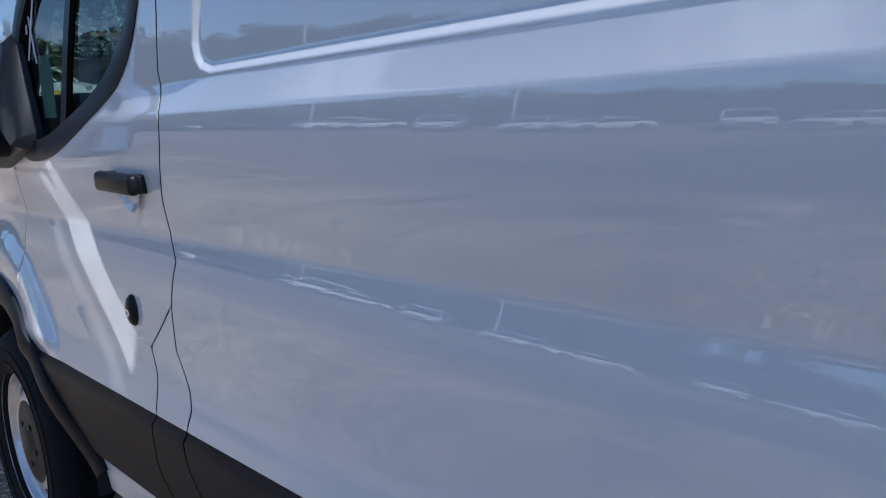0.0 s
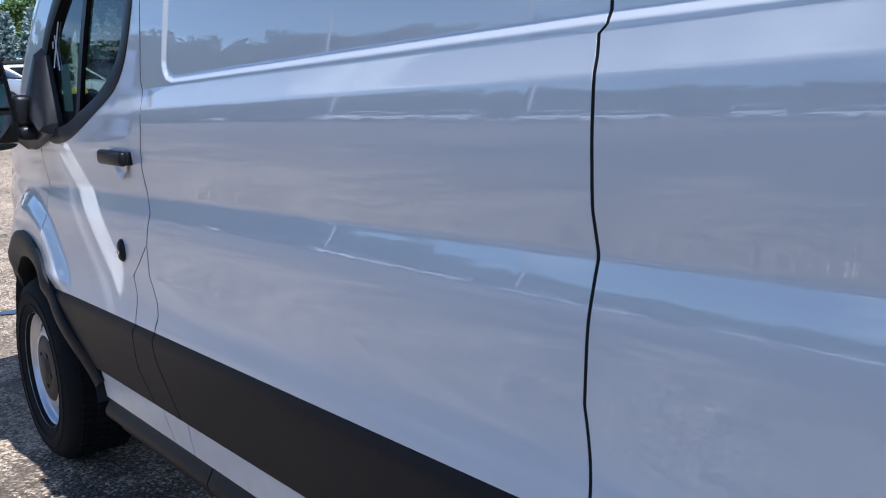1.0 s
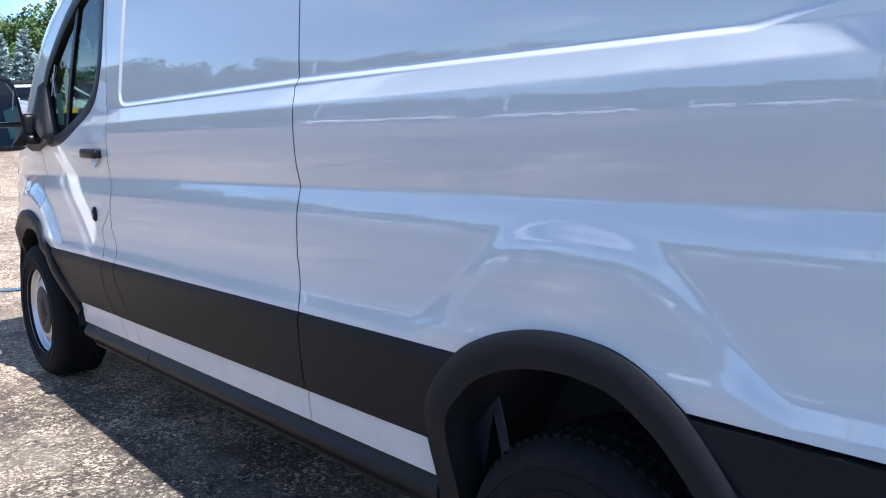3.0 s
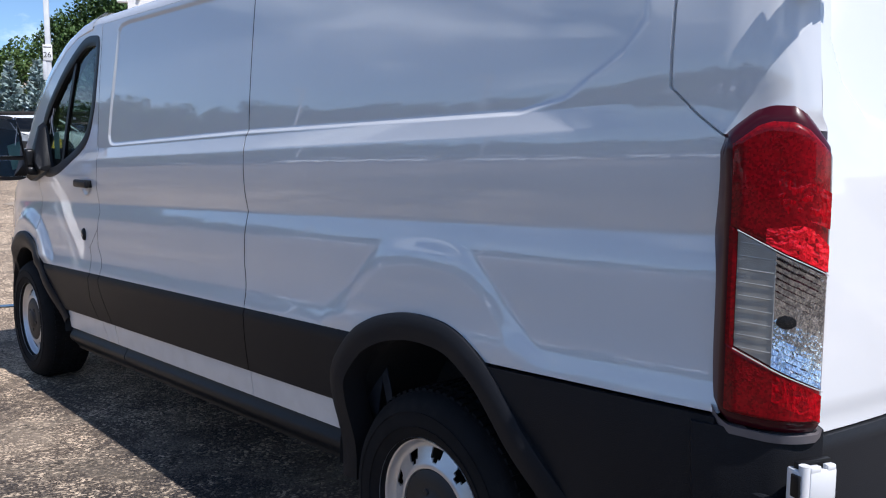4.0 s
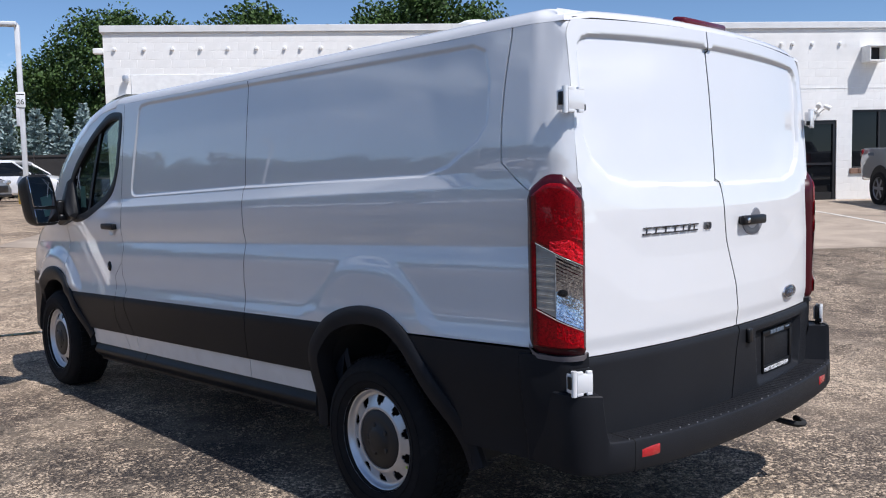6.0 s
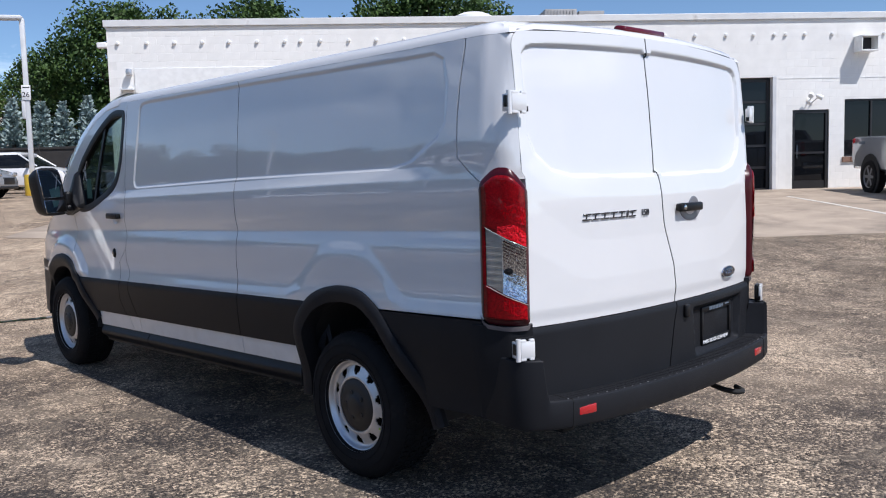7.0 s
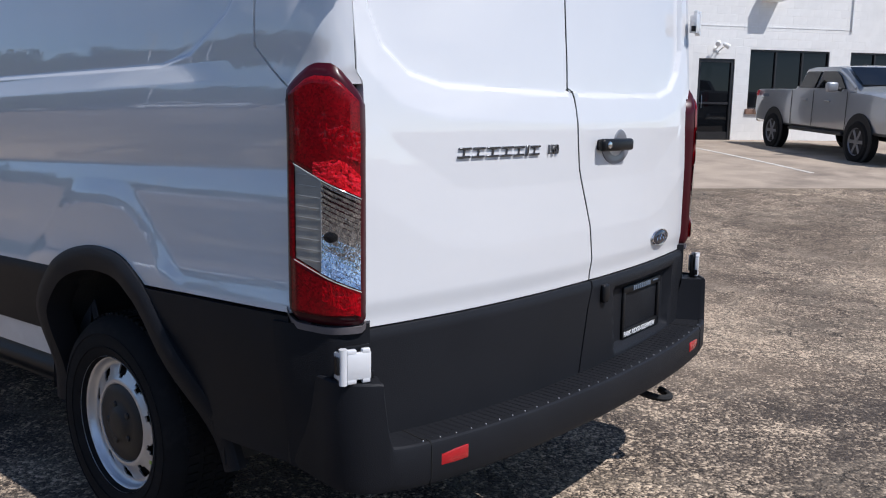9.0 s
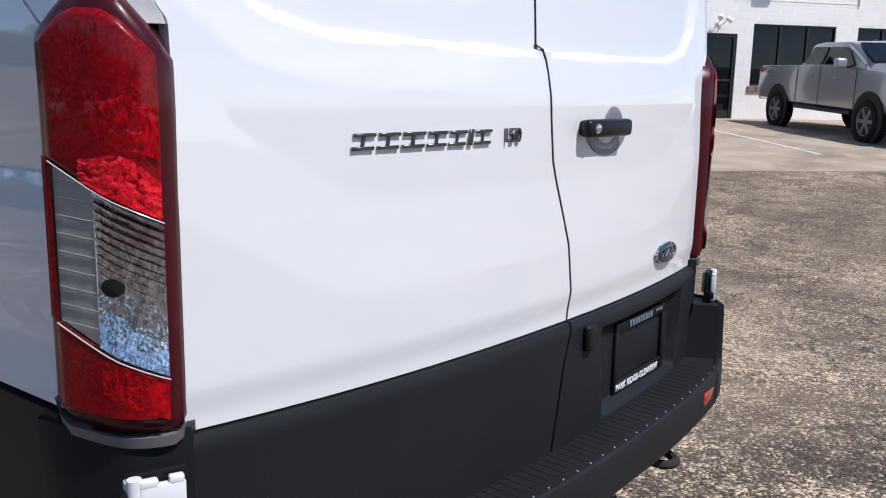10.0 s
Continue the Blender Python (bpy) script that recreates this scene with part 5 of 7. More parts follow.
for s in (-1, 1):
    bm = bmesh.new()
    box(bm, (s * 0.44, 2.86, 0.92), (0.52, 0.52, 0.20), 0.06, seg=3)
    vs = box(bm, (0, 0, 0.36), (0.50, 0.15, 0.74), 0.06, seg=3)
    bmesh.ops.transform(bm, matrix=pose(s * 0.44, 2.62, 0.92, 12), verts=vs)
    vs = box(bm, (0, 0, 0), (0.27, 0.11, 0.22), 0.05, seg=3)
    bmesh.ops.transform(bm, matrix=pose(s * 0.44, 2.47, 1.74, 12), verts=vs)
    tube(bm, [(s * 0.44 - 0.07, 2.50, 1.55), (s * 0.44 - 0.07, 2.48, 1.68)], 0.008, 6)
    tube(bm, [(s * 0.44 + 0.07, 2.50, 1.55), (s * 0.44 + 0.07, 2.48, 1.68)], 0.008, 6)
    part("cab_seat", bm, SEAT, van, "dark grey cloth seat with headrest")
bm = bmesh.new()
m = pose(-0.44, 3.12, 1.28, 62, 0, 0)
tube(bm, [m @ Vector((0.19 * math.cos(t), 0.19 * math.sin(t), 0)) for t in spaced(0, 2 * math.pi, 0.2)], 0.016, 8)
for t in (0.5, 2.64, 4.71):
    tube(bm, [m @ Vector((0.03 * math.cos(t), 0.03 * math.sin(t), -0.03)), m @ Vector((0.18 * math.cos(t), 0.18 * math.sin(t), 0))], 0.014, 6)
lathe(bm, [(0.06, -0.06), (0.07, -0.02), (0.05, 0.0), (0.002, 0.004)], 20, "z", m)
part("steering_wheel", bm, TRIM_BLACK, van)
PAPER = material("pale_green_paper", (0.34, 0.50, 0.46), 0.8, vary=0.06, scale=40)
bm = bmesh.new()
box(bm, (-(plain_width(3.20, 1.47) - 0.012), 3.20, 1.405), (0.002, 0.085, 0.145), 0, pose(0, 0, 0))
part("window_sticker", bm, PAPER, front_door, "pale green paper note inside the glass")
bm = bmesh.new()
for (y0, z0), (y1, z1) in (((3.27, 1.60), (3.22, 1.46)), ((3.19, 1.66), (3.28, 1.47)), ((3.28, 1.53), (3.27, 1.63))):
    tube(bm, [(-(plain_width(y, wof(y, z)) + 0.0), y, z) for y, z in ((y0, z0), ((y0 + y1) / 2, (z0 + z1) / 2), (y1, z1))], 0.0022, 5)
part("chalk_mark", bm, WHITE_PRINT, front_door, "white paint-pen strokes on the glass")

# front door handle and lock
hx = half_width(2.69, 1.262)
bm = bmesh.new()
vs = box(bm, (-(hx + 0.022), 2.672, 1.213), (0.024, 0.185, 0.040), 0.011, seg=3)
box(bm, (-(hx + 0.006), 2.602, 1.213), (0.03, 0.035, 0.036), 0.006)
box(bm, (-(hx + 0.008), 2.735, 1.213), (0.03, 0.03, 0.036), 0.006)
both("door_handle", bm, TRIM_BLACK, (front_door, front_door), "black pull handle")
bm = bmesh.new()
lathe(bm, [(0.003, 0.010), (0.03, 0.008), (0.046, 0.0), (0.052, -0.002)], 28, "x", pose(-hx, 2.665, 1.206), caps=False)
both("handle_cup", bm, WHITE, (front_door, front_door))
lx = half_width(2.712, 1.005)
bm = bmesh.new()
lathe(bm, [(0.033, 0.004), (0.032, -0.004), (0.026, -0.010), (0.012, -0.013), (0.001, -0.013)], 24, "x", pose(-lx, 2.712, 0.953) @ Matrix.Diagonal((1, 0.72, 1.0, 1)))
both("door_lock", bm, TRIM_BLACK, (front_door, front_door))
bm = bmesh.new()
lathe(bm, [(0.009, -0.010), (0.009, -0.0145), (0.004, -0.0148), (0.0035, -0.012)], 16, "x", pose(-lx, 2.712, 0.949))
part("key_barrel", bm, CHROME, front_door)

# door mirrors
def mirror_head():
    """Large two-pane mirror on a pair of arms."""
    bm = bmesh.new()
    def shell(u, v):
        t = 2 * math.pi * u
        c, s_ = math.cos(t), math.sin(t)
        e = 0.42
        px, pz = math.copysign(abs(c) ** e, c), math.copysign(abs(s_) ** e, s_)
        grow = [0.94, 1.0, 1.0, 0.97, 0.88, 0.66, 0.30, 0.02][v]
        dy = [0.0, 0.006, 0.03, 0.07, 0.115, 0.148, 0.165, 0.168][v]
        return (-1.160 - 0.028 * pz * 0.4 + 0.104 * px * grow, 3.335 + dy, 1.392 + 0.177 * pz * grow)
    us = spaced(0, 1, 1 / 48)
    grid = [[bm.verts.new(shell(u, v)) for v in range(8)] for u in us[:-1]]
    for i in range(len(grid)):
        for j in range(7):
            a, b = grid[i], grid[(i + 1) % len(grid)]
            bm.faces.new((a[j], b[j], b[j + 1], a[j + 1]))
    bowl = [[bm.verts.new(((v.co.x + 1.16) * k - 1.16, 3.335 + dy, (v.co.z - 1.392) * k + 1.392)) for v in (g[0] for g in grid)] for k, dy in ((0.95, -0.002), (0.93, 0.006))]
    rim = [g[0] for g in grid]
    for a, b in ((rim, bowl[0]), (bowl[0], bowl[1])):
        for i in range(len(a)):
            bm.faces.new((a[i], a[(i + 1) % len(a)], b[(i + 1) % len(a)], b[i]))
    bm.faces.new(bowl[1])
    # the head is set inwards and a little upwards
    aim = pose(-1.16, 3.335, 1.392) @ Matrix.Rotation(radians(17.7), 4, "Z") @ Matrix.Rotation(radians(-8.7), 4, "X") @ pose(1.16, -3.335, -1.392)
    bmesh.ops.transform(bm, matrix=aim, verts=bm.verts)
    mirror_bm = mirrored(bm)
    left = part("door_mirror", bm, TRIM_BLACK, van, "black door mirror with two panes")
    right = part("door_mirror", mirror_bm, TRIM_BLACK, van, "black door mirror with two panes")
    pair = (left, right)
    arm = bmesh.new()
    tube(arm, rounded([(-1.07, 3.40, 1.335), (-1.03, 3.40, 1.335), (-0.99, 3.40, 1.33), (-0.93, 3.40, 1.33)], 4), [0.030] * 12 + [0.034], 10)
    box(arm, (-1.035, 3.395, 1.335), (0.06, 0.085, 0.105), 0.02, seg=3)
    box(arm, (-1.0, 3.39, 1.265), (0.12, 0.09, 0.05), 0.02, seg=3)
    both("mirror_arm", arm, TRIM_BLACK, pair)
    for z0, z1, nm in ((1.345, 1.553, "mirror_pane"), (1.232, 1.326, "wide_angle_pane")):
        g = bmesh.new()
        box(g, (-1.160, 3.336, (z0 + z1) / 2), (0.172, 0.006, z1 - z0), 0.0028, seg=1)
        for v in g.verts:
            v.co.x -= 0.06 * (v.co.z - 1.392)
        bmesh.ops.transform(g, matrix=aim, verts=g.verts)
        both(nm, g, MIRROR, pair, "mirror glass")
    # added area lamps stand in for sun the panes reflect on to the door: one narrow beam for each, along the reflected
    # ray
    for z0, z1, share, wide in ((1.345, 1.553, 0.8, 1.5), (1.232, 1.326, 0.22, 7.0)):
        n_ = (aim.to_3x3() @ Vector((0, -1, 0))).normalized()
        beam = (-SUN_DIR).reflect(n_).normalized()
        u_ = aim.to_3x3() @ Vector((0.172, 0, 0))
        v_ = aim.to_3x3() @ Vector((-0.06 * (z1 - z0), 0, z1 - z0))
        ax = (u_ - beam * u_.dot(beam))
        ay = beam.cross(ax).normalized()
        d_ = bpy.data.lights.new("mirrored_sun_stand_in", "AREA")
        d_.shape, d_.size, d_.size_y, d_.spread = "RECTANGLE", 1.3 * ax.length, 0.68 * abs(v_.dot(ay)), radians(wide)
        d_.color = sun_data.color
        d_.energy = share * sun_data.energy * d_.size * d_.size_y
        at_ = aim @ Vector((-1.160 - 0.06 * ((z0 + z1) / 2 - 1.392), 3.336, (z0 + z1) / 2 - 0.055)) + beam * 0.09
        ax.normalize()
        new("mirrored_sun_stand_in", d_).matrix_world = Matrix(((ax.x, -ay.x, -beam.x, at_.x), (ax.y, -ay.y, -beam.y, at_.y), (ax.z, -ay.z, -beam.z, at_.z), (0, 0, 0, 1)))
    sail = bmesh.new()
    rows_ = []
    for y, z0, z1 in ((3.23, 1.262, 1.30), (3.27, 1.248, 1.40), (3.31, 1.235, 1.52), (3.35, 1.225, 1.545), (3.40, 1.215, 1.50), (3.45, 1.205, 1.44), (3.49, 1.20, 1.38), (3.52, 1.20, 1.30)):
        hw = plain_width(y, 1.45)
        rows_.append([sail.verts.new((-(hw + o), y, z0 + (z1 - z0) * f)) for f, o in ((0, 0.0), (0.04, 0.05), (0.3, 0.078), (0.6, 0.066), (0.9, 0.04), (1.0, 0.0))])
    for a, b in zip(rows_, rows_[1:]):
        for j in range(len(a) - 1):
            sail.faces.new((a[j], b[j], b[j + 1], a[j + 1]))
    sail.faces.new(rows_[0])
    sail.faces.new(rows_[-1])
    both("mirror_base", sail, TRIM_BLACK, pair)


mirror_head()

# ---- the workshop ----
BLOCK = material("white_painted_block", (0.81, 0.80, 0.77), 0.75, vary=0.05, scale=2.5, bump=0.6, bump_scale=60, dirt=(0.50, 0.47, 0.42), dirt_at=(0.62, 0.85), dirt_scale=1.3, per_object=0.02)
MORTAR = material("painted_mortar", (0.77, 0.76, 0.73), 0.85, vary=0.06, scale=3)
COPING = material("weathered_white_metal", (0.68, 0.68, 0.67), 0.5, vary=0.08, scale=2, dirt=(0.4, 0.38, 0.35), dirt_at=(0.6, 0.8))
FRAME = material("black_door_frame", (0.018, 0.018, 0.02), 0.45, vary=0.1, scale=5)
DARK_GLASS = material("dark_window_glass", (0.006, 0.007, 0.009), 0.03, spec=0.35, coat=0.0, vary=0.02, scale=2)
BRICK_SILL = material("brown_brick", (0.20, 0.12, 0.085), 0.85, vary=0.2, scale=9, per_object=0.15)
WHITE_METAL = material("white_lamp_metal", (0.80, 0.80, 0.78), 0.5, vary=0.06, scale=8)
GREY_METAL = material("grey_pole_paint", (0.60, 0.61, 0.62), 0.55, vary=0.08, scale=3)

BASE_Z, TOP_Z = 0.45, 5.20
LENGTH = 27.0
OPENINGS = [(13.9, 17.10, 0.0, 3.70), (17.58, 18.60, 0.0, 2.83), (19.03, 21.36, 1.56, 3.09), (22.0, 24.3, 1.56, 3.09)]
WALL_M = Matrix.Translation(CORNER) @ Matrix(((WALL_U.x, WALL_N.x, 0, 0), (WALL_U.y, WALL_N.y, 0, 0), (0, 0, 1, 0), (0, 0, 0, 1)))
# local: x along the front, y into the building, z up


def wall_part(name, parent, mat, boxes, label="", bevel=0.0):
    bm = bmesh.new()
    for c, s in boxes:
        box(bm, c, s, bevel, seg=1)
    return part(name, bm, mat, parent, label)


def span(u0, u1, z0, z1, y0, y1):
    return ((u0 + u1) / 2, (y0 + y1) / 2, (z0 + z1) / 2), (u1 - u0, y1 - y0, z1 - z0)


workshop = thing("workshop_building", "white painted concrete block workshop with dark doors and windows", "building", WALL_M)
# backing wall pieces round the openings
pieces = []
edges = sorted({0.0, LENGTH} | {o[0] for o in OPENINGS} | {o[1] for o in OPENINGS})
for a, b in zip(edges, edges[1:]):
    hole = next((o for o in OPENINGS if o[0] <= a and b <= o[1]), None)
    if hole is None:
        pieces.append(span(a, b, BASE_Z - 0.5, TOP_Z, -0.0012, 0.30))
    else:
        pieces.append(span(a, b, hole[3], TOP_Z, -0.0012, 0.30))
        if hole[2] > 0:
            pieces.append(span(a, b, BASE_Z - 0.5, hole[2], -0.0012, 0.30))
for piece in pieces:
    wall_part("wall", workshop, MORTAR, [piece])
wall_part("wall", workshop, BLOCK, [span(0, 0.3, BASE_Z - 0.5, TOP_Z, 0.30, 16.0)], "end wall")
wall_part("wall", workshop, BLOCK, [span(LENGTH - 0.3, LENGTH, BASE_Z - 0.5, TOP_Z, 0.30, 16.0)], "end wall")
wall_part("wall", workshop, BLOCK, [span(0, LENGTH, BASE_Z - 0.5, TOP_Z, 16.0, 16.3)], "rear wall")
wall_part("roof", workshop, COPING, [span(0.3, LENGTH - 0.3, TOP_Z - 0.2, TOP_Z - 0.05, 0.3, 16.0)])
wall_part("coping", workshop, COPING, [span(-0.06, LENGTH + 0.06, 5.20, 5.37, -0.06, 0.36), span(-0.03, LENGTH, 5.165, 5.20, -0.025, 0.3)], "weathered white metal coping", 0.012)

wall_part("header_panel", workshop, WHITE_METAL, [span(0.62, 6.9, 3.35, 4.20, -0.030, -0.004)], "plain white header panel", 0.01)
# bay door
bay = wall_part("bay_door", workshop, FRAME, [span(13.9, 17.10, BASE_Z, 3.70, 0.17, 0.20)], "dark glazed sectional bay door")
for z in (0.75, 1.33, 1.91, 2.49, 3.07, 3.62):
    wall_part("rail", bay, FRAME, [span(13.9, 17.10, z - 0.03, z + 0.03, 0.14, 0.168)])
for u in (13.95, 14.95, 15.95, 16.95):
    wall_part("stile", bay, FRAME, [span(u - 0.03, u + 0.03, BASE_Z, 3.70, 0.132, 0.138)])
for i in range(5):
    for j in range(3):
        wall_part("pane", bay, DARK_GLASS, [span(13.98 + j, 14.92 + j, 0.79 + 0.58 * i, 1.29 + 0.58 * i, 0.155, 0.165)])
wall_part("bay_jamb", workshop, GREY_METAL, [span(17.02, 17.12, BASE_Z, 3.72, -0.02, 0.14)])
# glazed door
gd = wall_part("door", workshop, FRAME, [span(17.66, 18.52, 0.60, 0.95, 0.05, 0.11)], "black framed glass door")
for piece in (span(17.58, 17.66, 0.6, 2.83, 0.03, 0.12), span(18.52, 18.60, 0.6, 2.83, 0.03, 0.12), span(17.66, 18.52, 2.74, 2.83, 0.03, 0.12), span(17.66, 18.52, 1.66, 1.72, 0.05, 0.11)):
    wall_part("frame_member", gd, FRAME, [piece])
wall_part("pane", gd, DARK_GLASS, [span(17.66, 18.52, 0.95, 1.66, 0.075, 0.085)])
wall_part("pane", gd, DARK_GLASS, [span(17.66, 18.52, 1.72, 2.74, 0.075, 0.085)])
wall_part("handle", gd, CHROME, [span(17.72, 17.74, 1.55, 1.9, 0.03, 0.05)])
for u0, u1 in ((19.03, 21.36), (22.0, 24.3)):
    w3 = (u1 - u0) / 3
    wf = wall_part("window", workshop, FRAME, [span(u0, u1, 3.04, 3.09, 0.03, 0.12)], "dark three-pane window with brick sill")
    wall_part("frame_rail", wf, FRAME, [span(u0, u1, 1.56, 1.61, 0.03, 0.12)])
    for k in range(4):
        wall_part("mullion", wf, FRAME, [span(u0 + w3 * k - 0.025, u0 + w3 * k + 0.025, 1.61, 3.04, 0.03, 0.12)])
    for k in range(3):
        wall_part("pane", wf, DARK_GLASS, [span(u0 + w3 * k + 0.025, u0 + w3 * (k + 1) - 0.025, 1.61, 3.04, 0.075, 0.085)])
    for k in range(11):
        wall_part("sill_brick", wf, BRICK_SILL, [span(u0 - 0.06 + k * 0.222, u0 + 0.15 + k * 0.222, 1.42, 1.555, -0.05, 0.03)], bevel=0.006)
# small fittings
STUDS = (0.26, 0.96, 1.63, 2.3, 2.95, 3.64, 4.32, 4.71, 5.2, 5.91, 6.6, 7.3, 7.95, 8.65, 9.3, 10.0, 10.7, 11.35, 12.05, 12.7, 13.4, 14.1, 14.9, 15.74, 16.49, 17.05, 17.36, 17.89, 18.65, 20.1, 20.8, 22.4, 23.1, 24.5)
for u in STUDS:
    bm = bmesh.new()
    lathe(bm, [(0.045, 0.0), (0.048, -0.03), (0.035, -0.06), (0.004, -0.065)], 10, "z", pose(u, 0, 4.81, -90, 0, 0))
    bmesh.ops.scale(bm, vec=(1, 1, 1), verts=bm.verts)
    part("wall_stud", bm, WHITE_METAL, workshop)
vent = wall_part("vent_box", workshop, WHITE_METAL, [span(19.25, 19.72, 4.68, 4.72, -0.42, 0.0), span(19.25, 19.28, 4.33, 4.68, -0.40, 0.0), span(19.69, 19.72, 4.33, 4.68, -0.40, 0.0), span(19.25, 19.72, 4.30, 4.34, -0.40, 0.0)], "white sheet metal vent hood", 0.006)
wall_part("vent_opening", vent, FRAME, [span(19.28, 19.69, 4.34, 4.68, -0.10, -0.08)])
wall_part("conduit", workshop, WHITE_METAL, [span(21.93, 21.98, 3.64, 5.16, -0.05, 0.0), span(17.2, 21.9, 3.655, 3.675, -0.012, 0.01)], "painted conduit")


def wall_lamp(u, z, s=1.0):
    bm = bmesh.new()
    lathe(bm, [(0.05, 0), (0.05, -0.03), (0.02, -0.035), (0.002, -0.035)], 12, "z", pose(u, 0, z, -90, 0, 0))
    tube(bm, [(u, -0.03, z), (u, -0.12, z + 0.03), (u + 0.06 * s, -0.20, z + 0.10)], 0.016, 8)
    lathe(bm, [(0.025, 0.09), (0.045, 0.06), (0.062, 0.0), (0.066, -0.09), (0.05, -0.095), (0.002, -0.09)], 14, "z", pose(u + 0.09 * s, -0.24, z + 0.13, -60, 0, 60 * s))
    part("flood_lamp", bm, WHITE_METAL, workshop, "white swivel flood lamp")


wall_lamp(18.10, 3.02)
wall_lamp(18.02, 3.08, -0.6)
bm = bmesh.new()
lathe(bm, [(0.06, 0.16), (0.13, 0.12), (0.15, 0.02), (0.13, -0.10), (0.05, -0.14), (0.002, -0.14)], 16, "z", pose(0.52, -0.12, 4.10) @ Matrix.Scale(0.55, 4))
box(bm, (0.52, -0.03, 4.10), (0.10, 0.06, 0.12), 0.01)
part("wall_lamp", bm, STEEL, workshop, "round silver wall lamp")
wall_part("bracket", workshop, GREY_METAL, [span(0.30, 0.60, 3.66, 3.69, -0.2, 0.0), span(0.30, 0.32, 3.60, 3.66, -0.04, 0.0)])
wall_part("corner_spout", workshop, WHITE_METAL, [span(-0.24, 0.0, 4.70, 4.84, -0.04, 0.10)], bevel=0.02)

# rooftop units
UNIT_GREY = material("weathered_grey_metal", (0.27, 0.265, 0.26), 0.6, vary=0.15, scale=3)
bm = bmesh.new()
lathe(bm, [(0.45, 0.0), (0.47, 0.35), (0.60, 0.38), (0.58, 0.50), (0.35, 0.60), (0.02, 0.62)], 24, "z", pose(9.6, 4.0, 5.56))
box(bm, (9.6, 4.0, 5.32), (1.0, 1.0, 0.5), 0.02)
part("roof_ventilator", bm, WHITE_METAL, workshop, "white mushroom roof ventilator")
bm = bmesh.new()
box(bm, (12.30, 4.5, 6.02), (1.0, 1.0, 0.5), 0.03)
box(bm, (13.25, 4.5, 5.99), (0.8, 1.0, 0.44), 0.03)
box(bm, (12.7, 4.5, 5.48), (2.0, 0.9, 0.75), 0.02)
for k in range(9):
    box(bm, (11.92 + 0.095 * k, 3.99, 6.02), (0.05, 0.03, 0.40), 0.004, seg=1)
part("roof_unit", bm, UNIT_GREY, workshop, "grey rooftop air unit")

# ---- apron and painted line ----
def apron_edge(u):
    return curve_at([(-3.0, 6.0), (-0.3, 6.1), (8.0, 9.3), (30.0, 9.6)], u)


def apron(u, v):
    d = apron_edge(u) * v
    p = CORNER + WALL_U * u - WALL_N * d
    return (p.x, p.y, ground_height(p.x, p.y) + 0.012)


ob = new("pavement", link_mesh("pavement", sheet(apron, spaced(-0.3, 29, 0.6), spaced(0.0, 1, 0.06), None, (0, 0, -0.03)), CONCRETE, 60))
tagged(ob, "tan concrete apron with worn surface along the workshop", "concrete apron", kind="structure")
LINE = material("worn_white_line", (0.62, 0.58, 0.52), 0.8, vary=0.12, scale=6, dirt=(0.36, 0.31, 0.25), dirt_at=(0.5, 0.7), dirt_scale=5)


def ground_strip(name, a, b, w, mat, lift, label):
    a, b = Vector((*a, 0)), Vector((*b, 0))
    t = (b - a).normalized()
    n = Vector((-t.y, t.x, 0))
    def f(u, v):
        p = a.lerp(b, u) + n * w * (v - 0.5)
        return (p.x, p.y, ground_height(p.x, p.y) + lift)
    o = new(name, link_mesh(name, sheet(f, spaced(0, 1, 0.02), [0, 0.5, 1.0], None, (0, 0, -0.02)), mat, 60))
    return tagged(o, label, "line", kind="structure")


ground_strip("painted_line", (16.3, 5.85), (12.95, 2.15), 0.10, LINE, 0.018, "worn white painted bay line on concrete")

# ---- puddle ----
WATER = material("muddy_water", (0.02, 0.02, 0.022), 0.02, spec=0.6, vary=0.1, scale=5)


def puddle():
    """A narrow puddle lying along a crack of the lot."""
    bm = bmesh.new()
    rows_ = []
    for u in spaced(0, 1, 0.03):
        c = Vector((-2.3, 6.92, 0)).lerp(Vector((0.05, 5.98, 0)), u)
        half = 0.005 + 0.085 * math.sin(math.pi * u) ** 0.6 * (0.75 + 0.25 * math.sin(17 * u) + 0.12 * math.sin(41 * u))
        rows_.append([bm.verts.new((c.x + 0.37 * half * k, c.y + 0.93 * half * k, ground_height(c.x, c.y) + 0.006)) for k in (-1, -0.4, 0.4, 1)])
    for p_, q_ in zip(rows_, rows_[1:]):
        for j in range(3):
            bm.faces.new((p_[j], p_[j + 1], q_[j + 1], q_[j]))
    ob = new("puddle", link_mesh("puddle", bm, WATER))
    tagged(ob, "narrow shallow puddle along a crack in the asphalt", "puddle", kind="structure")


puddle()

# ---- cars ----
SILVER = material("silver_car_paint", (0.33, 0.34, 0.355), 0.3, metal=0.35, coat=1.0, vary=0.02, scale=4)
CAR_WHITE = material("white_car_paint", (0.78, 0.78, 0.78), 0.3, coat=1.0, vary=0.02, scale=4)
CAR_BLUE = material("blue_car_paint", (0.05, 0.10, 0.22), 0.3, metal=0.3, coat=1.0, vary=0.03, scale=4)
CAR_DARK = material("charcoal_car_paint", (0.03, 0.032, 0.036), 0.3, metal=0.3, coat=1.0, vary=0.03, scale=4)
CAR_RED = material("red_car_paint", (0.35, 0.02, 0.02), 0.3, coat=1.0, vary=0.03, scale=4)
ALLOY = material("grey_alloy", (0.22, 0.22, 0.23), 0.4, metal=0.6, vary=0.08, scale=18)
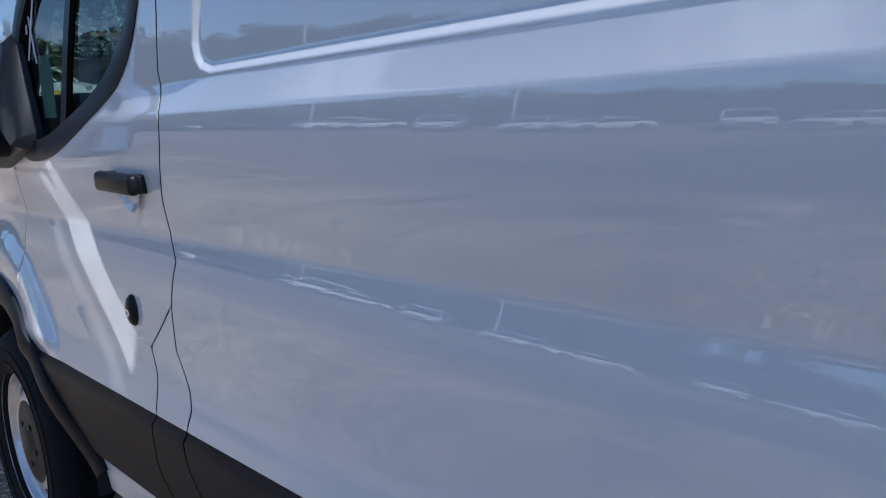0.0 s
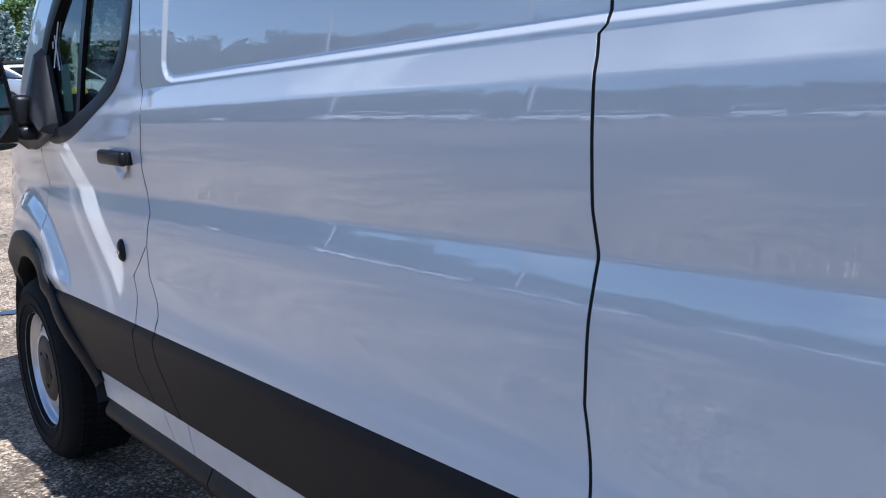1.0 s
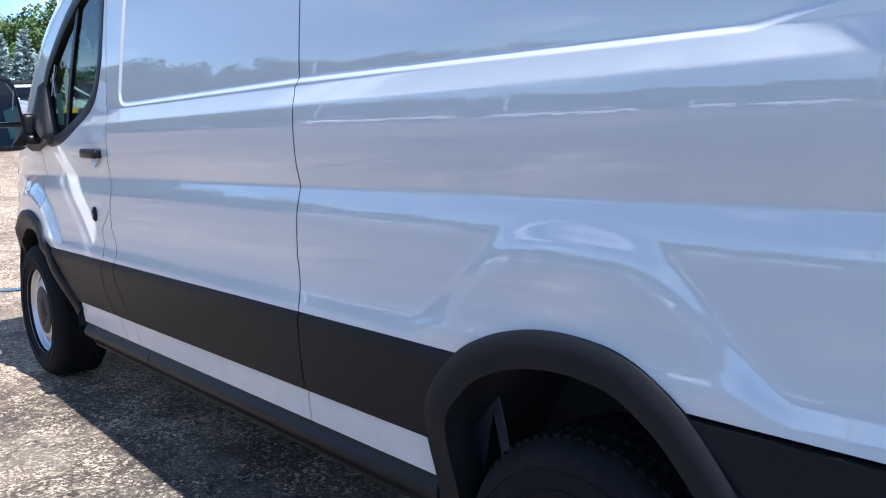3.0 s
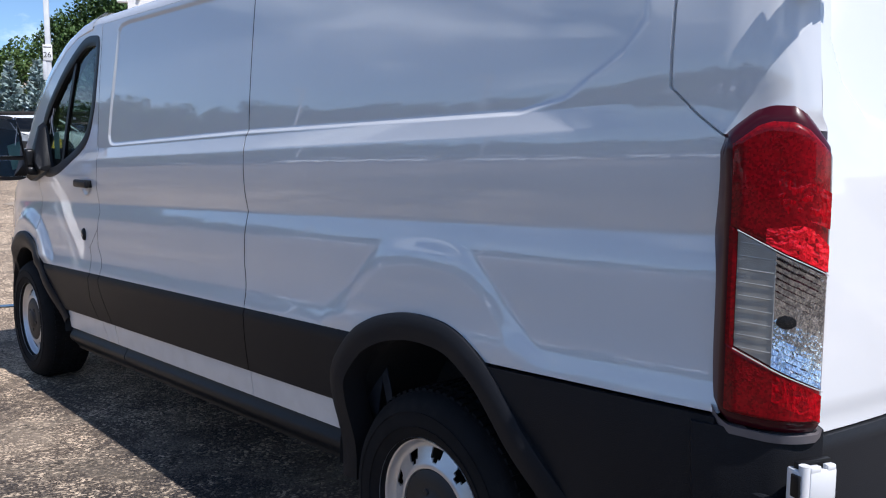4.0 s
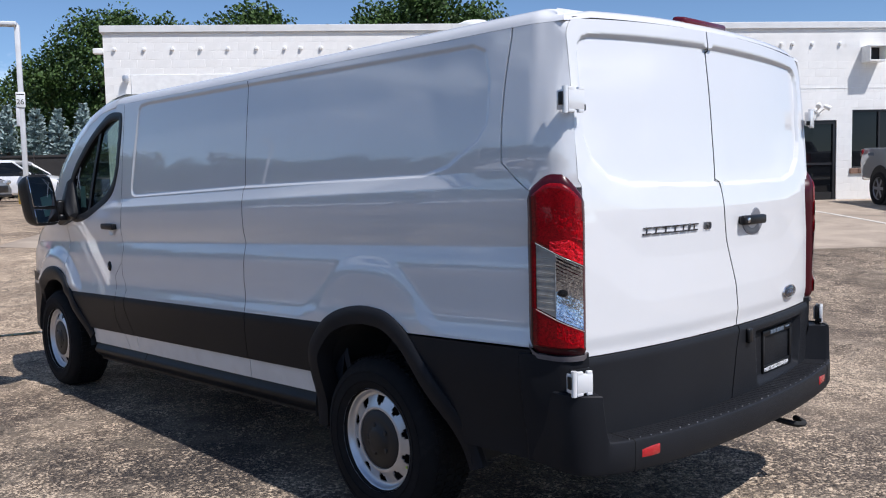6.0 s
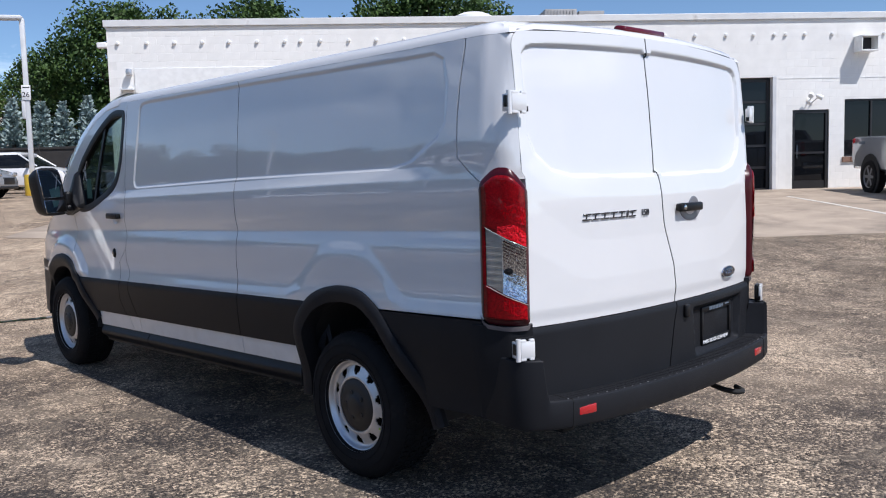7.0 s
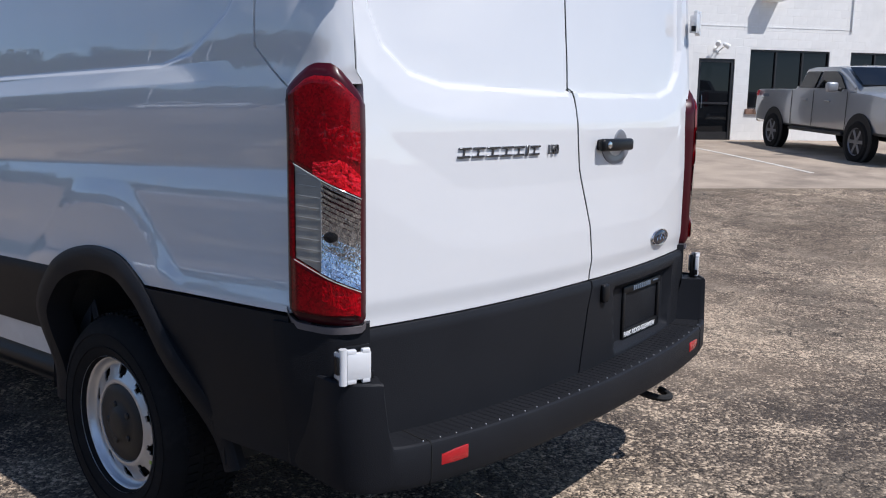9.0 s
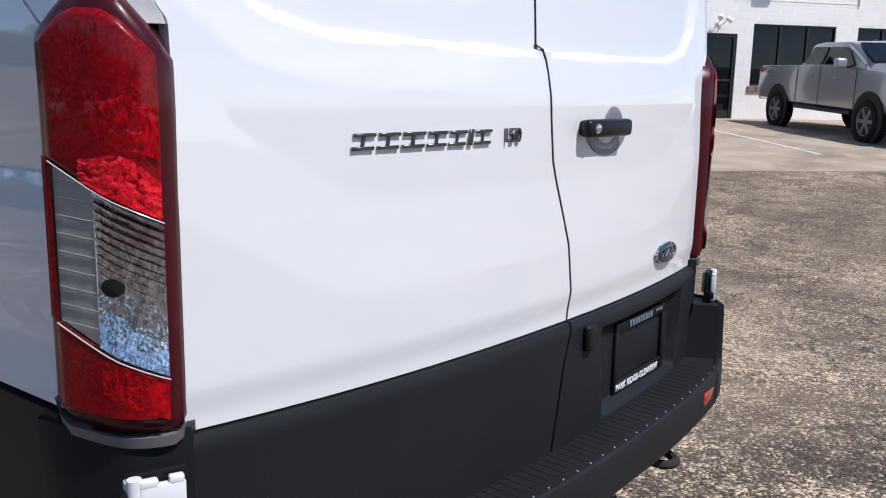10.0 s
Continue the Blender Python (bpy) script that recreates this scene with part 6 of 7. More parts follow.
LAMP_GLASS = material("headlamp", (0.6, 0.62, 0.65), 0.12, metal=0.6, coat=1.0, vary=0.1, scale=20)


def car_wheel(parent, x, y, r=0.34, w=0.24, bright=True):
    s = -1 if y > 0 else 1
    k = new("wheel")
    k.parent = parent
    k.location = (x, y, r)
    bm = bmesh.new()
    m = pose(0, 0, 0, 0, 0, 90 if s > 0 else -90)
    lathe(bm, [(r * 0.66, -w / 2), (r * 0.9, -w / 2), (r, -w * 0.36), (r, w * 0.36), (r * 0.9, w / 2), (r * 0.66, w / 2)], 32, "x", m, caps=False)
    part("tyre", bm, RUBBER, k)
    bm = bmesh.new()
    lathe(bm, [(r * 0.66, -w / 2 + 0.005), (r * 0.62, -w / 2 + 0.03), (r * 0.58, -w / 2 + 0.06)], 28, "x", m, caps=False)
    for i in range(6):
        t = 2 * math.pi * i / 6
        vs = box(bm, (-w / 2 + 0.035, r * 0.33, 0), (0.03, r * 0.60, r * 0.16), 0.008, seg=1)
        bmesh.ops.transform(bm, matrix=m @ Matrix.Rotation(t, 4, "X"), verts=vs)
    lathe(bm, [(r * 0.16, -w / 2 + 0.01), (0.002, -w / 2 + 0.005)], 12, "x", m)
    part("rim", bm, ALLOY, k)
    bm = bmesh.new()
    lathe(bm, [(r * 0.6, 0.0), (0.002, 0.0)], 16, "x", m)
    part("wheel_disc", bm, DARK, k)
    return k


def loft(stations, mat, name, parent, label="", sharp=35):
    """A body from cross-sections: (x, [(y, z), ...]) of the half, mirrored across the middle."""
    bm = bmesh.new()
    rows = []
    for x, sec in stations:
        full = [(-y, z) for y, z in sec] + [(y, z) for y, z in reversed(sec) if y > 1e-4]
        rows.append([bm.verts.new((x, y, z)) for y, z in full])
    for a, b in zip(rows, rows[1:]):
        for j in range(len(a) - 1):
            bm.faces.new((a[j], a[j + 1], b[j + 1], b[j]))
    bm.faces.new(rows[0])
    bm.faces.new(rows[-1])
    return part(name, bm, mat, parent, label, sharp)


def car_shape(name, label, paint, kind):
    """A road car with its nose towards +x, its wheels on the ground at z = 0."""
    ob = thing(name, label, "car")
    L, W, H, hood, belt = {"suv": (4.7, 0.93, 1.72, 1.08, 1.12), "saloon": (4.7, 0.91, 1.45, 0.92, 0.96), "van": (4.9, 0.95, 1.85, 1.10, 1.15)}[kind]
    h = L / 2
    c0, c1, c2, c3 = {"suv": (-2.25, -1.95, 0.35, 1.20), "saloon": (-1.75, -0.95, 0.30, 1.15), "van": (-2.35, -2.2, 0.7, 1.6)}[kind]

    def sec(z_top, w, low=0.28):
        return [(w * 0.86, low), (w * 0.97, low + 0.08), (w, 0.62), (w * 0.985, z_top - 0.12), (w * 0.93, z_top - 0.03), (w * 0.6, z_top + 0.02), (0.0, z_top + 0.03)]

    body = [(-h, sec(0.80, W * 0.80, 0.42)), (-h + 0.06, sec(belt - 0.10, W * 0.90, 0.36)), (-h + 0.35, sec(belt, W * 0.97)), (-1.2, sec(belt, W)), (0.4, sec(belt - 0.02, W)), (c3, sec(hood + 0.02, W)), (h - 0.55, sec(hood - 0.06, W * 0.97)), (h - 0.15, sec(hood - 0.18, W * 0.90, 0.32)), (h, sec(0.66, W * 0.74, 0.38))]
    loft(body, paint, "body", ob)

    def cab(t, z0, wr, wb):
        return [(wb, z0), (wb - 0.02, z0 + 0.06), (wr + 0.05, t - 0.10), (wr - 0.03, t - 0.02), (wr * 0.6, t), (0.0, t + 0.012)]

    z0 = belt - 0.06
    glass_ = [(c0, cab(z0 + 0.10, z0, W * 0.74, W * 0.86)), (c1, cab(H - 0.03, z0, W * 0.76, W * 0.93)), (c2, cab(H - 0.01, z0, W * 0.77, W * 0.95)), (c3, cab(z0 + 0.09, z0, W * 0.76, W * 0.93))]
    loft(glass_, DARK_GLASS, "window_band", ob, "dark windows")
    roof_ = [(c1 - 0.06, [(W * 0.80, H - 0.13), (W * 0.76, H - 0.02), (W * 0.5, H + 0.005), (0, H + 0.015)]), (c1 + 0.3, [(W * 0.825, H - 0.10), (W * 0.78, H - 0.005), (W * 0.5, H + 0.02), (0, H + 0.03)]), (c2 - 0.1, [(W * 0.825, H - 0.10), (W * 0.78, H), (W * 0.5, H + 0.022), (0, H + 0.03)]), (c2 + 0.12, [(W * 0.80, H - 0.14), (W * 0.76, H - 0.06), (W * 0.5, H - 0.03), (0, H - 0.02)])]
    loft(roof_, paint, "roof", ob)
    for s in (-1, 1):
        for xa, za, xb, zb in ((c2 + 0.1, H - 0.12, c3 - 0.02, z0 + 0.06), (c1 - 0.04, H - 0.12, c0 + 0.03, z0 + 0.08), (-0.62, H - 0.08, -0.60, z0 + 0.02)):
            bm = bmesh.new()
            tube(bm, [(xa, s * (W * 0.81), za), ((xa + xb) / 2, s * (W * 0.875), (za + zb) / 2), (xb, s * (W * 0.935), zb)], 0.035, 6)
            part("pillar", bm, FRAME if xa == -0.62 else paint, ob)
        bm = bmesh.new()
        box(bm, (h - 0.16, s * W * 0.64, hood - 0.24), (0.26, 0.34, 0.13), 0.04)
        part("headlamp", bm, LAMP_GLASS, ob)
        bm = bmesh.new()
        box(bm, (-h + 0.08, s * W * 0.76, belt - 0.16), (0.14, 0.18, 0.26), 0.03)
        part("tail_lamp", bm, RED_BRIGHT, ob)
        bm = bmesh.new()
        box(bm, (c3 - 0.35, s * (W + 0.09), belt + 0.03), (0.12, 0.20, 0.14), 0.04)
        part("door_mirror", bm, FRAME, ob)
    bm = bmesh.new()
    box(bm, (h - 0.05, 0, 0.60), (0.12, W * 0.95, 0.26), 0.04)
    box(bm, (h - 0.05, 0, 0.38), (0.16, W * 1.45, 0.10), 0.03)
    part("grille", bm, FRAME, ob)
    for s in (-1, 1):
        for x in (-1.35, 1.42):
            bm = bmesh.new()
            lathe(bm, [(0.40, -0.03), (0.405, 0.0), (0.40, 0.006), (0.30, 0.006)], 24, "x", pose(x, s * (W - 0.004), 0.36, 0, 0, 90 * s), caps=False)
            lathe(bm, [(0.39, 0.004), (0.002, 0.004)], 24, "x", pose(x, s * (W - 0.004), 0.36, 0, 0, 90 * s))
            part("wheel_arch", bm, DARK, ob)
    for x in (-1.35, 1.42):
        for s in (-1, 1):
            car_wheel(ob, x, s * (W - 0.085))
    return ob


def place(ob, x, y, heading):
    ob.matrix_world = pose(x, y, ground_height(x, y), 0, 0, heading)
    return ob


def copied(ob, x, y, heading, label=""):
    c = copy_thing(ob, pose(x, y, ground_height(x, y), 0, 0, heading))
    if label:
        c["label"] = label
    return c


# parked towards the back fence
suv_white = place(car_shape("parked_suv", "white sport utility car parked on the lot", CAR_WHITE, "suv"), 8.5, 35.7, -44)
suv_white["group"] = "cars on the lot"
van_white = tagged(place(car_shape("parked_minivan", "white minivan parked on the lot", CAR_WHITE, "van"), -0.6, 33.4, -42), group="cars on the lot")
saloon_white = tagged(place(car_shape("parked_saloon", "white saloon car parked on the lot", CAR_WHITE, "saloon"), 4.2, 40.2, -44), group="cars on the lot")
suv_dark = tagged(place(car_shape("parked_suv", "charcoal sport utility car before the fence", CAR_DARK, "suv"), 13.6, 37.6, -44), group="cars on the lot")
saloon_blue = tagged(place(car_shape("parked_saloon", "dark blue saloon car parked on the lot", CAR_BLUE, "saloon"), 1.5, 37.0, -60), group="cars on the lot")
saloon_red = tagged(place(car_shape("parked_saloon", "red saloon car parked on the lot", CAR_RED, "saloon"), -3.4, 35.0, -60), group="cars on the lot")
tagged(place(car_shape("parked_crossover", "silver crossover car parked beside a lamp post", SILVER, "suv"), 4.3, 30.5, -40), group="cars on the lot")
# facing row across the aisle, seen mirrored in the van's paint
row = [suv_white, saloon_white, suv_dark, saloon_white, van_white, saloon_blue, suv_white, saloon_white, suv_dark, van_white, saloon_white, suv_white, van_white, saloon_blue, saloon_white, suv_white, suv_dark, saloon_white, van_white, saloon_white, suv_white, saloon_red, saloon_white, suv_white, suv_dark, saloon_white]
for i, src in enumerate(row):
    y = -16.0 + 3.4 * i + (0.5 if i % 3 else -0.4) + (2.6 if i > 5 else 0) + (3.0 if i > 11 else 0)
    if i % 5 != 3:
        copied(src, -25.5 - 0.9 * ((i * 3) % 4), y + 0.7 * ((i * 5) % 3), (4, -3, -32, 10, -24, -40, 2)[i % 7])
for i, src in enumerate((saloon_white, suv_dark, saloon_white, van_white, suv_white, saloon_blue)):
    copied(src, -31 + 5.2 * i, -33.0 - 0.3 * i, 88)


# ---- pickup ----
def pickup():
    """Crew-cab pickup, nose towards +x."""
    ob = thing("pickup_truck", "silver crew-cab pickup truck parked beside the workshop", "pickup truck", group="")
    W = 1.0

    def sec(top, w, low=0.55, belt_in=0.0):
        return [(w * 0.88, low), (w * 0.97, low + 0.06), (w, low + 0.25), (w * 0.99, top - 0.18), (w * 0.95 - belt_in, top - 0.02), (w * 0.90 - belt_in, top), (0.0, top + 0.02)]

    loft([(-2.95, sec(1.30, W * 0.97, 0.62)), (-2.90, sec(1.36, W * 0.985, 0.58)), (-1.05, sec(1.38, W))], SILVER, "bed", ob)
    loft([(-1.03, sec(1.40, W)), (0.2, sec(1.40, W)), (1.30, sec(1.38, W))], SILVER, "cab_body", ob)
    loft([(1.31, sec(1.37, W)), (2.0, sec(1.34, W * 0.99)), (2.55, sec(1.27, W * 0.96)), (2.80, sec(1.16, W * 0.90)), (2.88, sec(1.0, W * 0.84))], SILVER, "front_end", ob)

    def cab(t, wr, wb, z0=1.36):
        return [(wb, z0), (wb - 0.02, z0 + 0.08), (wr + 0.04, t - 0.10), (wr - 0.02, t - 0.02), (wr * 0.6, t + 0.005), (0, t + 0.02)]

    loft([(-1.02, cab(1.50, 0.80, 0.92)), (-0.86, cab(1.84, 0.76, 0.93)), (-0.5, cab(1.88, 0.77, 0.94)), (0.50, cab(1.88, 0.77, 0.95)), (0.72, cab(1.84, 0.77, 0.95)), (1.48, cab(1.46, 0.80, 0.93))], SILVER, "cab_upper", ob)

    def pane(name, corners, thick, label):
        bm = bmesh.new()
        mid = sum((Vector(c) for c in corners), Vector()) / len(corners)
        n = (Vector(corners[1]) - Vector(corners[0])).cross(Vector(corners[2]) - Vector(corners[1])).normalized()
        lo_, hi_ = [bm.verts.new(Vector(c) - n * thick) for c in corners], [bm.verts.new(mid + (Vector(c) - mid) * 0.985 + n * thick) for c in corners]
        bm.faces.new(lo_)
        bm.faces.new(hi_)
        for i in range(len(corners)):
            j = (i + 1) % len(corners)
            bm.faces.new((lo_[i], lo_[j], hi_[j], hi_[i]))
        part(name, bm, DARK_GLASS, ob, label)

    def on_side(s, x, z):
        return (x, s * (0.945 - (z - 1.44) * 0.345), z)

    for s in (-1, 1):
        pane("side_window", [on_side(s, x, z) for x, z in ((-0.82, 1.42), (-0.12, 1.42), (-0.10, 1.765), (-0.68, 1.765))], 0.016, "dark tinted side window")
        pane("side_window", [on_side(s, x, z) for x, z in ((-0.02, 1.42), (1.14, 1.42), (0.78, 1.66), (0.55, 1.765), (-0.01, 1.765))], 0.016, "dark tinted side window")
        bm = bmesh.new()
        tube(bm, [(0.58, s * 0.80, 1.785), (1.0, s * 0.862, 1.64), (1.46, s * 0.925, 1.43)], 0.030, 8)
        part("pillar", bm, SILVER, ob)
    pane("windscreen", [(0.76, -0.70, 1.845), (0.76, 0.70, 1.845), (1.46, 0.78, 1.50), (1.46, -0.78, 1.50)], 0.012, "dark windscreen")
    pane("rear_window", [(-0.885, -0.62, 1.80), (-0.885, 0.62, 1.80), (-1.01, 0.70, 1.54), (-1.01, -0.70, 1.54)], 0.012, "dark rear window")
    for s in (-1, 1):
        bm = bmesh.new()
        box(bm, (0.98, s * 1.17, 1.45), (0.14, 0.24, 0.20), 0.05, seg=3)
        mr = part("door_mirror", bm, SILVER, ob)
        bm = bmesh.new()
        tube(bm, [(1.0, s * 0.97, 1.40), (1.0, s * 1.08, 1.42)], 0.04, 8)
        part("mirror_arm", bm, FRAME, mr)
        for x in (-0.42, 0.55):
            bm = bmesh.new()
            box(bm, (x, s * 1.015, 1.16), (0.22, 0.035, 0.04), 0.012)
            part("door_handle", bm, SILVER, ob)
        for x in (-1.035, -0.06, 1.30):
            bm = bmesh.new()
            box(bm, (x, s * 1.0, 1.0), (0.012, 0.008, 0.76), 0)
            part("door_gap", bm, FRAME, ob)
        for x in (-1.87, 1.81):
            bm = bmesh.new()
            lathe(bm, [(0.50, -0.02), (0.505, 0.0), (0.50, 0.006), (0.002, 0.004)], 28, "x", pose(x, s * 1.0, 0.46, 0, 0, 90 * s))
            part("wheel_arch", bm, DARK, ob)
            car_wheel(ob, x, s * 0.90, 0.41, 0.27)
        bm = bmesh.new()
        box(bm, (-2.90, s * 0.90, 1.12), (0.16, 0.14, 0.42), 0.03)
        part("tail_lamp", bm, RED_BRIGHT, ob, "red tail lamp")
        bm = bmesh.new()
        box(bm, (2.72, s * 0.80, 1.02), (0.32, 0.24, 0.24), 0.05)
        part("headlamp", bm, LAMP_GLASS, ob)
        bm = bmesh.new()
        box(bm, (-2.35, s * 1.004, 1.22), (0.30, 0.006, 0.07), 0.002, seg=1)
        part("decal_bar", bm, GREY_PRINT, ob)
        bm = bmesh.new()
        box(bm, (0.05, s * 0.94, 0.52), (2.3, 0.14, 0.07), 0.025)
        part("side_step", bm, FRAME, ob)
    bm = bmesh.new()
    box(bm, (2.90, 0, 0.95), (0.10, 1.2, 0.42), 0.04)
    part("grille", bm, FRAME, ob)
    bm = bmesh.new()
    box(bm, (2.92, 0, 0.62), (0.22, 1.86, 0.24), 0.06, seg=3)
    part("front_bumper", bm, CHROME, ob, "chrome front bumper")
    bm = bmesh.new()
    box(bm, (-2.98, 0, 0.66), (0.18, 1.8, 0.20), 0.05)
    part("rear_bumper", bm, CHROME, ob)
    bm = bmesh.new()
    box(bm, (-0.1, 0, 0.55), (5.2, 1.3, 0.22), 0.05)
    part("chassis", bm, DARK, ob)
    bm = bmesh.new()
    box(bm, (0.1, 0.0, 1.915), (0.14, 0.03, 0.045), 0.01)
    part("roof_antenna", bm, FRAME, ob)
    return ob


rw, fw = Vector((18.35, 4.75, 0)), Vector((15.75, 2.20, 0))
hd = (fw - rw).normalized()
mid = (rw + fw) / 2 + Vector((-hd.y, hd.x, 0)) * 0.98
truck = pickup()
tilt_ = math.degrees(math.atan2(ground_height(fw.x, fw.y) - ground_height(rw.x, rw.y), 3.68))
truck.matrix_world = Matrix.Translation((mid.x, mid.y, (ground_height(fw.x, fw.y) + ground_height(rw.x, rw.y)) / 2 - 0.01)) @ Matrix.Rotation(math.atan2(hd.y, hd.x), 4, "Z") @ Matrix.Rotation(radians(-tilt_), 4, "Y")


# ---- lamp posts ----
SIGN_WHITE = material("white_sign", (0.75, 0.75, 0.74), 0.6, vary=0.04)
SIGN_INK = material("black_print", (0.015, 0.015, 0.015), 0.6)
YELLOW = material("yellow_paint", (0.62, 0.42, 0.04), 0.6, vary=0.15, scale=4)


def lamp_post(x, y, h=7.4, heading=0.0, sign=False):
    ob = thing("lamp_post", "pale grey square lamp post with a flat lamp head", "lamp post", pose(x, y, ground_height(x, y), 0, 0, heading), group="lamp posts")
    bm = bmesh.new()
    box(bm, (0, 0, h / 2), (0.17, 0.17, h), 0.02)
    part("pole", bm, GREY_METAL, ob)
    bm = bmesh.new()
    lathe(bm, [(0.30, 0.0), (0.30, 0.75), (0.27, 0.80), (0.002, 0.80)], 20, "z")
    part("base", bm, YELLOW, ob, "yellow painted concrete base")
    bm = bmesh.new()
    box(bm, (-0.45, 0, h + 0.02), (0.95, 0.42, 0.16), 0.05, seg=3)
    part("lamp_head", bm, GREY_METAL, ob)
    if sign:
        bm = bmesh.new()
        box(bm, (0, -0.11, 3.87), (0.32, 0.02, 0.56), 0.006)
        sg = part("sign", bm, SIGN_WHITE, ob, "white sign with black number")
        lettering("sign_number", "26", 0.27, pose(-0.148, -0.122, 3.70, 90, 0, 0), SIGN_INK, sg, 0.001)
        bm = bmesh.new()
        box(bm, (0, -0.122, 4.06), (0.27, 0.004, 0.035), 0)
        part("sign_bar", bm, SIGN_INK, sg)
        bm = bmesh.new()
        box(bm, (-0.13, -0.05, 3.25), (0.12, 0.10, 0.70), 0.02)
        part("control_box", bm, GREY_METAL, ob)
    return ob


lamp_post(7.58, 31.2, 6.62, -30, True)
for y in (-12.0, 6.0, 11.0, 30.0, 48.0):
    lamp_post(-30.0, y, 8.0, 180)

# ---- fence and house ----
FENCE = material("dark_fence_boards", (0.035, 0.032, 0.03), 0.85, vary=0.2, scale=3)
fence = thing("fence", "dark screened fence behind the parked cars", "fence", pose(11.6, 42.5, ground_height(11.6, 42.5) + 0.15, 0, 0, -43))
for i in range(26):
    bm = bmesh.new()
    box(bm, (-26 + 2.0 * i, 0, 1.05), (0.07, 0.07, 2.2), 0.01)
    part("post", bm, FENCE, fence)
    if i < 25:
        bm = bmesh.new()
        box(bm, (-25 + 2.0 * i, 0, 1.05), (1.94, 0.03, 1.95), 0.004, seg=1)
        part("panel", bm, FENCE, fence)
        for z in (0.25, 1.95):
            bm = bmesh.new()
            box(bm, (-25 + 2.0 * i, -0.04, z), (1.94, 0.04, 0.09), 0.004, seg=1)
            part("rail", bm, FENCE, fence)
ROOF_TAN = material("tan_shingles", (0.30, 0.25, 0.19), 0.9, vary=0.15, scale=6, bump=0.5, bump_scale=40)
HOUSE_WALL = material("cream_siding", (0.55, 0.52, 0.46), 0.8, vary=0.06, scale=3)
house = thing("house", "low cream house with a tan shingle roof beyond the trees", "house", pose(14, 80, 3.0, 0, 0, -30))
bm = bmesh.new()
box(bm, (0, 0, 1.6), (22, 9, 3.2), 0.02)
part("wall", bm, HOUSE_WALL, house)
bm = bmesh.new()
vs = [bm.verts.new(p) for p in ((-11.8, -5.3, 3.1), (11.8, -5.3, 3.1), (11.8, 5.3, 3.1), (-11.8, 5.3, 3.1), (-8, 0, 5.6), (8, 0, 5.6))]
for f in ((0, 1, 5, 4), (1, 2, 5), (2, 3, 4, 5), (3, 0, 4), (3, 2, 1, 0)):
    bm.faces.new([vs[i] for i in f])
part("roof", bm, ROOF_TAN, house, sharp=10)
for x in (-8, -4, 1, 5, 9):
    bm = bmesh.new()
    box(bm, (x, -4.51, 1.7), (1.4, 0.06, 1.2), 0.01)
    part("window", bm, DARK_GLASS, house)

# ---- blocks of the workshop's front ----
def block_free(u0, u1, z0, z1):
    """Whether a block lies clear of the openings and within the front."""
    if z1 > 5.16 or u1 > LENGTH:
        return False
    return not any(u1 > o[0] + 0.01 and u0 < o[1] - 0.01 and z1 > o[2] + 0.01 and z0 < o[3] - 0.01 for o in OPENINGS)


def block_mesh(u):
    bm = bmesh.new()
    box(bm, (u / 2, 0.0045, 0.098), (u, 0.015, 0.196), 0.004, seg=1)
    return link_mesh("block", bm, BLOCK)


whole = block_mesh(0.396)
rest_v, rest_f = [], []
single = 0
for j in range(24):
    z = 0.36 + 0.2 * j
    for i in range(68):
        u = 0.4 * i + (0.2 if j % 2 else 0.0)
        if not block_free(u, u + 0.396, z, z + 0.196):
            for u0 in (u, u + 0.2):
                if block_free(u0, u0 + 0.196, z, z + 0.196):
                    k = len(rest_v)
                    rest_v += [(x, y, zz) for y in (-0.003, 0.0118) for x, zz in ((u0, z), (u0 + 0.196, z), (u0 + 0.196, z + 0.196), (u0, z + 0.196))]
                    rest_f += [(k, k + 1, k + 2, k + 3), (k + 4, k + 5, k + 1, k), (k + 5, k + 6, k + 2, k + 1), (k + 6, k + 7, k + 3, k + 2), (k + 7, k + 4, k, k + 3)]
            continue
        if ((u < 5.4 and z > 3.3) or (17.0 < u < 22.0 and z < 4.2)) and single < 300:
            b_ = new("block", whole)
            b_.parent = workshop
            b_.location = (u, 0, z)
            single += 1
        else:
            k = len(rest_v)
            rest_v += [(x, y, zz) for y in (-0.003, 0.0118) for x, zz in ((u, z), (u + 0.396, z), (u + 0.396, z + 0.196), (u, z + 0.196))]
            rest_f += [(k, k + 1, k + 2, k + 3), (k + 4, k + 5, k + 1, k), (k + 5, k + 6, k + 2, k + 1), (k + 6, k + 7, k + 3, k + 2), (k + 7, k + 4, k, k + 3)]
me_ = bpy.data.meshes.new("block_work")
me_.from_pydata(rest_v, [], rest_f)
me_.materials.append(BLOCK)
rest_ = new("block_work", me_)
rest_.parent = workshop
tagged(rest_, kind="stuff")

# ---- trees ----
BARK = material("grey_brown_bark", (0.10, 0.075, 0.055), 0.95, vary=0.3, scale=7, bump=0.8, bump_scale=30)


def leaf_material(name, a, b, rough=0.6):
    m = bpy.data.materials.new(name)
    m.use_nodes = True
    nd, ln = m.node_tree.nodes, m.node_tree.links
    p = nd["Principled BSDF"]
    p.inputs["Roughness"].default_value = rough
    p.inputs["Specular IOR Level"].default_value = 0.3
    g = nd.new("ShaderNodeNewGeometry")
    r = nd.new("ShaderNodeValToRGB")
    r.color_ramp.elements[0].color = (*a, 1)
    r.color_ramp.elements[1].color = (*b, 1)
    ln.new(g.outputs["Random Per Island"], r.inputs[0])
    ln.new(r.outputs[0], p.inputs["Base Color"])
    return m


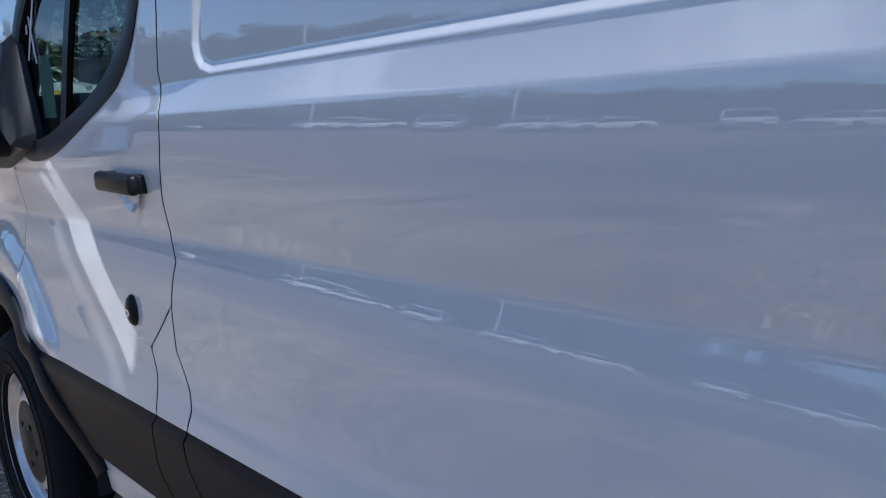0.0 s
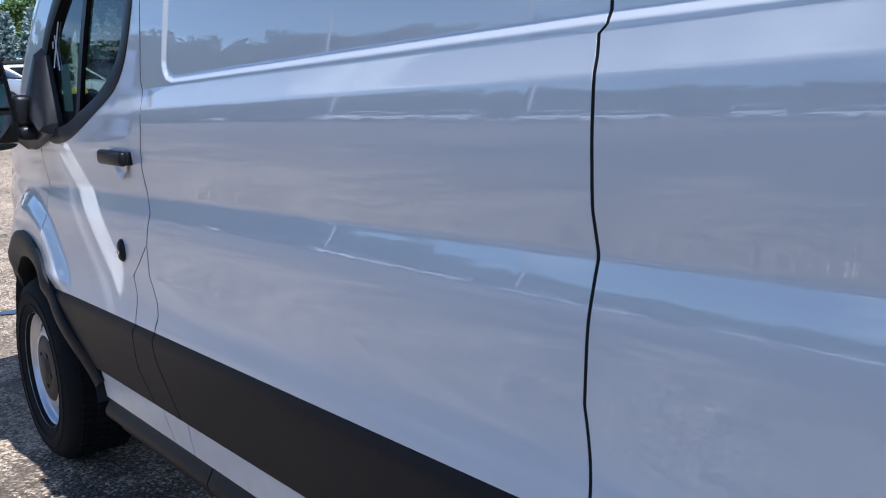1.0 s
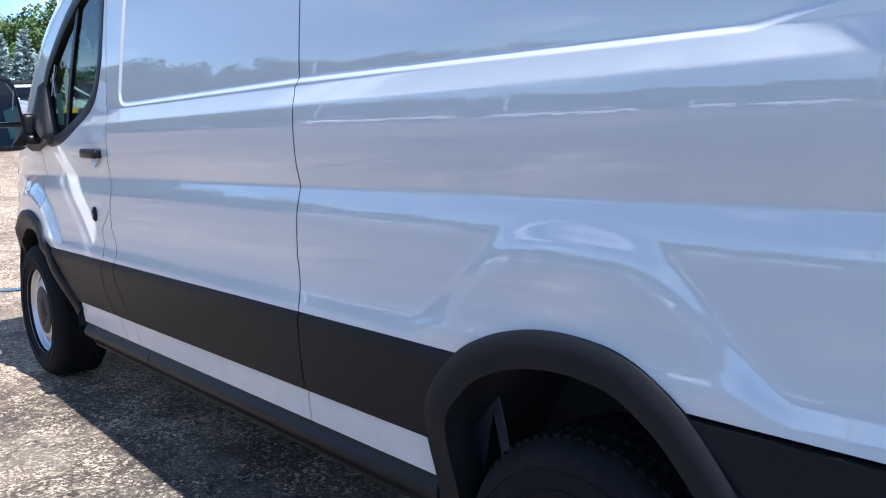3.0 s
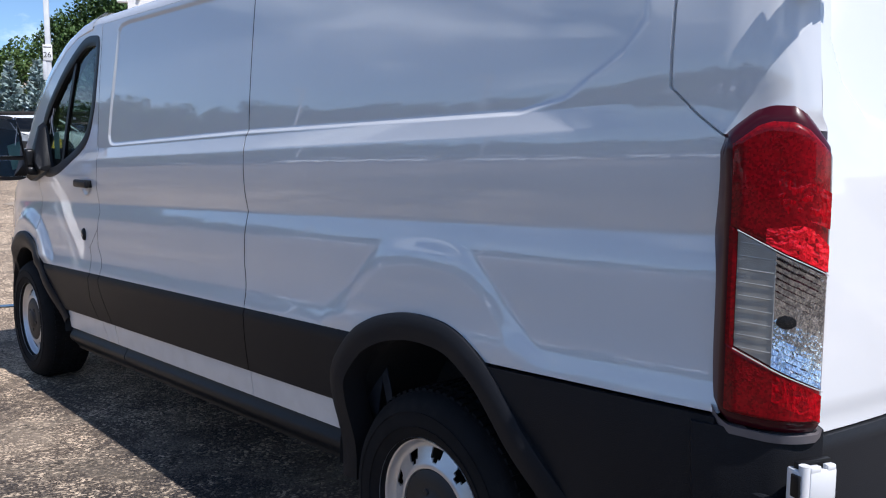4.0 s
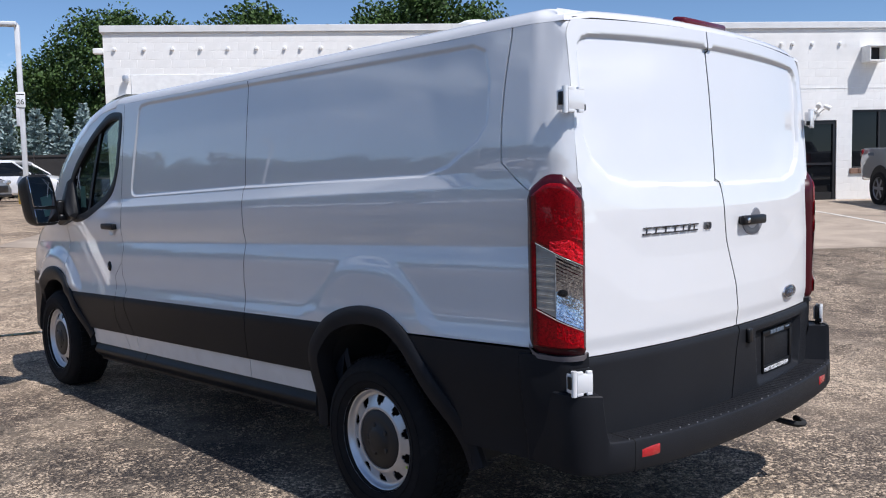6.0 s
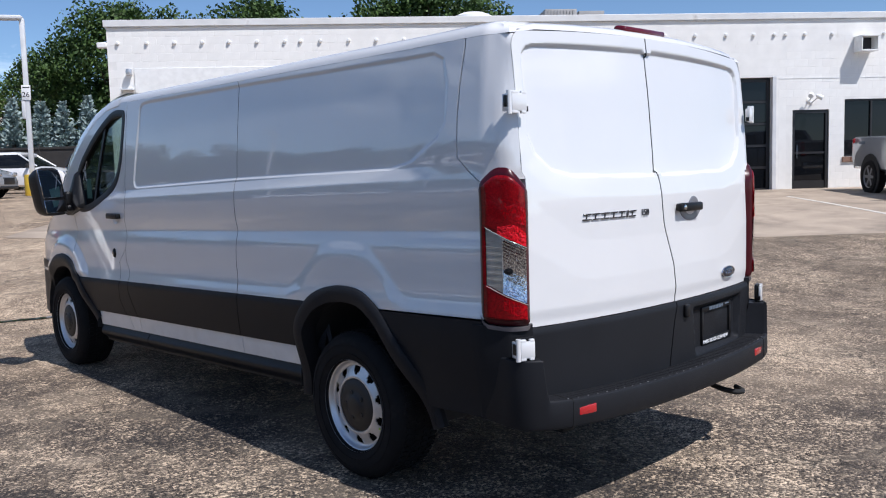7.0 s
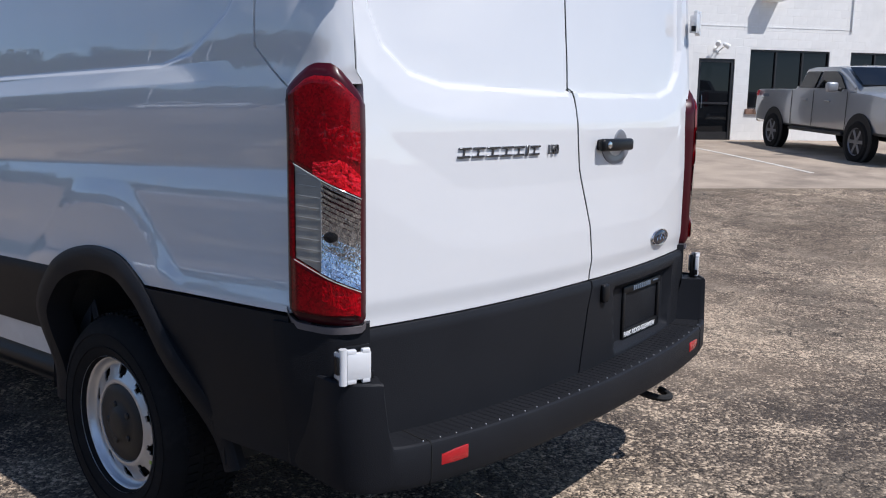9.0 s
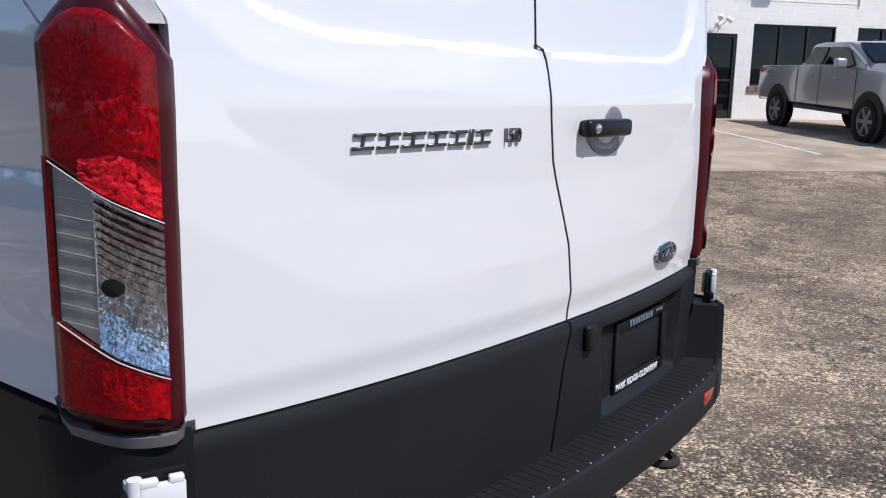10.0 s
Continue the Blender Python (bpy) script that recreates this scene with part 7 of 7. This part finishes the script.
LEAVES = leaf_material("broad_leaves", (0.022, 0.048, 0.012), (0.075, 0.13, 0.028))
LEAVES_PALE = leaf_material("pale_leaves", (0.045, 0.085, 0.02), (0.12, 0.18, 0.05))
NEEDLES = leaf_material("blue_spruce_needles", (0.15, 0.205, 0.19), (0.36, 0.44, 0.425))


def mesh_from(name, verts, faces, mat):
    me = bpy.data.meshes.new(name)
    me.from_pydata(verts, [], faces)
    me.materials.append(mat)
    for p in me.polygons:
        p.use_smooth = False
    return me


def broad_tree(height, spread, seed, mat, leaves=9000, size=0.26):
    """Tapered trunk with forking limbs, and a crown of leaf sprays gathered in uneven clumps."""
    rng = random.Random(seed)
    ob = thing("tree", "tall leafy deciduous tree with an uneven green crown", "tree", group="trees round the lot")
    bm = bmesh.new()
    th = height * 0.42
    tube(bm, [(0, 0, -0.2), (0.05, 0, th * 0.5), (0.0, 0.1, th), (0.1, 0, height * 0.75)], [0.30, 0.24, 0.19, 0.06], 10)
    clumps = []
    for i in range(26):
        a = rng.uniform(0, 2 * math.pi)
        t = rng.uniform(0.0, 1.0)
        z = height * (0.30 + 0.62 * t)
        r = spread * (0.25 + 0.75 * math.sin(math.pi * min(0.12 + 0.83 * t, 1.0))) * rng.uniform(0.55, 1.0)
        p = Vector((r * math.cos(a), r * math.sin(a), z))
        base = Vector((0, 0, max(th * 0.6, z * 0.72)))
        tube(bm, [base, base.lerp(p, 0.5) + Vector((0, 0, 0.3)), p], [0.10, 0.06, 0.02], 6)
        clumps.append((p, spread * rng.uniform(0.22, 0.42)))
    clumps.append((Vector((0, 0, height * 0.9)), spread * 0.35))
    clumps.append((Vector((0, 0, height * 0.65)), spread * 0.55))
    part("trunk", bm, BARK, ob)
    verts, faces = [], []
    for i in range(leaves):
        c, r = clumps[rng.randrange(len(clumps))]
        d = Vector((rng.gauss(0, 1), rng.gauss(0, 1), rng.gauss(0, 0.8)))
        d = d.normalized() * r * (rng.random() ** 0.4) * 1.05
        p = c + d
        n = Vector((rng.gauss(0, 1), rng.gauss(0, 1), rng.gauss(0.6, 1))).normalized()
        t = n.orthogonal().normalized()
        b = n.cross(t)
        s = size * rng.uniform(0.6, 1.3)
        k = len(verts)
        verts += [tuple(p + t * s * 0.5), tuple(p + b * s * 0.28), tuple(p - t * s * 0.5), tuple(p - b * s * 0.28)]
        faces.append((k, k + 1, k + 2, k + 3))
    crown = new("crown", mesh_from("crown", verts, faces, mat))
    crown.parent = ob
    return ob


def spruce(height, seed):
    """Conical blue spruce: whorls of drooping branches carrying needle sprays."""
    rng = random.Random(seed)
    ob = thing("spruce_tree", "blue-grey spruce tree with layered branches", "spruce", group="spruces along the fence")
    bm = bmesh.new()
    tube(bm, [(0, 0, -0.2), (0, 0, height * 0.5), (0, 0, height)], [0.17, 0.10, 0.015], 8)
    part("trunk", bm, BARK, ob)
    verts, faces = [], []
    z = 0.35
    while z < height - 0.1:
        f = 1 - z / height
        reach = height * 0.30 * f ** 0.85 + 0.08
        for i in range(int(11 + 14 * f)):
            a = rng.uniform(0, 2 * math.pi)
            rr = reach * rng.uniform(0.75, 1.12)
            d = Vector((math.cos(a), math.sin(a), 0))
            side = Vector((-d.y, d.x, 0))
            for k in range(int(8 + 18 * f)):
                t = rng.uniform(0.15, 1.0)
                p = d * rr * t + side * rng.uniform(-0.16, 0.16) * (0.4 + rr * t * 0.4) + Vector((0, 0, z - 0.22 * rr * t * t + 0.10 * t + rng.uniform(-0.08, 0.08)))
                n = (Vector((rng.gauss(0, 0.9), rng.gauss(0, 0.9), 0.8)) + d * 0.7).normalized()
                q = (d * 0.8 + side * rng.uniform(-0.8, 0.8) + Vector((0, 0, rng.uniform(-0.2, 1.2)))).normalized()
                b = n.cross(q).normalized()
                s = rng.uniform(0.15, 0.30)
                m = len(verts)
                verts += [tuple(p + q * s * 0.6), tuple(p + b * s * 0.26), tuple(p - q * s * 0.5), tuple(p - b * s * 0.26)]
                faces.append((m, m + 1, m + 2, m + 3))
        z += 0.20 + 0.10 * f
    crown = new("crown", mesh_from("crown", verts, faces, NEEDLES))
    crown.parent = ob
    return ob


def stand(ob, x, y, turn, s=1.0):
    c = copy_thing(ob, pose(x, y, ground_height(x, y), 0, 0, turn))
    c.scale = (s, s, s)
    return c


def put(ob, x, y, turn=0.0, s=1.0):
    ob.matrix_world = pose(x, y, ground_height(x, y), 0, 0, turn)
    ob.scale = (s, s, s)


oak = broad_tree(13.0, 4.6, 3, LEAVES, 17000, 0.32)
ash = broad_tree(11.5, 4.2, 8, LEAVES, 15000, 0.30)
pale = broad_tree(8.0, 3.4, 15, LEAVES_PALE, 8000, 0.28)
put(oak, 19.2, 51.6, 0, 0.88)
put(ash, 17.0, 53.2, 40, 0.80)
put(pale, 15.6, 60.2, 0, 0.95)
# beyond the workshop's roof
stand(ash, 22.6, 51.0, 200, 0.98)
stand(oak, 26.6, 47.3, 60, 0.93)
stand(ash, 29.0, 36.6, 150, 0.92)
stand(oak, 31.8, 34.2, 250, 0.90)
stand(ash, 34.4, 32.4, 20, 0.93)
stand(pale, 13.0, 62.5, 80, 0.85)
stand(pale, 10.0, 65.0, 10, 0.9)
stand(pale, 6.0, 67.0, 130, 0.95)
stand(pale, 17.6, 57.0, 200, 0.8)
# spruces along the fence
s1, s2, s3 = spruce(5.0, 1), spruce(4.7, 2), spruce(4.85, 5)
put(s1, 14.72, 43.98)
put(s2, 13.75, 44.87, 30)
put(s3, 12.86, 45.71, 80)
for i, (src, s) in enumerate(((s1, 1.0), (s2, 1.04), (s3, 1.0), (s1, 1.06), (s2, 0.98), (s3, 1.08), (s1, 1.0), (s2, 1.02))):
    stand(src, 11.72 - 1.05 * i, 46.81 + 0.98 * i, 47 * i, s)
for i in range(4):
    stand((s2, s3, s1, s2)[i], 15.8 + 1.0 * i, 43.0 - 0.9 * i, 57 * i, 1.0)
# woods round the far side of the lot, seen in the paint
wood = broad_tree(12.0, 4.8, 21, LEAVES, 4500, 0.62)
put(wood, -72, 6, 0, 0.8)
for i in range(58):
    a = radians(94 + 2.8 * i)
    r = 68 + 6 * ((i * 7) % 3)
    stand(wood, r * math.cos(a), r * math.sin(a), 61 * i, 0.62 + 0.10 * ((i * 5) % 5))

# low growth under the woods
for i in range(34):
    a = radians(96 + 4.6 * i)
    c = copy_thing(wood, pose(64 * math.cos(a), 64 * math.sin(a), ground_height(64 * math.cos(a), 64 * math.sin(a)) - 1.5, 0, 0, 37 * i))
    c.name, c["label"] = "shrub", "dense green shrub at the edge of the woods"
    c["category"] = "shrub"
    c.scale = (0.95, 0.95, 0.42)
